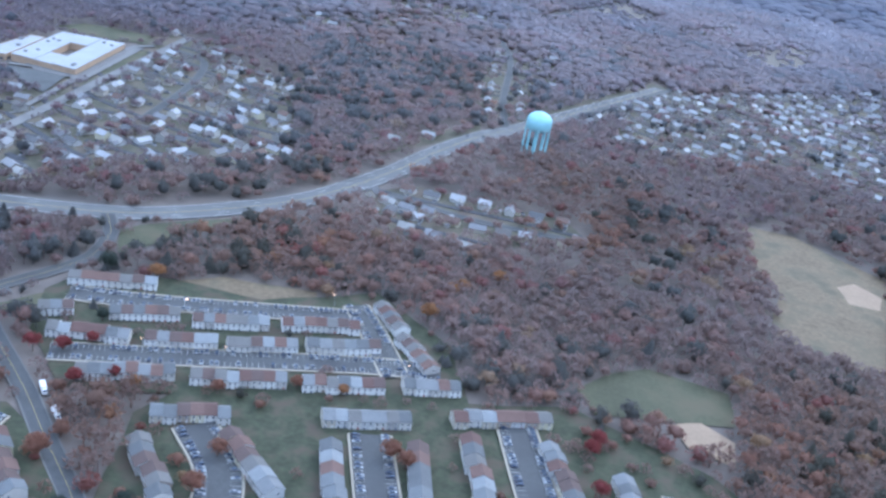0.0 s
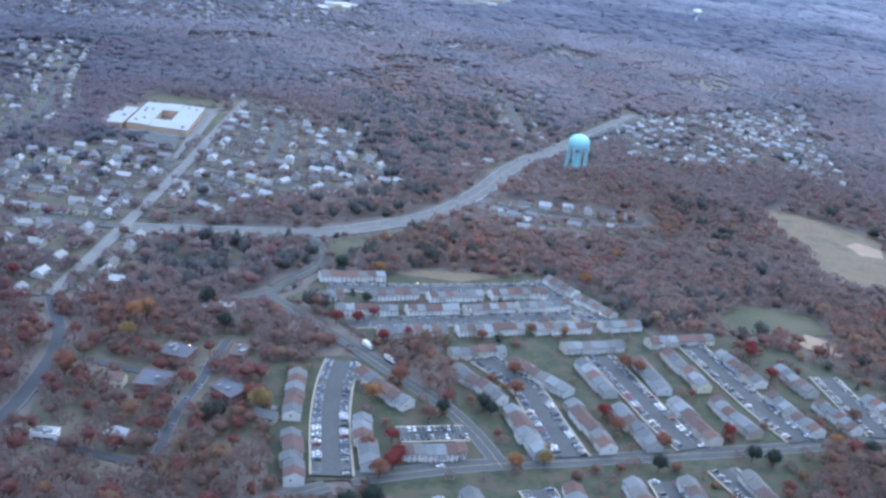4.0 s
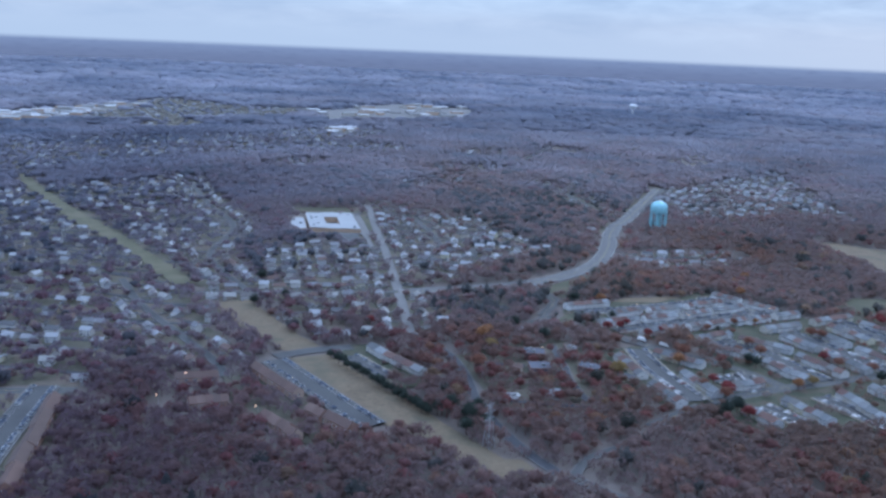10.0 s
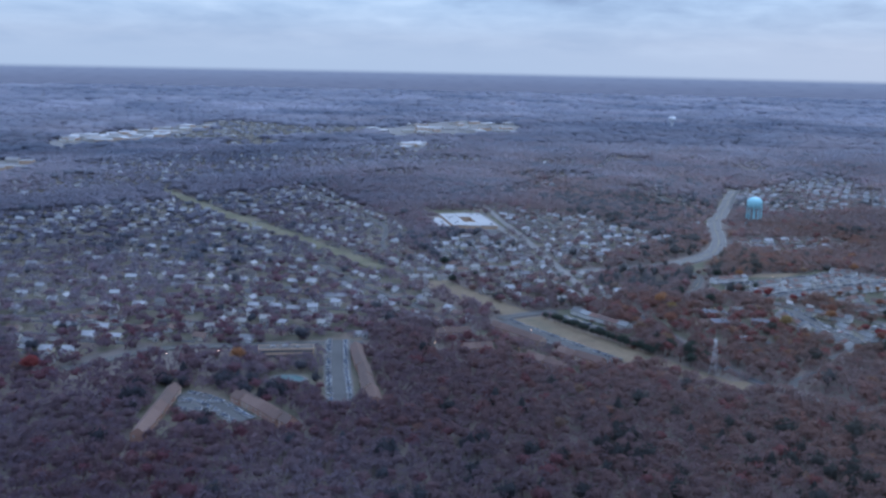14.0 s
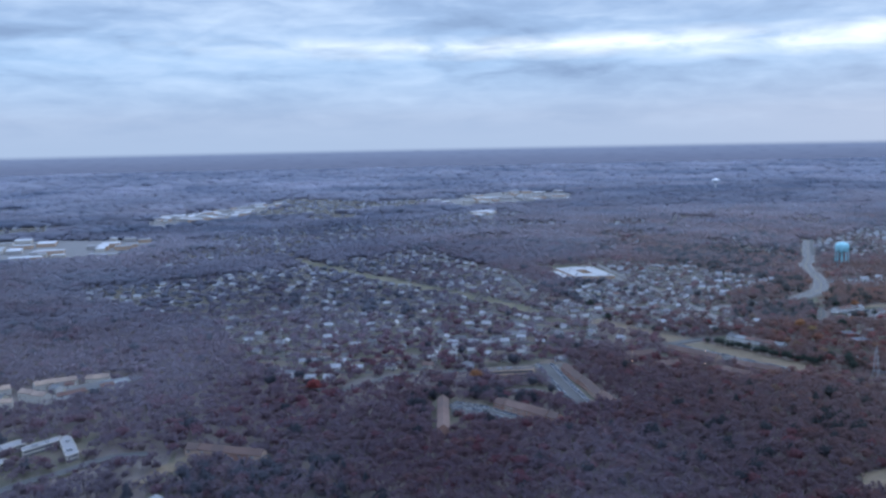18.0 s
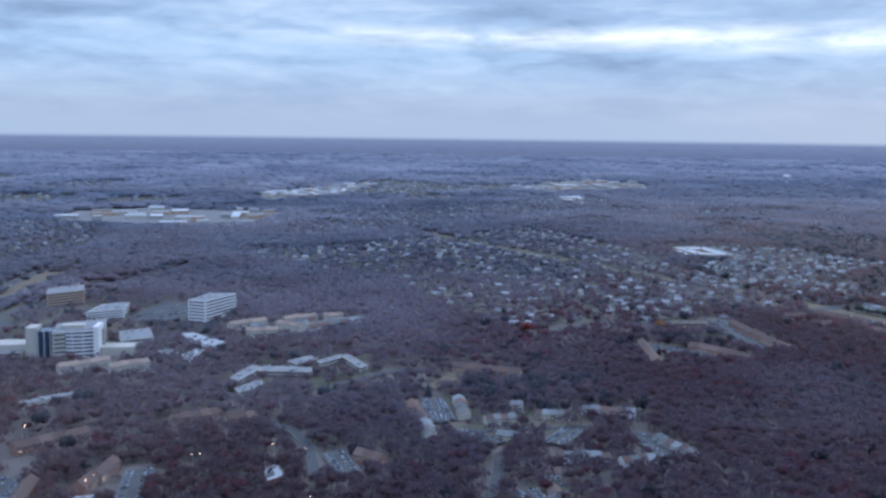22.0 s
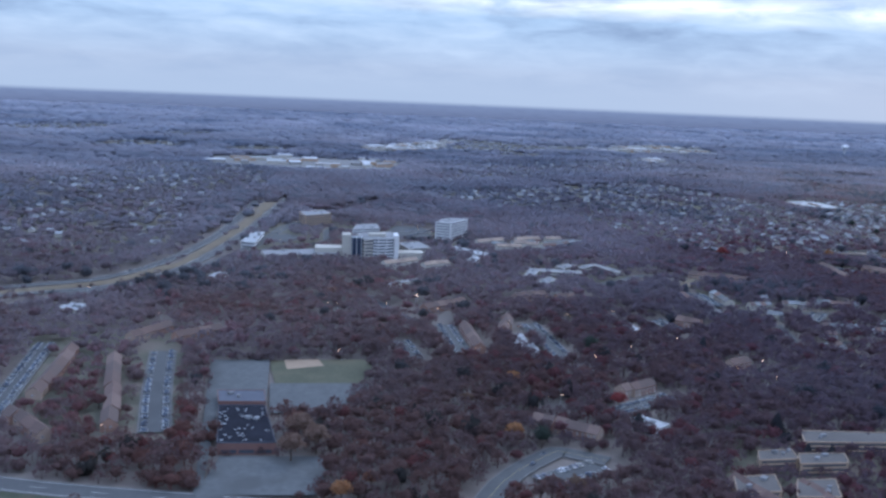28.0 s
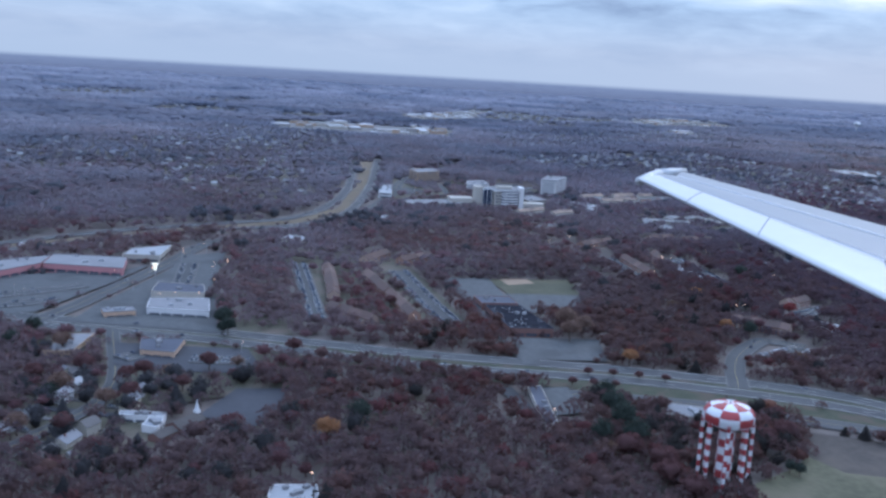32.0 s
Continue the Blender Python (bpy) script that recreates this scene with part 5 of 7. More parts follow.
homes([(-1979, 1364), (-1924, 1627), (-1680, 1646), (-1592, 1070), (-1798, 961), (-1806, 789)], 0, 26, 40, 0.6)
homes([(-1223, 1503), (-999, 1751), (-755, 2046), (-856, 1485), (-1180, 1250)], 0, 26, 40, 0.5)
homes([(-2050, 1194), (-1628, 1516), (-1578, 1080), (-1778, 854), (-1963, 855)], 0, 26, 40, 0.5)
homes([(-1960, 520), (-1757, 719), (-1663, 657), (-1666, 235), (-1710, 108), (-1840, 131)], 0, 26, 40, 0.35)
homes([(-2290, 876), (-1889, 1381), (-1657, 1650), (-1641, 825), (-1774, 561), (-2133, 343)], 0, 28, 42, 0.35)
homes([(-1052, 2025), (-885, 1789), (-731, 2079), (-430, 2264), (-436, 1850), (-647, 1708), (-843, 1566), (-920, 1467)], 0, 28, 44, 0.6)
homes([(-612, 2208), (-381, 2186), (-438, 1853), (-619, 1799), (-819, 1570), (-977, 1770), (-962, 2063)], 0, 28, 44, 0.6)

# flat-roofed buildings
flat("apartment_block", "low dark-roofed apartment block in the woods", "apartment", [(-304, 302), (-301, 321), (-283, 318), (-286, 301)], 6, 2, 'brickwall', 'roof_dark')
flat("apartment_block", "low dark-roofed apartment block in the woods", "apartment", [(-263, 306), (-256, 318), (-241, 307), (-250, 294)], 6, 2, 'brickwall', 'roof_dark')
flat("apartment_block", "low dark-roofed apartment block in the woods", "apartment", [(-298, 342), (-294, 358), (-277, 352), (-281, 337)], 6, 2, 'brickwall', 'roof_dark')
flat("apartment_block", "low brown-roofed apartment block in the woods", "apartment", [(-258, 347), (-256, 364), (-247, 363), (-249, 346)], 6, 2, 'brickwall', 'roof_brown')
flat("house", "long pale-roofed bungalow at the street corner", "house", [(-286, 416), (-266, 421), (-264, 428), (-284, 424)], 4, 1, 'beige', 'roof_grey')
flat("house", "long white-roofed bungalow in the woods", "house", [(-341, 248), (-328, 248), (-328, 254), (-341, 254)], 4, 1, 'whitewall', 'roof_white')
flat("parish_hall", "low hall with flat white roofs", "building", [(-1779, -652), (-1755, -655), (-1756, -661), (-1779, -658)], 4, 1, 'whitewall', 'roof_white')
flat("parish_hall", "low hall with flat white roofs", "building", [(-1763, -662), (-1755, -662), (-1757, -676), (-1765, -673)], 4, 1, 'whitewall', 'roof_white')
flat("store", "large store with a dark flat roof", "store", [(-1801, -369), (-1764, -377), (-1761, -404), (-1802, -402)], 9, 1, 'beige', 'roof_dark')
flat("school_hall", "low school hall with a dark grey roof", "school", [(-1543, -380), (-1512, -380), (-1510, -404), (-1540, -404)], 6, 1, 'brickwall', 'roof_dark')
flat("school", "long school with brick walls and a black patched roof", "school", [(-1539, -414), (-1510, -414), (-1500, -482), (-1533, -482)], 7, 1, 'brickwall', 'roof_black')
flat("shop", "white flat-roofed building among the trees", "building", [(-1314, -216), (-1299, -216), (-1301, -241), (-1310, -241)], 5, 1, 'whitewall', 'roof_white')
flat("shop", "white flat-roofed building among the trees", "building", [(-1308, -245), (-1297, -245), (-1297, -273), (-1308, -273)], 5, 1, 'whitewall', 'roof_white')
flat("church", "low white-roofed church in the woods", "church", [(-1201, -179), (-1190, -176), (-1185, -196), (-1196, -205)], 6, 1, 'brickwall', 'roof_white')
flat("shop", "white-roofed building beside the apartment lot", "building", [(-1277, -437), (-1265, -431), (-1252, -448), (-1265, -458)], 5, 1, 'whitewall', 'roof_white')
flat("care_home_wing", "pale grey low wing of a care home", "building", [(-1210, 105), (-1164, 92), (-1166, 76), (-1215, 85)], 6, 2, 'beige', 'roof_grey')
flat("care_home_wing", "pale grey low wing of a care home", "building", [(-1239, 62), (-1222, 109), (-1211, 99), (-1231, 50)], 6, 2, 'beige', 'roof_grey')
flat("care_home_wing", "pale grey low wing of a care home", "building", [(-1188, 121), (-1167, 143), (-1159, 132), (-1180, 107)], 6, 2, 'beige', 'roof_grey')
flat("care_home_wing", "pale grey low wing of a care home", "building", [(-1160, 120), (-1135, 146), (-1133, 134), (-1157, 109)], 6, 2, 'beige', 'roof_grey')
flat("care_home_wing", "pale grey low wing of a care home", "building", [(-1136, 140), (-1128, 146), (-1112, 96), (-1120, 87)], 6, 2, 'beige', 'roof_grey')
flat("care_home_wing", "pale grey low wing of a care home", "building", [(-1233, 26), (-1211, 52), (-1207, 32), (-1228, 10)], 6, 2, 'beige', 'roof_grey')
flat("shop", "long low pale-roofed building in the trees", "building", [(-1406, 2), (-1368, 34), (-1362, 27), (-1400, -5)], 5, 1, 'beige', 'roof_grey')
flat("apartment_block", "long flat-roofed tan apartment block", "apartment", [(-744, 262), (-744, 274), (-697, 271), (-697, 259)], 8, 2, 'tanbrick', 'roof_brown')
flat("clinic", "low pale clinic by the trees", "clinic", [(-1327, 184), (-1323, 172), (-1298, 172), (-1302, 184)], 5, 1, 'beige', 'roof_grey')
flat("hotel", "long white hotel beside the freeway", "hotel", [(-1578, 256), (-1569, 335), (-1552, 346), (-1559, 247)], 8, 2, 'whitewall', 'roof_white')
flat("clinic", "low pale clinic in front of the hospital", "clinic", [(-1548, 189), (-1457, 222), (-1450, 177), (-1542, 158)], 7, 2, 'beige', 'roof_grey')
flat("office_block", "brown brick office block", "office", [(-1507, 506), (-1467, 537), (-1457, 488), (-1497, 459)], 18, 5, 'tanbrick', 'roof_grey')
flat("parking_garage", "white-banded concrete parking garage", "garage", [(-1428, 362), (-1420, 414), (-1390, 429), (-1388, 382)], 12, 4, 'whitewall', 'roof_grey')
flat("clinic", "low hospital emergency wing", "clinic", [(-1371, 259), (-1342, 274), (-1330, 224), (-1361, 207)], 10, 3, 'beige', 'roof_grey')
flat("clinic", "grey rear block of the hospital", "hospital", [(-1427, 226), (-1382, 248), (-1374, 196), (-1420, 173)], 26, 6, 'beige', 'roof_grey')
flat("clinic", "low white clinic by the trees", "clinic", [(-1311, 254), (-1294, 264), (-1252, 208), (-1265, 190)], 6, 1, 'whitewall', 'roof_white')
flat("clinic", "low white clinic by the trees", "clinic", [(-1293, 156), (-1281, 182), (-1272, 180), (-1284, 142)], 6, 1, 'whitewall', 'roof_white')
flat("office_tower", "white office tower with long window bands", "office", [(-1309, 352), (-1287, 399), (-1256, 395), (-1288, 341)], 27, 7, 'whitewall', 'roof_grey')
flat("store", "white-roofed store at the shopping centre", "store", [(-1851, -251), (-1846, -223), (-1813, -200), (-1817, -254)], 7, 1, 'beige', 'roof_white')
flat("apartment_block", "flat-roofed tan brick apartment block", "apartment", [(-1174, -468), (-1107, -474), (-1118, -491), (-1181, -488)], 8, 3, 'tanbrick', 'roof_brown')
flat("apartment_block", "flat-roofed tan brick apartment block", "apartment", [(-1218, -502), (-1196, -500), (-1199, -515), (-1224, -517)], 8, 3, 'tanbrick', 'roof_brown')
flat("apartment_block", "flat-roofed tan brick apartment block", "apartment", [(-1195, -507), (-1166, -507), (-1172, -522), (-1202, -523)], 8, 3, 'tanbrick', 'roof_brown')
flat("apartment_block", "flat-roofed tan brick apartment block", "apartment", [(-1250, -541), (-1225, -538), (-1232, -561), (-1257, -561)], 8, 3, 'tanbrick', 'roof_brown')
flat("apartment_block", "flat-roofed tan brick apartment block", "apartment", [(-1216, -546), (-1193, -545), (-1203, -569), (-1227, -568)], 8, 3, 'tanbrick', 'roof_brown')
flat("house", "large pale-roofed house at the wood edge", "house", [(-1697, -754), (-1677, -754), (-1676, -769), (-1698, -771)], 8, 2, 'whitewall', 'roof_white')
flat("shop", "low beige shop below the arterial", "shop", [(-1473, -635), (-1449, -644), (-1458, -662), (-1477, -653)], 5, 1, 'beige', 'roof_grey')
flat("workshop", "long dark-roofed workshop with a lamp", "workshop", [(-1548, -609), (-1540, -607), (-1545, -669), (-1553, -672)], 5, 1, 'beige', 'roof_dark')
flat("shop", "low grey-roofed building behind trees", "building", [(-1845, -550), (-1838, -510), (-1822, -509), (-1827, -548)], 5, 1, 'tanbrick', 'roof_grey')
flat("gas_station", "filling station canopy with an orange fascia", "gas station", [(-1831, -443), (-1810, -436), (-1806, -447), (-1827, -454)], 5, 1, 'orange', 'roof_grey')
flat("shop", "corner shop with orange walls and a dark roof", "shop", [(-1787, -544), (-1790, -520), (-1762, -518), (-1765, -549)], 5, 1, 'orange', 'roof_dark')
flat("store", "strip store with white front and dark windows", "store", [(-1799, -442), (-1801, -413), (-1757, -409), (-1753, -449)], 6, 1, 'whitewall', 'roof_grey')
flat("store", "shopping centre wing with a red fascia", "store", [(-1907, -305), (-1908, -265), (-1843, -271), (-1838, -317)], 8, 1, 'redband', 'roof_grey')
flat("store", "shopping centre wing with a red fascia", "store", [(-1950, -364), (-1959, -310), (-1909, -271), (-1909, -305)], 8, 1, 'redband', 'roof_grey')
flat("store", "low grey strip building by the freeway", "store", [(-1709, -139), (-1702, -115), (-1680, -125), (-1687, -149)], 6, 1, 'beige', 'roof_white')
flat("store", "low white depot by the side road", "store", [(-1593, 25), (-1586, 46), (-1573, 37), (-1580, 20)], 6, 1, 'whitewall', 'roof_white')
flat("school_hall", "pale brick school hall with a flat white roof", "school", [(-473, 890), (-448, 890), (-448, 975), (-463, 975)], 6, 1, "tanbrick", "roof_white")
flat("pool_house", "low pool house with a grey roof", "building", [(-85, 145), (-80, 152), (-58, 154), (-64, 142)], 4, 1, 'beige', 'roof_grey')
area("field", "olive grass of the power line strip", 'olive_grass', [(-934, 1461), (-795, 1104), (-686, 866), (-599, 663), (-582, 611), (-604, 605), (-676, 790), (-776, 992), (-903, 1315)])

# far commercial districts
homes([(-2247, 2251), (-2192, 2582), (-2024, 2638), (-1883, 2489), (-1950, 2182), (-2121, 2153)], 12, 30, 40, 0.55, 7)
homes([(-1836, 2222), (-1763, 2471), (-1632, 2509), (-1538, 2397), (-1613, 2164), (-1747, 2144)], 12, 30, 40, 0.55, 7)
homes([(-1516, 1717), (-1422, 1915), (-1293, 1942), (-1214, 1848), (-1308, 1663), (-1438, 1651)], 12, 30, 40, 0.55, 7)
homes([(-841, 2804), (-585, 3216), (-320, 3325), (-204, 3176), (-471, 2784), (-722, 2712)], 12, 30, 40, 0.55, 7)
homes([(-596, 2115), (-365, 2434), (-167, 2480), (-105, 2327), (-334, 2034), (-520, 2013)], 12, 30, 40, 0.55, 7)
homes([(-814, 1953), (-713, 2062), (-588, 2038), (-514, 1947), (-607, 1846), (-737, 1879)], 12, 30, 40, 0.55, 7)
homes([(-443, 1946), (-309, 2058), (-168, 2033), (-96, 1940), (-221, 1836), (-367, 1871)], 12, 30, 40, 0.55, 7)
homes([(-1175, 1838), (-1093, 1945), (-967, 1920), (-881, 1830), (-956, 1731), (-1089, 1765)], 12, 30, 40, 0.55, 7)
homes([(-200, 1585), (-90, 1666), (11, 1645), (56, 1574), (-45, 1499), (-150, 1527)], 12, 30, 40, 0.55, 7)
homes([(-856, 2378), (-804, 2591), (-702, 2654), (-623, 2590), (-678, 2384), (-785, 2336)], 12, 30, 40, 0.55, 7)
homes([(-73, 1815), (5, 1951), (83, 1973), (119, 1915), (44, 1786), (-35, 1773)], 12, 30, 40, 0.55, 7)
homes([(-511, 1589), (-462, 1696), (-393, 1717), (-347, 1674), (-394, 1572), (-467, 1558)], 12, 30, 40, 0.55, 7)
homes([(-1403, 5249), (-1077, 6553), (-705, 6988), (-555, 6517), (-934, 5266), (-1251, 5019)], 12, 30, 40, 0.55, 7)
homes([(-1096, 2651), (-817, 3219), (-549, 3367), (-458, 3144), (-755, 2610), (-994, 2523)], 12, 30, 40, 0.55, 7)
homes([(-2847, 3091), (-2800, 3740), (-2574, 3989), (-2367, 3808), (-2453, 3165), (-2680, 2998)], 12, 30, 40, 0.55, 7)
homes([(-2201, 2991), (-2117, 3398), (-1965, 3520), (-1854, 3391), (-1946, 3000), (-2101, 2912)], 12, 30, 40, 0.55, 7)
homes([(-2965, 11263), (-2787, 12947), (-2148, 11801), (-1713, 9976), (-1919, 8870), (-2462, 9747)], 12, 30, 40, 0.55, 7)
homes([(-936, 3407), (-796, 3629), (-647, 3484), (-577, 3215), (-700, 3024), (-850, 3175)], 12, 30, 40, 0.55, 7)
district(34, [(-1787, 1945), (-1581, 2024), (-1225, 1902), (-1283, 1565), (-1518, 1521), (-1769, 1664)])
district(28, [(-1312, 2711), (-950, 3330), (-880, 3200), (-1043, 2672), (-1317, 2438)])
district(38, [(-309, 3099), (93, 3710), (390, 3475), (215, 2961), (-265, 2759)])
district(24, [(-1314, 2589), (-928, 3323), (-1119, 2460), (-1275, 2431)])
district(14, [(-1341, 2508), (-1228, 2834), (-985, 3054), (-1010, 2619), (-1288, 2279)])
district(8, [(-300, 2428), (-228, 2510), (-234, 2339), (-301, 2283)])

# street lamps
lamps([(-1306, -190), (-1245, -153), (-1259, -301), (-1466, -115), (-1346, -269), (-1194, -140), (-1170, -151), (-1367, -137), (-1410, -114), (-1153, -332), (-1138, -350), (-1132, -284)])
lamps([(-1799, -222), (-1780, -199), (-1755, -276), (-1764, -287), (-1543, -659), (-1311, -397), (-1378, -75), (-1904, 44), (-1678, -741), (-1724, -535), (-1816, -316), (-1821, -369), (-1799, -241)])
lamps([(-1458, -112), (-1458, -287), (-1380, -80), (-1297, -196), (-1320, -400), (-1125, -310), (-1135, -352), (-1600, -456), (-1613, -167), (-1700, -59), (-1488, 464)])
lamps([(-589, 262), (-520, 234), (-494, 287), (-574, 303), (-819, 259), (-777, 259)])
# the first nine are added in place of car lights by the hospital
lamps([(-1511, 472), (-1484, 616), (-1526, 272), (-1330, 422), (-1328, 488), (-1313, 382), (-1336, 362), (-1517, 272), (-1517, 322), (-1248, -155), (-1168, -239), (-1221, -270), (-1349, -275), (-1311, -197), (-1378, -75), (-1478, 244), (-1384, 310)])
# the first three are added in place of white lights on the store wall
lamps([(-1796, -408), (-1782, -407), (-1766, -406), (-1757, -350), (-1765, -300), (-1840, -330), (-1905, -395), (-1896, -400)])
lamps([(-140, 484), (-59, 524), (-105, 441), (-146, 434), (-4, 456), (-280, 349)])

# delivery trucks
box_truck(-175, 382, -0.98, 1.2)
box_truck(-161, 365, -0.9, 1.2)
box_truck(-1953, -198, -2.4, 1.4)
BLUE_XY, BLUE_R, BLUE_TOP, BLUE_H = (68, 906), 12.3, 46.0, 17.0

# ---- landmarks ----
def legged_tower(x, y, name, label, tank_r, top, tank_h, legs, leg_r, riser, mats, pick=None):
    """A water tower: domed tank on a ring of legs with a central riser."""
    root = new(name)
    root.location = (x, y, 0)
    tagged(root, label, "water tower")
    low = top - tank_h
    n = 24
    prof = [(tank_r * 0.35, low - tank_h * 0.16), (tank_r * 0.8, low - tank_h * 0.06), (tank_r, low + tank_h * 0.12), (tank_r, low + tank_h * 0.5)]
    prof += [(tank_r * math.cos(a), low + tank_h * (0.5 + 0.5 * math.sin(a))) for a in [radians(d) for d in (20, 40, 60, 78, 89.5)]]
    part("tank", Geo().lathe(prof, n, 0, pick), mats, root, smooth=True)
    part("riser", Geo().lathe([(riser, z) for z in np.linspace(0, low, 10)], 12, 0, (lambda j, i: (i // 2 + j) % 2) if pick else None), mats, root)
    for k in range(legs):
        a = 2 * math.pi * (k + 0.5) / legs
        leg = Geo().lathe([(leg_r, z) for z in np.linspace(0, low + tank_h * 0.2, 14)], 8, 0, (lambda j, i: (i // 4 + j) % 2) if pick else None)
        part("leg", leg, mats, root, m=Matrix.Translation((tank_r * 0.97 * math.cos(a), tank_r * 0.97 * math.sin(a), 0)))
    rail = Geo()
    for k in range(24):
        a, b = 2 * math.pi * k / 24, 2 * math.pi * (k + 1) / 24
        rail.tube((tank_r * 1.05 * math.cos(a), tank_r * 1.05 * math.sin(a), low + 1.1), (tank_r * 1.05 * math.cos(b), tank_r * 1.05 * math.sin(b), low + 1.1), 0.12, 0.12, 4)
    part("railing", rail, "steel", root)
    part("roof_vent", Geo().tube((0, 0, top - 0.2), (0, 0, top + 1.0), 0.6, 0.5, 8), "white_steel", root)
    mark_line([(x - 1, y), (x + 1, y)], tank_r * 0.8, 6)
    return root


legged_tower(BLUE_XY[0], BLUE_XY[1], "water_tower", "pale turquoise water tower with a domed tank on many legs", BLUE_R, BLUE_TOP, BLUE_H, 10, 0.7, 2.0, ["blue_steel"])
legged_tower(-1484, -745, "checkered_water_tower", "red and white checkered water tower on checkered legs", 11.9, 44.8, 10.0, 8, 0.95, 3.9, ["white_steel", "red_steel"], lambda j, i: (i // 3 + (j + 1) // 2) % 2)
far_tower = new("far_water_tower")
far_tower.location = (1010, 3318, 0)
tagged(far_tower, "distant white water tower with a wide bowl on a stem", "water tower")
part("stem", Geo().tube((0, 0, 0), (0, 0, 34), 4.0, 3.4, 12), "white_steel", far_tower)
part("bowl", Geo().lathe([(3.4, 30), (11, 36), (16, 42), (16.5, 47), (14, 51), (7, 53.5), (0.2, 54)], 24), "white_steel", far_tower, smooth=True)


def school_with_court(corners, height=7.0):
    """A large square school with wings round an inner court."""
    root = new("school")
    cx, cy = sum(p[0] for p in corners) / 4, sum(p[1] for p in corners) / 4
    root.location = (cx, cy, 0)
    tagged(root, "large low school with white roofs round an inner courtyard", "school")
    A, B, C, D = [Vector((x - cx, y - cy)) for x, y in corners]

    def at(u, v):
        p = A.lerp(B, v).lerp(D.lerp(C, v), u)
        return (p.x, p.y)
    for u0, u1, v0, v1, h in ((0, 1, 0, 0.36, height), (0, 1, 0.64, 1, height), (0, 0.30, 0.365, 0.635, height - 0.5), (0.68, 1, 0.365, 0.635, height + 0.6)):
        base = [at(u0, v0), at(u1, v0), at(u1, v1), at(u0, v1)]
        part("wing", Geo().prism(base, 0, h), "tanbrick", root)
        m = [sum(p[i] for p in base) / 4 for i in (0, 1)]
        part("roof", Geo().prism([(m[0] + (x - m[0]) * 1.01, m[1] + (y - m[1]) * 1.01) for x, y in base], h, h + 0.5), "roof_white", root)
    for k in range(9):
        p = at(random.uniform(0.05, 0.95), random.choice((0.1, 0.2, 0.75, 0.9)))
        part("roof_unit", Geo().box(-1.5, 1.5, -1, 1, 0, 1.5), "roof_grey", root, m=Matrix.Translation((*p, height + 0.4)))
    for v in np.linspace(0.04, 0.9, 12):
        p = at(v, 0)
        q = at(v + 0.05, 0)
        a = math.atan2(q[1] - p[1], q[0] - p[0])
        part("window", Geo().box(0, 3, -0.12, 0.1, 1.4, 3.6), "pane", root, m=scaled(p[0], p[1], 0, a))
    mark_poly([(cx + (x - cx) * 1.28, cy + (y - cy) * 1.28) for x, y in corners], 2)


school_with_court([(-444, 893), (-376, 881), (-376, 1006), (-444, 1005)][::1])


def hospital():
    """Curved main block with window bands, a dark glass stair tower and end towers."""
    root = new("hospital")
    root.location = (-1406, 182, 0)
    tagged(root, "pale seven-storey hospital with a curved banded facade and dark glass tower", "hospital")
    xs = [-16, -6, 4, 14, 24]
    front = [(x, -0.010 * (x - 4) ** 2 * -1 - 4.0) for x in xs]
    outline = front + [(24, 22), (-16, 22)]
    part("main_block", Geo().prism(outline, 0, 28), "whitewall", root)
    for k in range(7):
        for i in range(4):
            (xa, ya), (xb, yb) = front[i], front[i + 1]
            L, a = math.hypot(xb - xa, yb - ya), math.atan2(yb - ya, xb - xa)
            part("window", Geo().box(0.4, L - 0.4, -0.15, 0.2, 0, 1.7), "dark_glass", root, m=scaled(xa, ya, 1.6 + k * 3.8, a))
    part("glass_tower", Geo().box(-30, -16.2, -3, 16, 0, 27.5), "dark_glass", root, "dark blue glass stair tower")
    for k in range(3):
        part("mullion", Geo().box(-29.5 + k * 6, -28.9 + k * 6, -3.15, -3.0, 0, 27.5), "whitewall", root)
    part("end_tower", Geo().box(-41, -30.2, -2, 18, 0, 31), "beige", root, "blank pale end tower")
    part("end_tower", Geo().box(24.2, 29.5, -4, 20, 0, 31.5), "whitewall", root, "tall blank white end tower")
    part("roof", Geo().prism([(x * 0.97, y * 0.97) for x, y in outline], 28, 28.5), "roof_grey", root)
    part("plant_room", Geo().box(-8, 14, 4, 16, 28.5, 32), "beige", root)
    part("low_wing", Geo().box(-75, -41.2, 4, 30, 0, 13), "beige", root)
    part("low_wing", Geo().box(29.7, 62, 2, 24, 0, 9), "beige", root)
    mark_poly([(-1490, 170), (-1340, 170), (-1340, 225), (-1490, 225)], 2)


hospital()


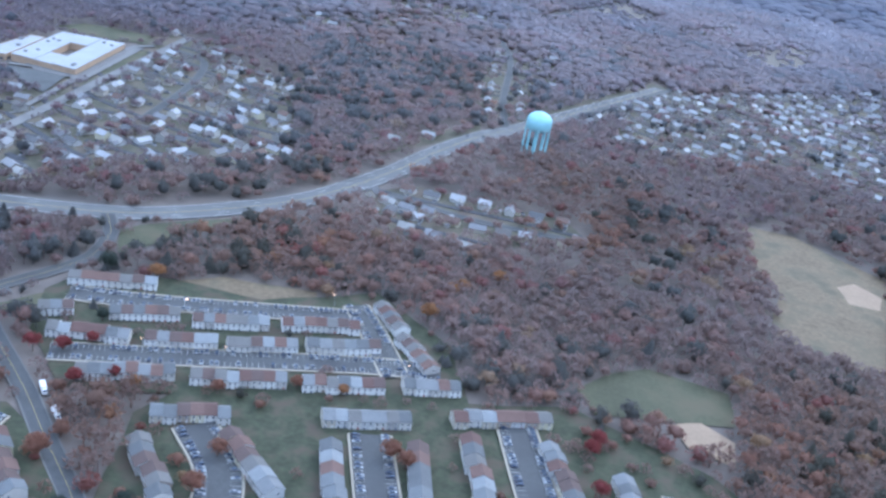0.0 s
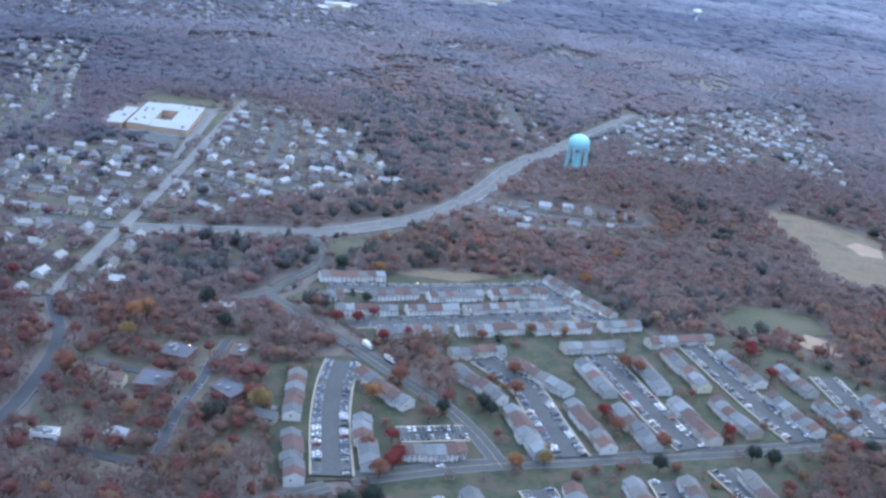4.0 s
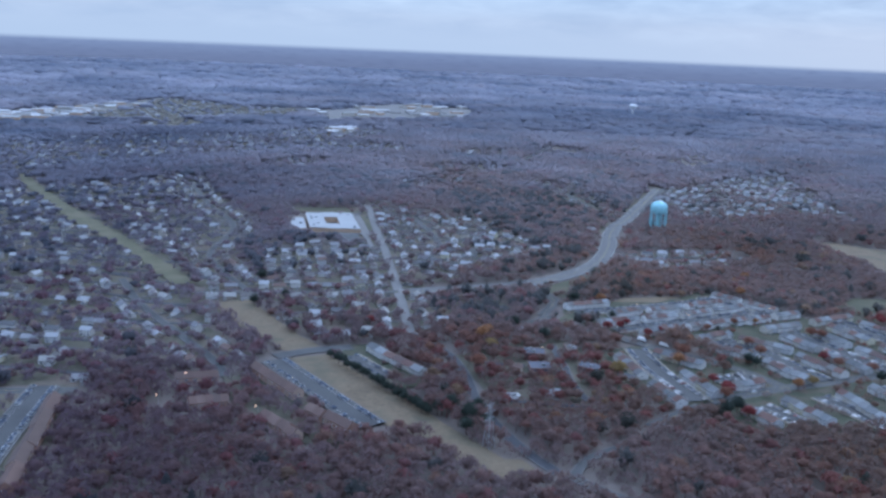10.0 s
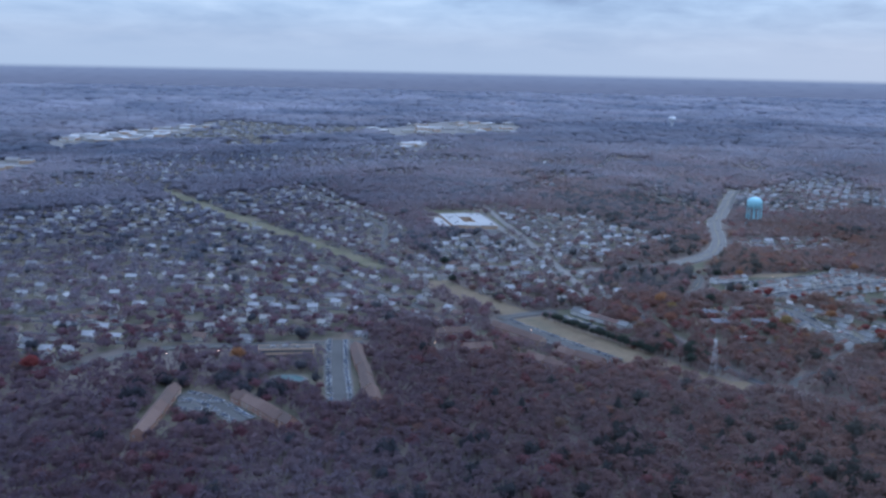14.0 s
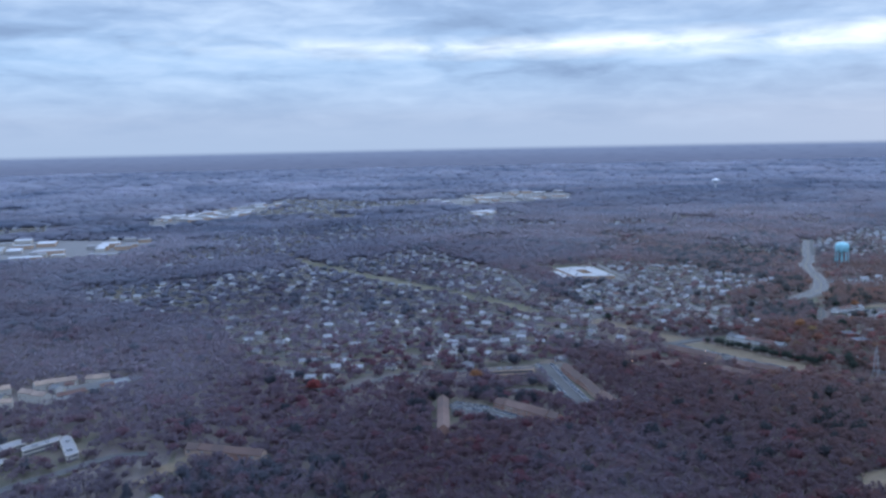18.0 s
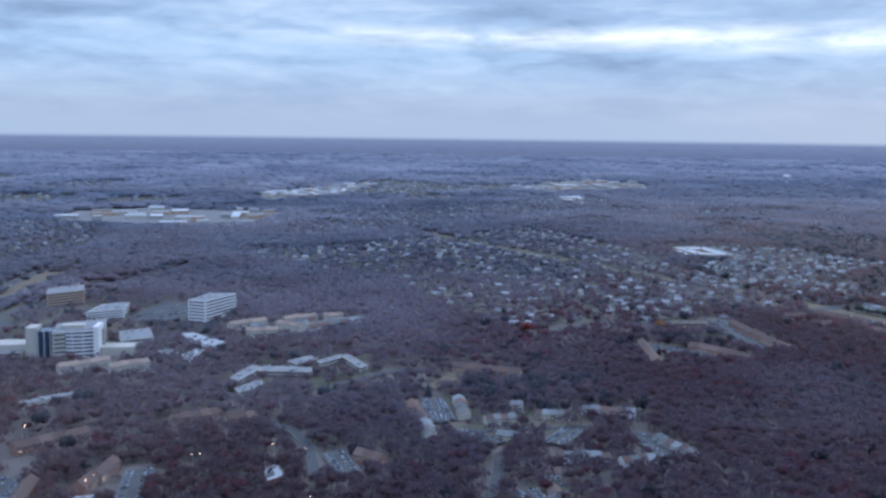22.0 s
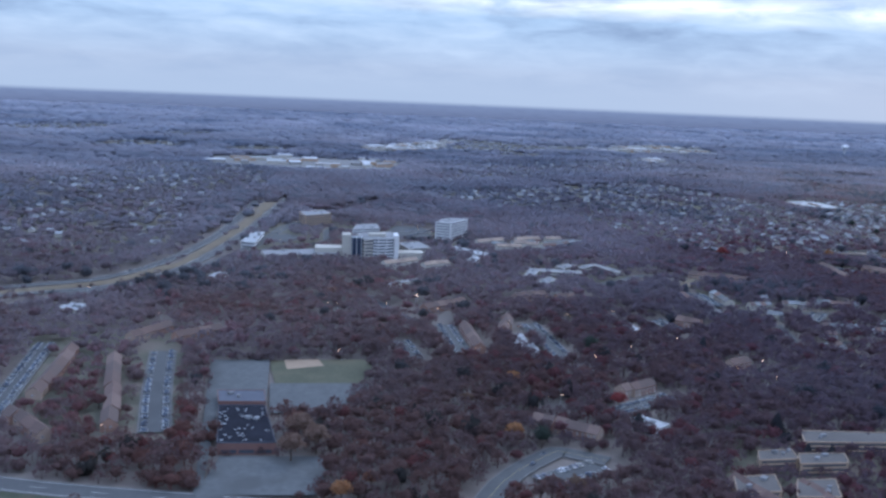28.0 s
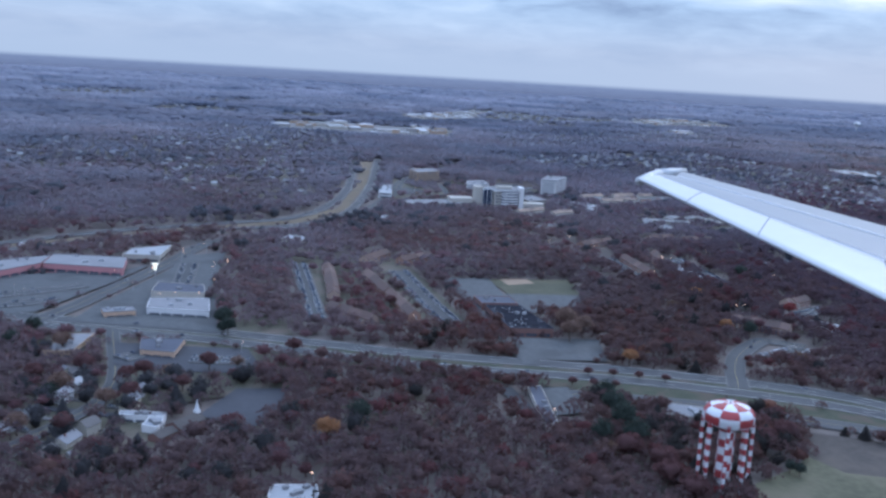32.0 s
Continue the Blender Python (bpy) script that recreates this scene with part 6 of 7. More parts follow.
def church():
    root = new("church")
    root.matrix_basis = scaled(-1748, -673, 0, math.atan2(31, 21))
    tagged(root, "brick church with a brown roof and a pointed white steeple", "church")
    part("nave", gable(Geo(), -2, 17, -5, 5, 0, 3.6, 6.4), "brickwall", root, "red brick nave")
    part("roof", gable_roof(Geo(), -2.4, 17.4, -5, 5, 3.6, 6.4), "roof_brown", root)
    part("steeple_base", Geo().box(15.0, 17.6, -1.3, 1.3, 0, 7.6), "whitewall", root)
    part("spire", Geo().prism([(15.4, -0.9), (17.2, -0.9), (17.2, 0.9), (15.4, 0.9)], 7.6, 13.5, top=0.03), "white_steel", root, "pointed white spire")
    part("hall", gable(Geo(), -16, -2.2, -4, 4, 0, 3.0, 4.8), "brickwall", root)
    part("hall_roof", gable_roof(Geo(), -16.3, -2.6, -4, 4, 3.0, 4.8), "roof_brown", root)
    for k in range(3):
        put("window", WIN, root, scaled(1.5 + k * 4.6, -5, 1.6, 0))
    mark_line([(-1758, -689), (-1737, -658)], 16)


church()


def pylon(x, y, turn):
    """A lattice power pylon."""
    root = new("pylon")
    root.matrix_basis = scaled(x, y, 0, turn)
    tagged(root, "steel lattice power pylon on the grass strip", "pylon", "power pylons")
    H = 32
    for sx in (1, -1):
        for sy in (1, -1):
            part("leg", Geo().tube((sx * 3, sy * 3, 0), (sx * 0.5, sy * 0.5, H), 0.16, 0.1, 4), "steel", root)
    for k in range(7):
        z0, z1 = k * 4.2, k * 4.2 + 4.2
        a, b = 3 - 2.5 * z0 / H, 3 - 2.5 * z1 / H
        for s in (1, -1):
            part("brace", Geo().tube((-a, s * a, z0), (b, s * b, z1), 0.08, 0.08, 3), "steel", root)
            part("brace", Geo().tube((s * a, -a, z0), (s * b, b, z1), 0.08, 0.08, 3), "steel", root)
    for z, w in ((20, 6), (25, 5), (30, 4)):
        part("cross_arm", Geo().tube((-w, 0, z), (w, 0, z), 0.14, 0.14, 4), "steel", root)


pylon(-372, 168, 0.6)
pylon(-560, 480, 0.6)
pylon(-745, 800, 0.6)


def store_sign(x, y):
    root = new("store_sign")
    root.location = (x, y, 0)
    tagged(root, "tall lit white shop sign on a post", "sign")
    part("post", Geo().tube((0, 0, 0), (0, 0, 9), 0.3, 0.3), "steel", root)
    part("panel", Geo().box(-1.3, 1.3, -0.3, 0.3, 5, 9.5), "sign_glow", root)
    part("panel", Geo().box(-2.6, 2.6, -0.35, 0.35, 9.7, 11.2), "sign_glow", root)
    mark_line([(x, y), (x + 1, y)], 8)


store_sign(-1813, -307)

# cars out on the roads
for line, width, z in ROADS:
    if width >= 10:
        for i in range(2, len(line) - 2):
            if random.random() < (0.14 if width >= 12 else 0.05):
                (xa, ya), (xb, yb) = line[i], line[i + 1]
                side = random.choice((-1, 1))
                d = side * width * random.choice((0.15, 0.33))
                L = math.hypot(xb - xa, yb - ya)
                CARS.append((xa - (yb - ya) / L * d, ya + (xb - xa) / L * d, math.atan2(yb - ya, xb - xa) + (math.pi if side > 0 else 0), z, 1.0))


def low_edges():
    """Lower growth on the camera's side of roads, fields and lots, to keep them in view."""
    X = GX0 + (np.arange(GNX) + 0.5) * CELL
    Y = GY0 + (np.arange(GNY) + 0.5) * CELL
    D = near_path(*np.meshgrid(X, Y, indexing="ij"))
    is_open = cover == 2
    low = np.zeros_like(is_open)
    for lo, hi in ((0, 500), (500, 800), (800, 1100), (1100, 1500), (1500, 2200), (2200, 3600)):
        band = is_open & (D >= lo) & (D < hi)
        for k in range(1, int(min(0.021 * (lo + hi) / 2, 50) / CELL) + 1):
            low[:, :-k] |= band[:, k:]
    cover[low & (cover == 0)] = 4
    cover[low & (cover == 1)] = 5


low_edges()
build_homes()
build_cars()

# ---- trees ----
rng = np.random.default_rng(5)
LEAF = {"bare": (0.150, 0.122, 0.118), "brown": (0.165, 0.112, 0.092), "rust": (0.205, 0.105, 0.078), "red": (0.185, 0.052, 0.052), "orange": (0.26, 0.138, 0.074), "pine": (0.045, 0.056, 0.048), "gold": (0.23, 0.165, 0.08)}
MAROON = (0.115, 0.062, 0.062)
NAMES = list(LEAF)
EVERGREEN = NAMES.index("pine")
COLORS = np.array([LEAF[k] for k in NAMES]) * 1.38


def lobe(r, centre, radius, flatness, fine):
    """One lumpy mass of leaves in a crown."""
    bm = bmesh.new()
    bmesh.ops.create_icosphere(bm, subdivisions=2 if fine else 1, radius=1.0)
    bm.verts.index_update()
    vv = np.array([v.co[:] for v in bm.verts])
    ff = np.array([[v.index for v in f.verts] for f in bm.faces])
    bm.free()
    vv = vv * radius * (1 + r.uniform(-0.24, 0.24, (len(vv), 1))) * np.array([r.uniform(0.8, 1.2), r.uniform(0.8, 1.2), flatness])
    return vv + centre, ff


def crown_template(sprays, size, lobes, seed, flatness=0.8, spread=0.45, lobe_size=0.62, fine=False):
    """Unit crown: some lumpy masses of leaves side by side, and many small sprays of leaves and twigs through and round them."""
    r = np.random.default_rng(seed)
    V, T, k = [], [], 0
    for n in range(lobes):
        a = 6.283 * (n + r.uniform(-0.3, 0.3)) / lobes
        off = spread * r.uniform(0.75, 1.2) if lobes > 1 else 0.0
        vv, ff = lobe(r, np.array([math.cos(a) * off, math.sin(a) * off, r.uniform(-0.18, 0.25)]), lobe_size * r.uniform(0.8, 1.15), flatness, fine)
        V.append(vv)
        T.append(ff + k)
        k += len(vv)
    for _ in range(sprays):
        d = r.normal(size=3)
        d /= np.linalg.norm(d)
        d[2] = abs(d[2]) * 1.1 - 0.25
        centre = d * r.uniform(0.45, 1.05) ** 0.6 * np.array([1, 1, flatness])
        q = r.normal(size=(3, 3)) * size
        V.append(centre + q - q.mean(0))
        T.append(np.array([[k, k + 1, k + 2]]))
        k += 3
    return np.vstack(V).astype(np.float32), np.vstack(T).astype(np.int32)


def cone_template(tiers, n, seed):
    """Unit evergreen: ragged skirts of boughs, narrowing upward."""
    r = np.random.default_rng(seed)
    V, T = [], []
    for t in range(tiers):
        z0, z1, rad = t / tiers * 1.6 - 0.8, (t + 1.6) / tiers * 1.6 - 0.8, 0.75 * (1 - t / tiers) + 0.12
        k = len(V)
        V.append((0, 0, z1))
        for i in range(n):
            a = 2 * math.pi * (i + r.uniform(-0.2, 0.2)) / n
            q = rad * (1.15 if i % 2 else 0.75) * r.uniform(0.85, 1.15)
            V.append((q * math.cos(a), q * math.sin(a), z0 + r.uniform(-0.05, 0.05)))
        T += [[k, k + 1 + i, k + 1 + (i + 1) % n] for i in range(n)]
    return np.array(V, np.float32), np.array(T, np.int32)


def trunk_template():
    V, T = [], []
    for z, r in ((-1.9, 0.07), (0.1, 0.03)):
        V += [(r * math.cos(a), r * math.sin(a), z) for a in (0, 2.1, 4.2)]
    for i in range(3):
        j = (i + 1) % 3
        T += [[i, j, 3 + j], [i, 3 + j, 3 + i]]
    return np.array(V, np.float32), np.array(T, np.int32)


def with_trunk(tpl):
    (V, T), (TV, TT) = tpl, trunk_template()
    return np.vstack([V, TV]), np.vstack([T, TT + len(V)])


def grow(name, label, templates, pts, radius, height, colour):
    """One joined mesh of many trees: templates placed at pts with a radius, a height and a leaf colour each."""
    pick = rng.integers(0, len(templates), len(pts))
    vs, ts, cs, base = [], [], [], 0
    for k, (V, T) in enumerate(templates):
        sel = np.nonzero(pick == k)[0]
        if not len(sel):
            continue
        a = rng.uniform(0, 6.283, len(sel))
        c, s = np.cos(a)[:, None], np.sin(a)[:, None]
        r, h = radius[sel][:, None], height[sel][:, None]
        X = (V[:, 0] * c - V[:, 1] * s) * r + pts[sel, 0][:, None]
        Y = (V[:, 0] * s + V[:, 1] * c) * r + pts[sel, 1][:, None]
        Z = np.maximum(V[:, 2] * r * 0.95 + h, -0.3)
        vs.append(np.stack([X, Y, Z], 2).reshape(-1, 3))
        ts.append((T[None] + (np.arange(len(sel)) * len(V))[:, None, None] + base).reshape(-1, 3))
        cs.append(np.repeat(np.hstack([colour[sel], np.ones((len(sel), 1))]), len(V), 0))
        base += len(sel) * len(V)
    verts, tris, cols = np.vstack(vs).astype(np.float32), np.vstack(ts).astype(np.int32), np.vstack(cs).astype(np.float32)
    me = bpy.data.meshes.new(name)
    me.vertices.add(len(verts))
    me.vertices.foreach_set("co", verts.ravel())
    me.loops.add(tris.size)
    me.loops.foreach_set("vertex_index", tris.ravel())
    me.polygons.add(len(tris))
    me.polygons.foreach_set("loop_start", np.arange(0, tris.size, 3, dtype=np.int32))
    leaf = me.attributes.new("leaf", "FLOAT_COLOR", "POINT")
    leaf.data.foreach_set("color", cols.ravel())
    me.polygons.foreach_set("use_smooth", [True] * len(tris))
    me.materials.append(MATS["foliage"])
    me.update(calc_edges=True)
    return tagged(put(name, me), label, "trees", kind="stuff") if label else me


def value_noise(x, y, scale, seed):
    r = np.random.default_rng(seed)
    g = r.uniform(size=(256, 256))
    u, v = x / scale, y / scale
    i, j = np.floor(u).astype(int), np.floor(v).astype(int)
    fu, fv = u - i, v - j
    fu, fv = fu * fu * (3 - 2 * fu), fv * fv * (3 - 2 * fv)
    q = lambda a, b: g[a % 256, b % 256]
    return (q(i, j) * (1 - fu) + q(i + 1, j) * fu) * (1 - fv) + (q(i, j + 1) * (1 - fu) + q(i + 1, j + 1) * fu) * fv


def in_view_land(x, y):
    """The land ahead of and beside the flight line; nothing behind it comes into sight."""
    left = (x + 1690) * math.cos(radians(24)) + (y + 1160) * math.sin(radians(24)) > -60
    right = (x + 500) * math.cos(radians(38)) - (y + 400) * math.sin(radians(38)) < 380
    ahead = x * 0.565 - y * 0.825 < -120
    return left & right & ahead & (np.hypot(x + 800, y + 500) < 9500)


def scatter(spacing, lo, hi, garden, jitter=0.42, behind=False):
    side = min(9000, hi + 2600)
    xs = np.arange(-max(2800, side * 0.55), max(2000, side * 0.85), spacing)
    ys = np.arange(-1450, min(8800, hi + 300), spacing)
    X, Y = np.meshgrid(xs, ys, indexing="ij")
    X = X + rng.uniform(-jitter, jitter, X.shape) * spacing
    Y = Y + rng.uniform(-jitter, jitter, Y.shape) * spacing
    X, Y = X.ravel(), Y.ravel()
    d = near_path(X, Y)
    ok = (d >= lo) & (d < hi) & (in_view_land(X, Y) != behind)
    X, Y = X[ok], Y[ok]
    i, j = ((X - GX0) / CELL).astype(int), ((Y - GY0) / CELL).astype(int)
    good = (i >= 0) & (i < GNX) & (j >= 0) & (j < GNY)
    kind = np.where(good, cover[np.clip(i, 0, GNX - 1), np.clip(j, 0, GNY - 1)], 0)
    chance = np.choose(kind, (0.97, garden, 0.0, 0.46, 0.9, garden, 0.0, garden * 0.84))
    keep = rng.uniform(size=len(X)) < chance
    ci, cj = np.clip(i, 3, GNX - 4), np.clip(j, 3, GNY - 1)
    edge_tree = np.zeros(len(X), bool)
    for k in (1, 2, 3):
        edge_tree |= np.isin(cover[ci, cj - k], (2, 3, 4))
    return np.stack([X[keep], Y[keep]], 1), kind[keep], (edge_tree & (kind == 0))[keep]


def leaf_colours(p, kind):
    """Autumn mix that changes from wood to wood, with a dim haze tone put in westward."""
    n1, n2 = value_noise(p[:, 0], p[:, 1], 90, 1), value_noise(p[:, 0], p[:, 1], 160, 2)
    u = rng.uniform(size=len(p))
    w = np.stack([0.42 + 0 * n1, 0.30 + 0 * n1, 0.05 + 0.55 * np.clip(n1 - 0.45, 0, 1), 0.03 + 0.22 * np.clip(n2 - 0.55, 0, 1), 0.012 + 0.05 * np.clip(n1 - 0.6, 0, 1), 0.012 + 1.0 * np.clip(0.36 - n2, 0, 1), 0.01 + 0 * n1], 1)
    w[kind == 1] *= np.array([0.8, 1.0, 1.2, 2.2, 0.9, 1.6, 0.9])
    # dull: fewer bright leaves westward, plus dim haze blue put into the colour
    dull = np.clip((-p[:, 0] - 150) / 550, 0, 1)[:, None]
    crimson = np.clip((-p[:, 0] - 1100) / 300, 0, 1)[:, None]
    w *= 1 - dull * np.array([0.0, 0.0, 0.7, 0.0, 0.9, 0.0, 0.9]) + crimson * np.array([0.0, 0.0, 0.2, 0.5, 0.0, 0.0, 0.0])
    w = np.cumsum(w / w.sum(1, keepdims=True), 1)
    idx = np.minimum((u[:, None] > w).sum(1), len(NAMES) - 1)
    col = COLORS[idx] * rng.uniform(0.88, 1.13, (len(p), 1))
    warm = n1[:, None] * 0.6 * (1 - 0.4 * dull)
    local = COLORS[1] * (1 - warm) + COLORS[2] * warm
    soft = np.where(idx == EVERGREEN, 0.15, np.where(idx == 3, 0.5, 0.55))[:, None]
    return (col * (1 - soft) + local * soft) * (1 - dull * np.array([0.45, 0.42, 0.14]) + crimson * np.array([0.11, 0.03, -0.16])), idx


# blue-grey haze, mixed into the leaf colours of farther trees
FAR_HAZE = np.array((0.255, 0.268, 0.320))


def wood(name, label, spacing, lo, hi, garden, leafy, twiggy, pines, rad, tall, behind=False, yard=0.9):
    """A belt of woods; the farther ones are paled by blue-grey haze mixed into their leaf colour."""
    p, kind, fringe = scatter(spacing, lo, hi, garden, 0.42, behind)
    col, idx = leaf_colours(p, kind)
    # nearest trees darkened in colour, where least haze would lie
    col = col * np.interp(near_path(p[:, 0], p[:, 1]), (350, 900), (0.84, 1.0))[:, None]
    # share of haze colour, growing with distance from the path
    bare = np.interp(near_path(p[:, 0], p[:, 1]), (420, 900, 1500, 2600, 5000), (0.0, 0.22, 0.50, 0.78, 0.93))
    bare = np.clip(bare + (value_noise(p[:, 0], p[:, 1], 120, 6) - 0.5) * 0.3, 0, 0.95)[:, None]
    # the haze colour brightens farther off
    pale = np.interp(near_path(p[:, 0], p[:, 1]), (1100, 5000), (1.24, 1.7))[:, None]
    col = col * (1 - bare) + FAR_HAZE * pale * bare
    broad = value_noise(p[:, 0], p[:, 1], 420, 8)[:, None] * 0.6 + value_noise(p[:, 0], p[:, 1], 150, 9)[:, None] * 0.4 - 0.5
    col = col * (1 + broad * (0.55 + bare * 0.6) * np.array((0.9, 0.75, 0.6)))
    r = rng.uniform(*rad, len(p)) * np.choose(kind, (1.0, yard, 1.0, 0.62, 0.55, 0.6, 1.0, yard * 0.9))
    h = rng.uniform(*tall, len(p)) * np.choose(kind, (1.0, 0.74, 1.0, 0.42, 0.32, 0.42, 1.0, 0.62))
    h, r = np.where(fringe, h * 0.55, h), np.where(fringe, r * 0.9, r)
    pine = idx == EVERGREEN
    open_crown = ~pine & ((idx == 0) | (rng.uniform(size=len(p)) < 0.3) & (idx == 1))
    full = ~pine & ~open_crown
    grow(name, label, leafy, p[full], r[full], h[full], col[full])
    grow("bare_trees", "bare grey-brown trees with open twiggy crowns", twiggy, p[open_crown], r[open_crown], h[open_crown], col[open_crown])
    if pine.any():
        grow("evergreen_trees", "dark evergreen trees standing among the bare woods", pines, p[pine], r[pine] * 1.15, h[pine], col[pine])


LEAFY = [with_trunk(crown_template(88, 0.14, 1, s, 0.85, 0, 0.6)) for s in range(8)]
BARE = [with_trunk(crown_template(74, 0.15, 0, 10 + s, 0.95)) for s in range(6)]
BOUGHS = [with_trunk(crown_template(80, 0.13, 2, 15 + s, 1.15, 0.25, 0.56)) for s in range(3)] + [with_trunk(cone_template(5, 9, 1))]
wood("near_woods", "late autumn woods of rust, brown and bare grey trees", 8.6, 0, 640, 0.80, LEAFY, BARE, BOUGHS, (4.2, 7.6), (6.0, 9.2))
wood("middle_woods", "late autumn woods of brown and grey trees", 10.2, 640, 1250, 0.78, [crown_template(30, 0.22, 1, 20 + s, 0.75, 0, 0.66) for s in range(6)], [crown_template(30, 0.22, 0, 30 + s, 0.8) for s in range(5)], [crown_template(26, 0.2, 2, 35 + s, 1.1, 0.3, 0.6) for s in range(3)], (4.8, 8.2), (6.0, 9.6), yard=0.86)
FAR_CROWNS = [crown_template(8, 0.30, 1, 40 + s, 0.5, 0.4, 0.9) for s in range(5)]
wood("far_woods", "bare grey-brown woods farther off with haze in their colour", 15.0, 1250, 2500, 0.85, FAR_CROWNS, FAR_CROWNS, FAR_CROWNS, (8.0, 13.0), (5.0, 8.5), yard=0.66)
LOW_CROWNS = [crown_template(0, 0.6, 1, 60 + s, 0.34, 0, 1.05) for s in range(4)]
wood("distant_woods", "distant bare woods toward the horizon with haze in their colour", 30.0, 2500, 5000, 0.4, LOW_CROWNS, LOW_CROWNS, LOW_CROWNS, (17, 28), (4.0, 8.0), yard=0.5)
wood("horizon_woods", "last bare woods before the horizon with haze in their colour", 70.0, 5000, 8800, 1.0, LOW_CROWNS, LOW_CROWNS, LOW_CROWNS, (40.0, 60.0), (-3.0, 3.0))
wood("side_woods", "autumn woods under and behind the flight line", 24.0, 0, 620, 0.4, FAR_CROWNS, FAR_CROWNS, [cone_template(2, 5, s) for s in range(2)], (10.5, 14), (6.5, 9.0), True)

# garden trees standing free beside houses and courts
CROWNS = {}
for kind_name in NAMES:
    for s in range(2):
        tpl = crown_template(380, 0.085, 3, 70 + s, 1.3, 0.22, 0.5, True) if kind_name == "pine" else crown_template(460, 0.085, 3, 80 + s, 0.9, 0.32, 0.5, True)
        CROWNS[kind_name, s] = grow("crown", "", [tpl], np.zeros((1, 2)), np.array([1.0]), np.array([0.0]), np.array([LEAF[kind_name]]) * 1.3)
for s in range(2):
    CROWNS["maroon", s] = grow("crown", "", [crown_template(460, 0.085, 3, 84 + s, 0.9, 0.32, 0.5, True)], np.zeros((1, 2)), np.array([1.0]), np.array([0.0]), np.array([MAROON]) * 1.3)
TRUNK = Geo().tube((0, 0, -1.45), (0, 0, 0.1), 0.085, 0.04, 7).tube((0, 0, -0.9), (0.4, 0.15, 0.1), 0.04, 0.02, 5).tube((0, 0, -0.7), (-0.35, 0.2, 0.2), 0.04, 0.02, 5).tube((0, 0, -0.6), (0.05, -0.4, 0.2), 0.035, 0.015, 5).mesh("trunk", ["bark"])
TREE_LABEL = {"bare": "bare grey-brown tree with fine twigs", "brown": "brown-leaved autumn tree beside houses", "rust": "rust-coloured autumn tree beside houses", "red": "bright crimson maple tree on a lawn", "orange": "orange autumn tree on a lawn", "pine": "dark green evergreen tree", "gold": "golden autumn tree on a lawn", "maroon": "dark maroon autumn tree among houses"}


def tree(x, y, kind_name, r):
    ob = new("tree")
    ob.matrix_basis = scaled(x, y, 1.42 * r, random.uniform(0, 6.28), r, r, r)
    tagged(ob, TREE_LABEL[kind_name], "tree", "garden trees")
    put("trunk", TRUNK, ob)
    put("crown", CROWNS[kind_name, random.randint(0, 1)], ob)


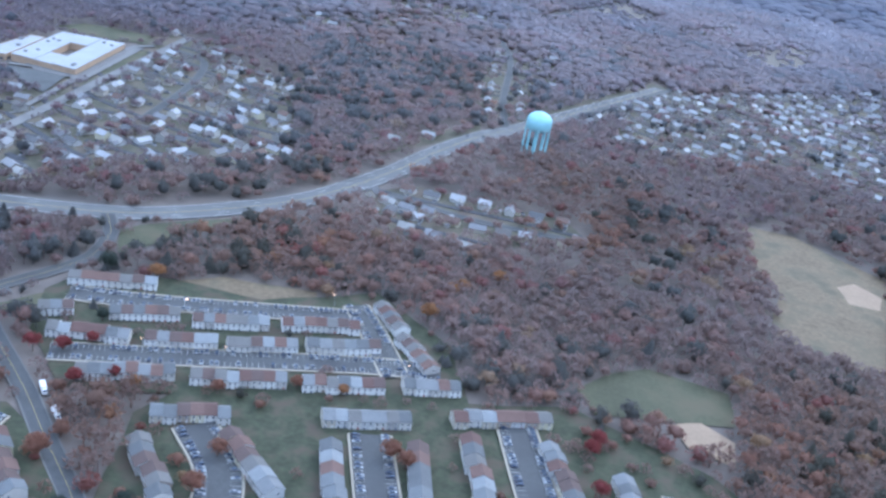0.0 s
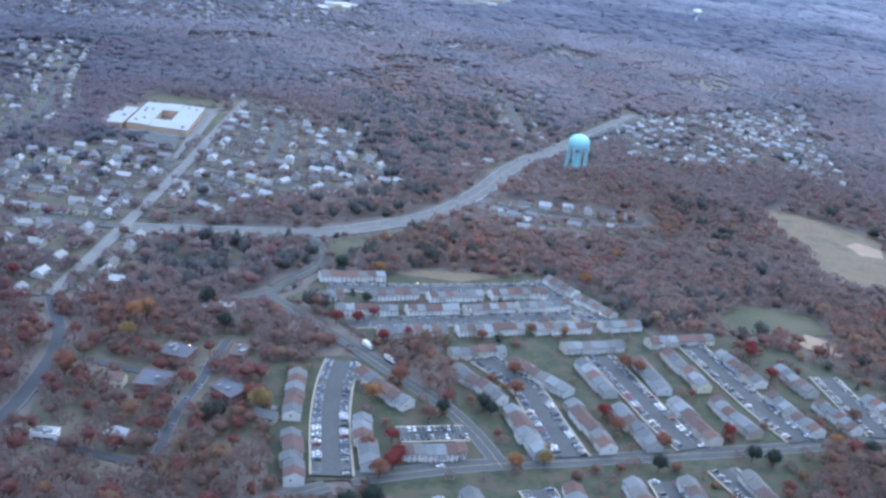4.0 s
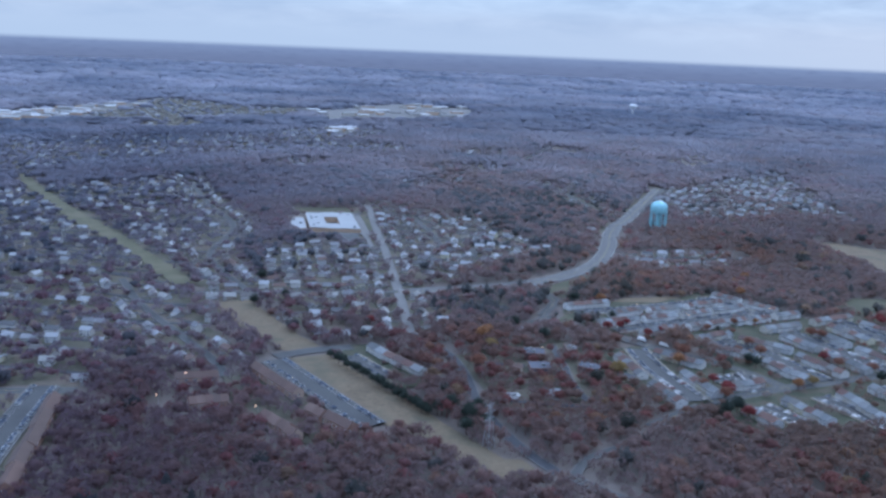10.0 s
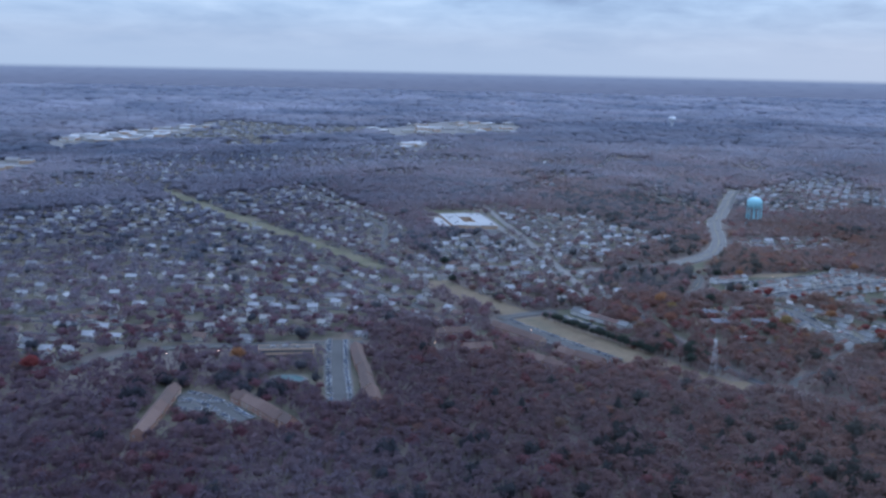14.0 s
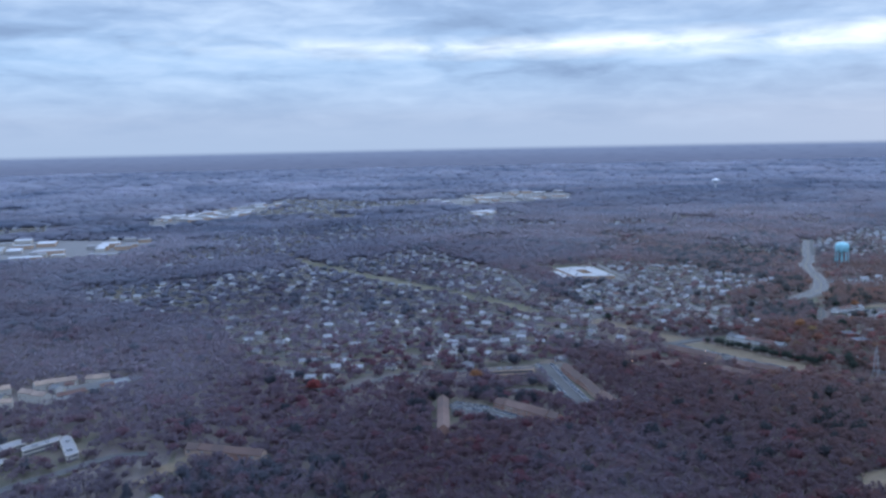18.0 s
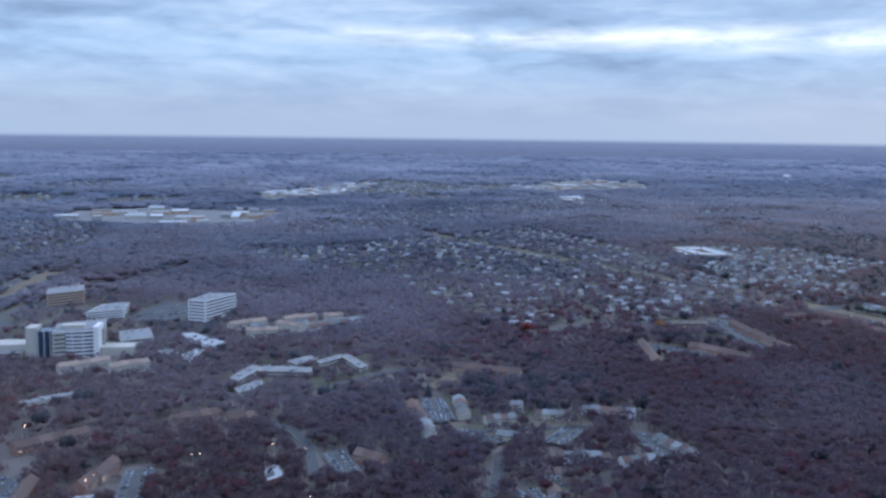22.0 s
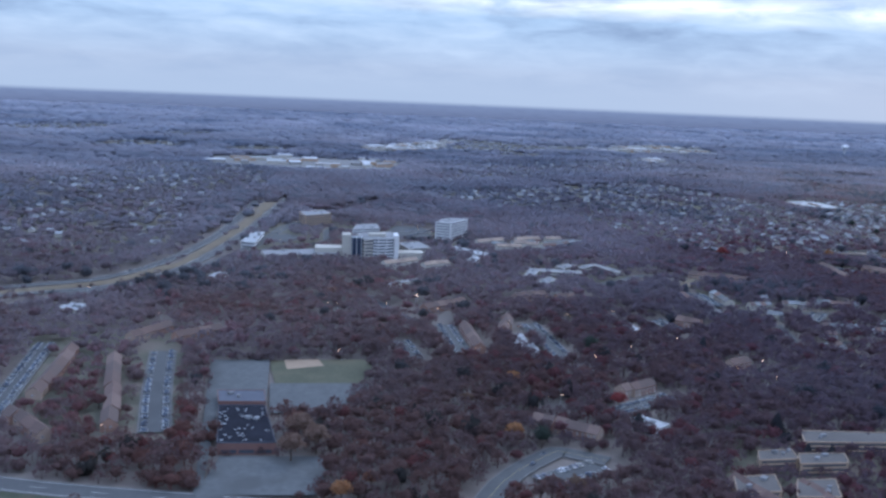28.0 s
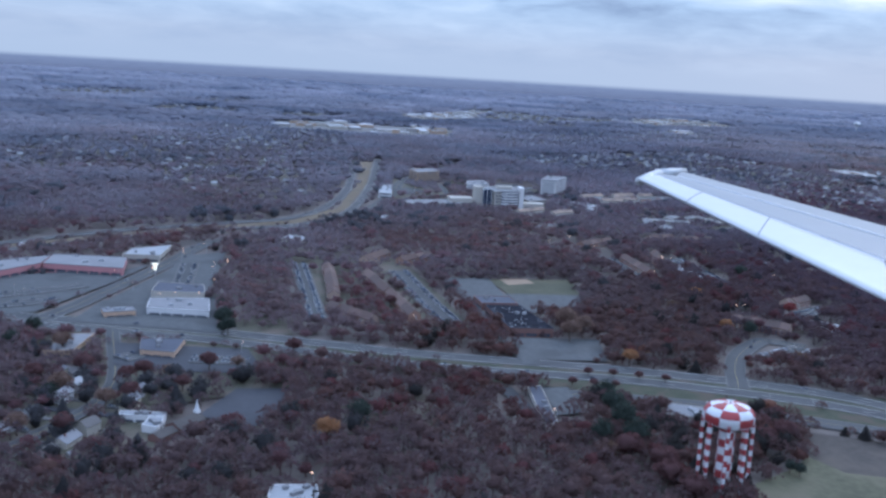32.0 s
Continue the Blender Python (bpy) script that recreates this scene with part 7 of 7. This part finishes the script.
def aircraft_wing():
    """The outer wing of the aircraft, shaped and set to fit the camera's view at the end of the flight: slat, upper
    skin, aileron, tip fairing.
    """
    root = new("aircraft_wing")
    tagged(root, "white and grey swept aircraft wing seen from above", "aircraft wing")
    root.matrix_basis = Matrix.Scale(1 / MODEL, 4) @ pose(-974.45, -659.77, 109.96, 0, 0, -95.89)
    edge = {"nose": ((0.0, 0.0), (6.95, 0.0)), "slat": ((-0.62, 0.33), (5.53, 0.62)), "hinge": ((-0.52, 0.58), (4.35, 1.21)), "tail": ((-1.23, 0.86), (3.67, 1.58))}

    def sheet(a, b, z0, z1, rise, n=16, rows=6):
        """A panel between two edges of the wing, closed below; rise(s) is its curve from front to back."""
        (p0, p1), (q0, q1) = edge[a], edge[b]
        v, f, w = [], [], rows + 1
        for i in range(n + 1):
            t = i / n
            for j in range(w):
                k = j / rows
                x = (p0[0] * (1 - t) + p1[0] * t) * (1 - k) + (q0[0] * (1 - t) + q1[0] * t) * k
                y = (p0[1] * (1 - t) + p1[1] * t) * (1 - k) + (q0[1] * (1 - t) + q1[1] * t) * k
                top = z0 + (z1 - z0) * rise(k)
                v += [(x, y, top), (x, y, min(top, -0.02) - 0.05 * min(1, k * 4 if a == "nose" else 1))]
        for i in range(n):
            for j in range(rows):
                k = (i * w + j) * 2
                f += [(k, k + 2 * w, k + 2 * w + 2, k + 2), (k + 1, k + 3, k + 2 * w + 3, k + 2 * w + 1)]
            k = i * w * 2
            f.append((k, k + 1, k + 2 * w + 1, k + 2 * w))
            k = (i * w + rows) * 2
            f.append((k, k + 2 * w, k + 2 * w + 1, k + 1))
        return Geo().add(v, f)

    part("slat", sheet("nose", "slat", 0.0, 0.012, lambda k: math.sin(k * math.pi)), "wing_white", root, "bright white leading slat", smooth=True)
    part("skin", sheet("slat", "hinge", -0.004, 0.004, lambda k: math.sin(k * math.pi)), "wing_grey", root, "grey metal upper skin", smooth=True)
    part("aileron", sheet("hinge", "tail", -0.002, -0.012, lambda k: k * k), "wing_grey", root, "grey trailing control surface", smooth=True)
    (h0, h1), (s0, s1) = edge["hinge"], edge["slat"]
    part("hinge_strip", Geo().tube((*h0, -0.004), (*h1, -0.004), 0.012, 0.012, 6), "wing_white", root, "bright white hinge line")
    part("slat_edge", Geo().tube((*s0, -0.003), (*s1, -0.003), 0.008, 0.008, 6), "wing_white", root)
    part("tip_fairing", Geo().tube((-0.02, 0.02, -0.04), (-0.62, 0.40, -0.01), 0.05, 0.07, 10).tube((-0.62, 0.40, -0.01), (-1.30, 0.90, -0.01), 0.07, 0.04, 10), "wing_white", root, smooth=True)
    for t in (0.28, 0.55, 0.85):
        xa, xb, yb = 6.95 * t, -0.62 + 6.15 * t, 0.33 + 0.29 * t
        joint = Geo()
        at = [(xa + (xb - xa) * k, yb * k, 0.012 * math.sin(k * math.pi) + 0.001) for k in (0.0, 0.2, 0.4, 0.6, 0.8, 1.0)]
        for a, b in zip(at, at[1:]):
            joint.tube(a, b, 0.004, 0.004, 4)
        part("panel_joint", joint, "roof_grey", root)
    part("wick", Geo().tube((-1.26, 0.88, 0.0), (-1.22, 0.86, 0.05), 0.015, 0.01, 4), "roof_dark", root)


aircraft_wing()


tree(-162, 242, "red", 5.5)
tree(-162, 268, "red", 4.5)
tree(-156, 335, "rust", 6)
tree(-175, 259, "rust", 4.5)
tree(-172, 311, "orange", 6)
tree(-169, 233, "rust", 5.5)
tree(-141, 291, "brown", 6)
tree(-108, 311, "pine", 5)
tree(-104, 305, "pine", 4.5)
tree(-86, 331, "rust", 5.5)
tree(-81, 256, "gold", 4.5)
tree(-83, 358, "rust", 5)
tree(-36, 312, "red", 5)
tree(-32, 297, "rust", 5)
tree(-6, 381, "rust", 5.5)
tree(-9, 282, "rust", 5)
tree(-18, 258, "pine", 5)
tree(37, 301, "red", 4.5)
tree(96, 382, "red", 5)
tree(98, 425, "red", 5)
tree(41, 275, "pine", 5)
tree(52, 272, "pine", 5)
tree(117, 286, "pine", 6)
tree(101, 297, "orange", 5)
tree(129, 331, "brown", 5)
tree(-182, 419, "red", 4.5)
tree(-171, 430, "red", 4)
tree(-165, 393, "red", 4.5)
tree(-149, 403, "red", 4)
tree(-137, 398, "orange", 4)
tree(-98, 408, "rust", 4)
tree(-37, 428, "orange", 3.5)
tree(-61, 426, "rust", 4)
tree(-98, 250, "orange", 5)
tree(-132, 302, "pine", 4.5)
tree(-283, 427, "pine", 6)
tree(-234, 290, "gold", 7)
tree(-196, 512, "pine", 6)
tree(-166, 513, "orange", 5.5)
tree(-176, 455, "pine", 4)
tree(-1, 527, "orange", 6)
tree(18, 576, "orange", 5)
tree(11, 567, "orange", 5)
tree(42, 596, "orange", 6)
tree(94, 416, "red", 5)
tree(-196, 415, "red", 5)
tree(-171, 194, "red", 5.5)
tree(-185, 201, "pine", 6)
tree(-173, 208, "pine", 6)
tree(2, 376, "rust", 5)
tree(-322, 391, "orange", 7)
tree(-344, 316, "rust", 7)
tree(-266, 388, "pine", 6)
tree(-416, 447, "red", 5)
tree(-80, 265, "gold", 4)
tree(-159, 252, "red", 4.5)
tree(-317, 398, "orange", 7)
tree(-321, 365, "gold", 6)
tree(-922, 239, "red", 8)
tree(-761, 247, "orange", 7)
tree(-1671, -689, "orange", 7)
tree(-1785, -602, "maroon", 6)
tree(-1741, -573, "maroon", 6)
tree(-1690, -539, "maroon", 6)
tree(-1606, -584, "maroon", 6)
tree(-1574, -589, "maroon", 5)
tree(-1812, -586, "maroon", 7)
tree(-1743, -471, "pine", 6)
tree(-1739, -496, "pine", 5)
tree(-1862, -503, "pine", 6)
tree(-1820, -629, "pine", 5)
tree(-1508, -656, "pine", 7)
tree(-1439, -727, "pine", 3.5)
tree(-1436, -731, "pine", 3.5)
tree(-1414, -651, "rust", 6)
tree(-1448, -534, "rust", 5)
tree(-1615, -403, "maroon", 5)
tree(-1464, -551, "orange", 6)
tree(-1357, -465, "orange", 6)
tree(-1272, -404, "red", 6)
tree(-1487, -466, "brown", 9)
tree(-1477, -481, "brown", 8)
tree(-1491, -495, "brown", 8)
tree(-1342, -475, "pine", 6)
tree(-1252, -264, "pine", 7)
tree(-1336, -354, "orange", 6)
tree(-1837, -599, "maroon", 6)
tree(-1817, -622, "brown", 7)
tree(-1777, -591, "maroon", 6)
tree(-1789, -641, "brown", 6)
tree(-1752, -612, "maroon", 5)
tree(-1724, -573, "brown", 5)
tree(-1708, -589, "maroon", 5)
tree(-1824, -679, "brown", 6)
tree(-1802, -679, "maroon", 6)
tree(-1778, -631, "maroon", 6)
tree(-1867, -537, "pine", 6)
tree(-1835, -540, "brown", 7)
tree(-1762, -591, "brown", 5)
tree(-1509, -654, "pine", 8)
tree(-1511, -678, "pine", 8.5)
tree(-1506, -629, "pine", 7)
tree(-1511, -699, "pine", 8)
tree(-1528, -694, "pine", 7)
tree(-1654, -667, "pine", 7)
tree(-1740, -464, "pine", 6)
tree(-1736, -493, "pine", 6)
tree(-1745, -432, "pine", 5)
tree(-1454, -691, "pine", 6)
tree(-1452, -702, "pine", 6)
for x, y, r in ((-1433, -680, 7), (-1440, -700, 7), (-1416, -664, 6), (-1424, -690, 7), (-1446, -684, 7), (-1512, -748, 8), (-1508, -732, 8), (-1520, -715, 8), (-1506, -766, 8)):
    tree(x, y, "maroon", r)
for x, y in ((-1500, -574), (-1484, -577), (-1468, -581), (-1452, -587), (-1516, -594), (-1503, -597), (-1490, -600)):
    tree(x, y, "maroon", 3.2)
tree(-460, 356, "pine", 3.6)
tree(-455, 341, "pine", 4.65)
tree(-451, 337, "pine", 4.3)
tree(-449, 327, "pine", 3.95)
tree(-445, 324, "pine", 3.6)
tree(-443, 315, "pine", 4.65)
tree(-439, 306, "pine", 4.3)
tree(-436, 303, "pine", 3.95)
tree(-433, 294, "pine", 3.6)
tree(-430, 286, "pine", 4.65)
tree(-428, 282, "pine", 4.3)
tree(-425, 274, "pine", 3.95)
tree(-421, 271, "pine", 3.6)
tree(-419, 258, "pine", 4.65)
tree(-416, 256, "pine", 4.3)
tree(-415, 252, "pine", 3.95)
tree(-411, 245, "pine", 3.6)
tree(-408, 238, "pine", 4.65)
tree(-406, 230, "pine", 4.3)
tree(-403, 228, "pine", 3.95)
tree(-402, 225, "pine", 3.6)
tree(-395, 226, "pine", 5)
tree(-385, 227, "pine", 6.5)
tree(-377, 206, "pine", 7)
tree(-367, 220, "pine", 6)
tree(-368, 191, "pine", 6)
tree(-382, 190, "pine", 5.5)
tree(-512, 617, "pine", 6)
tree(-521, 522, "pine", 5)
tree(-490, 546, "pine", 4.5)

# the whole model, brought to its scale
for ob in list(scene.collection.objects):
    if ob.parent is None and ob.type in {"MESH", "EMPTY"}:
        ob.matrix_basis = Matrix.Scale(MODEL, 4) @ ob.matrix_basis
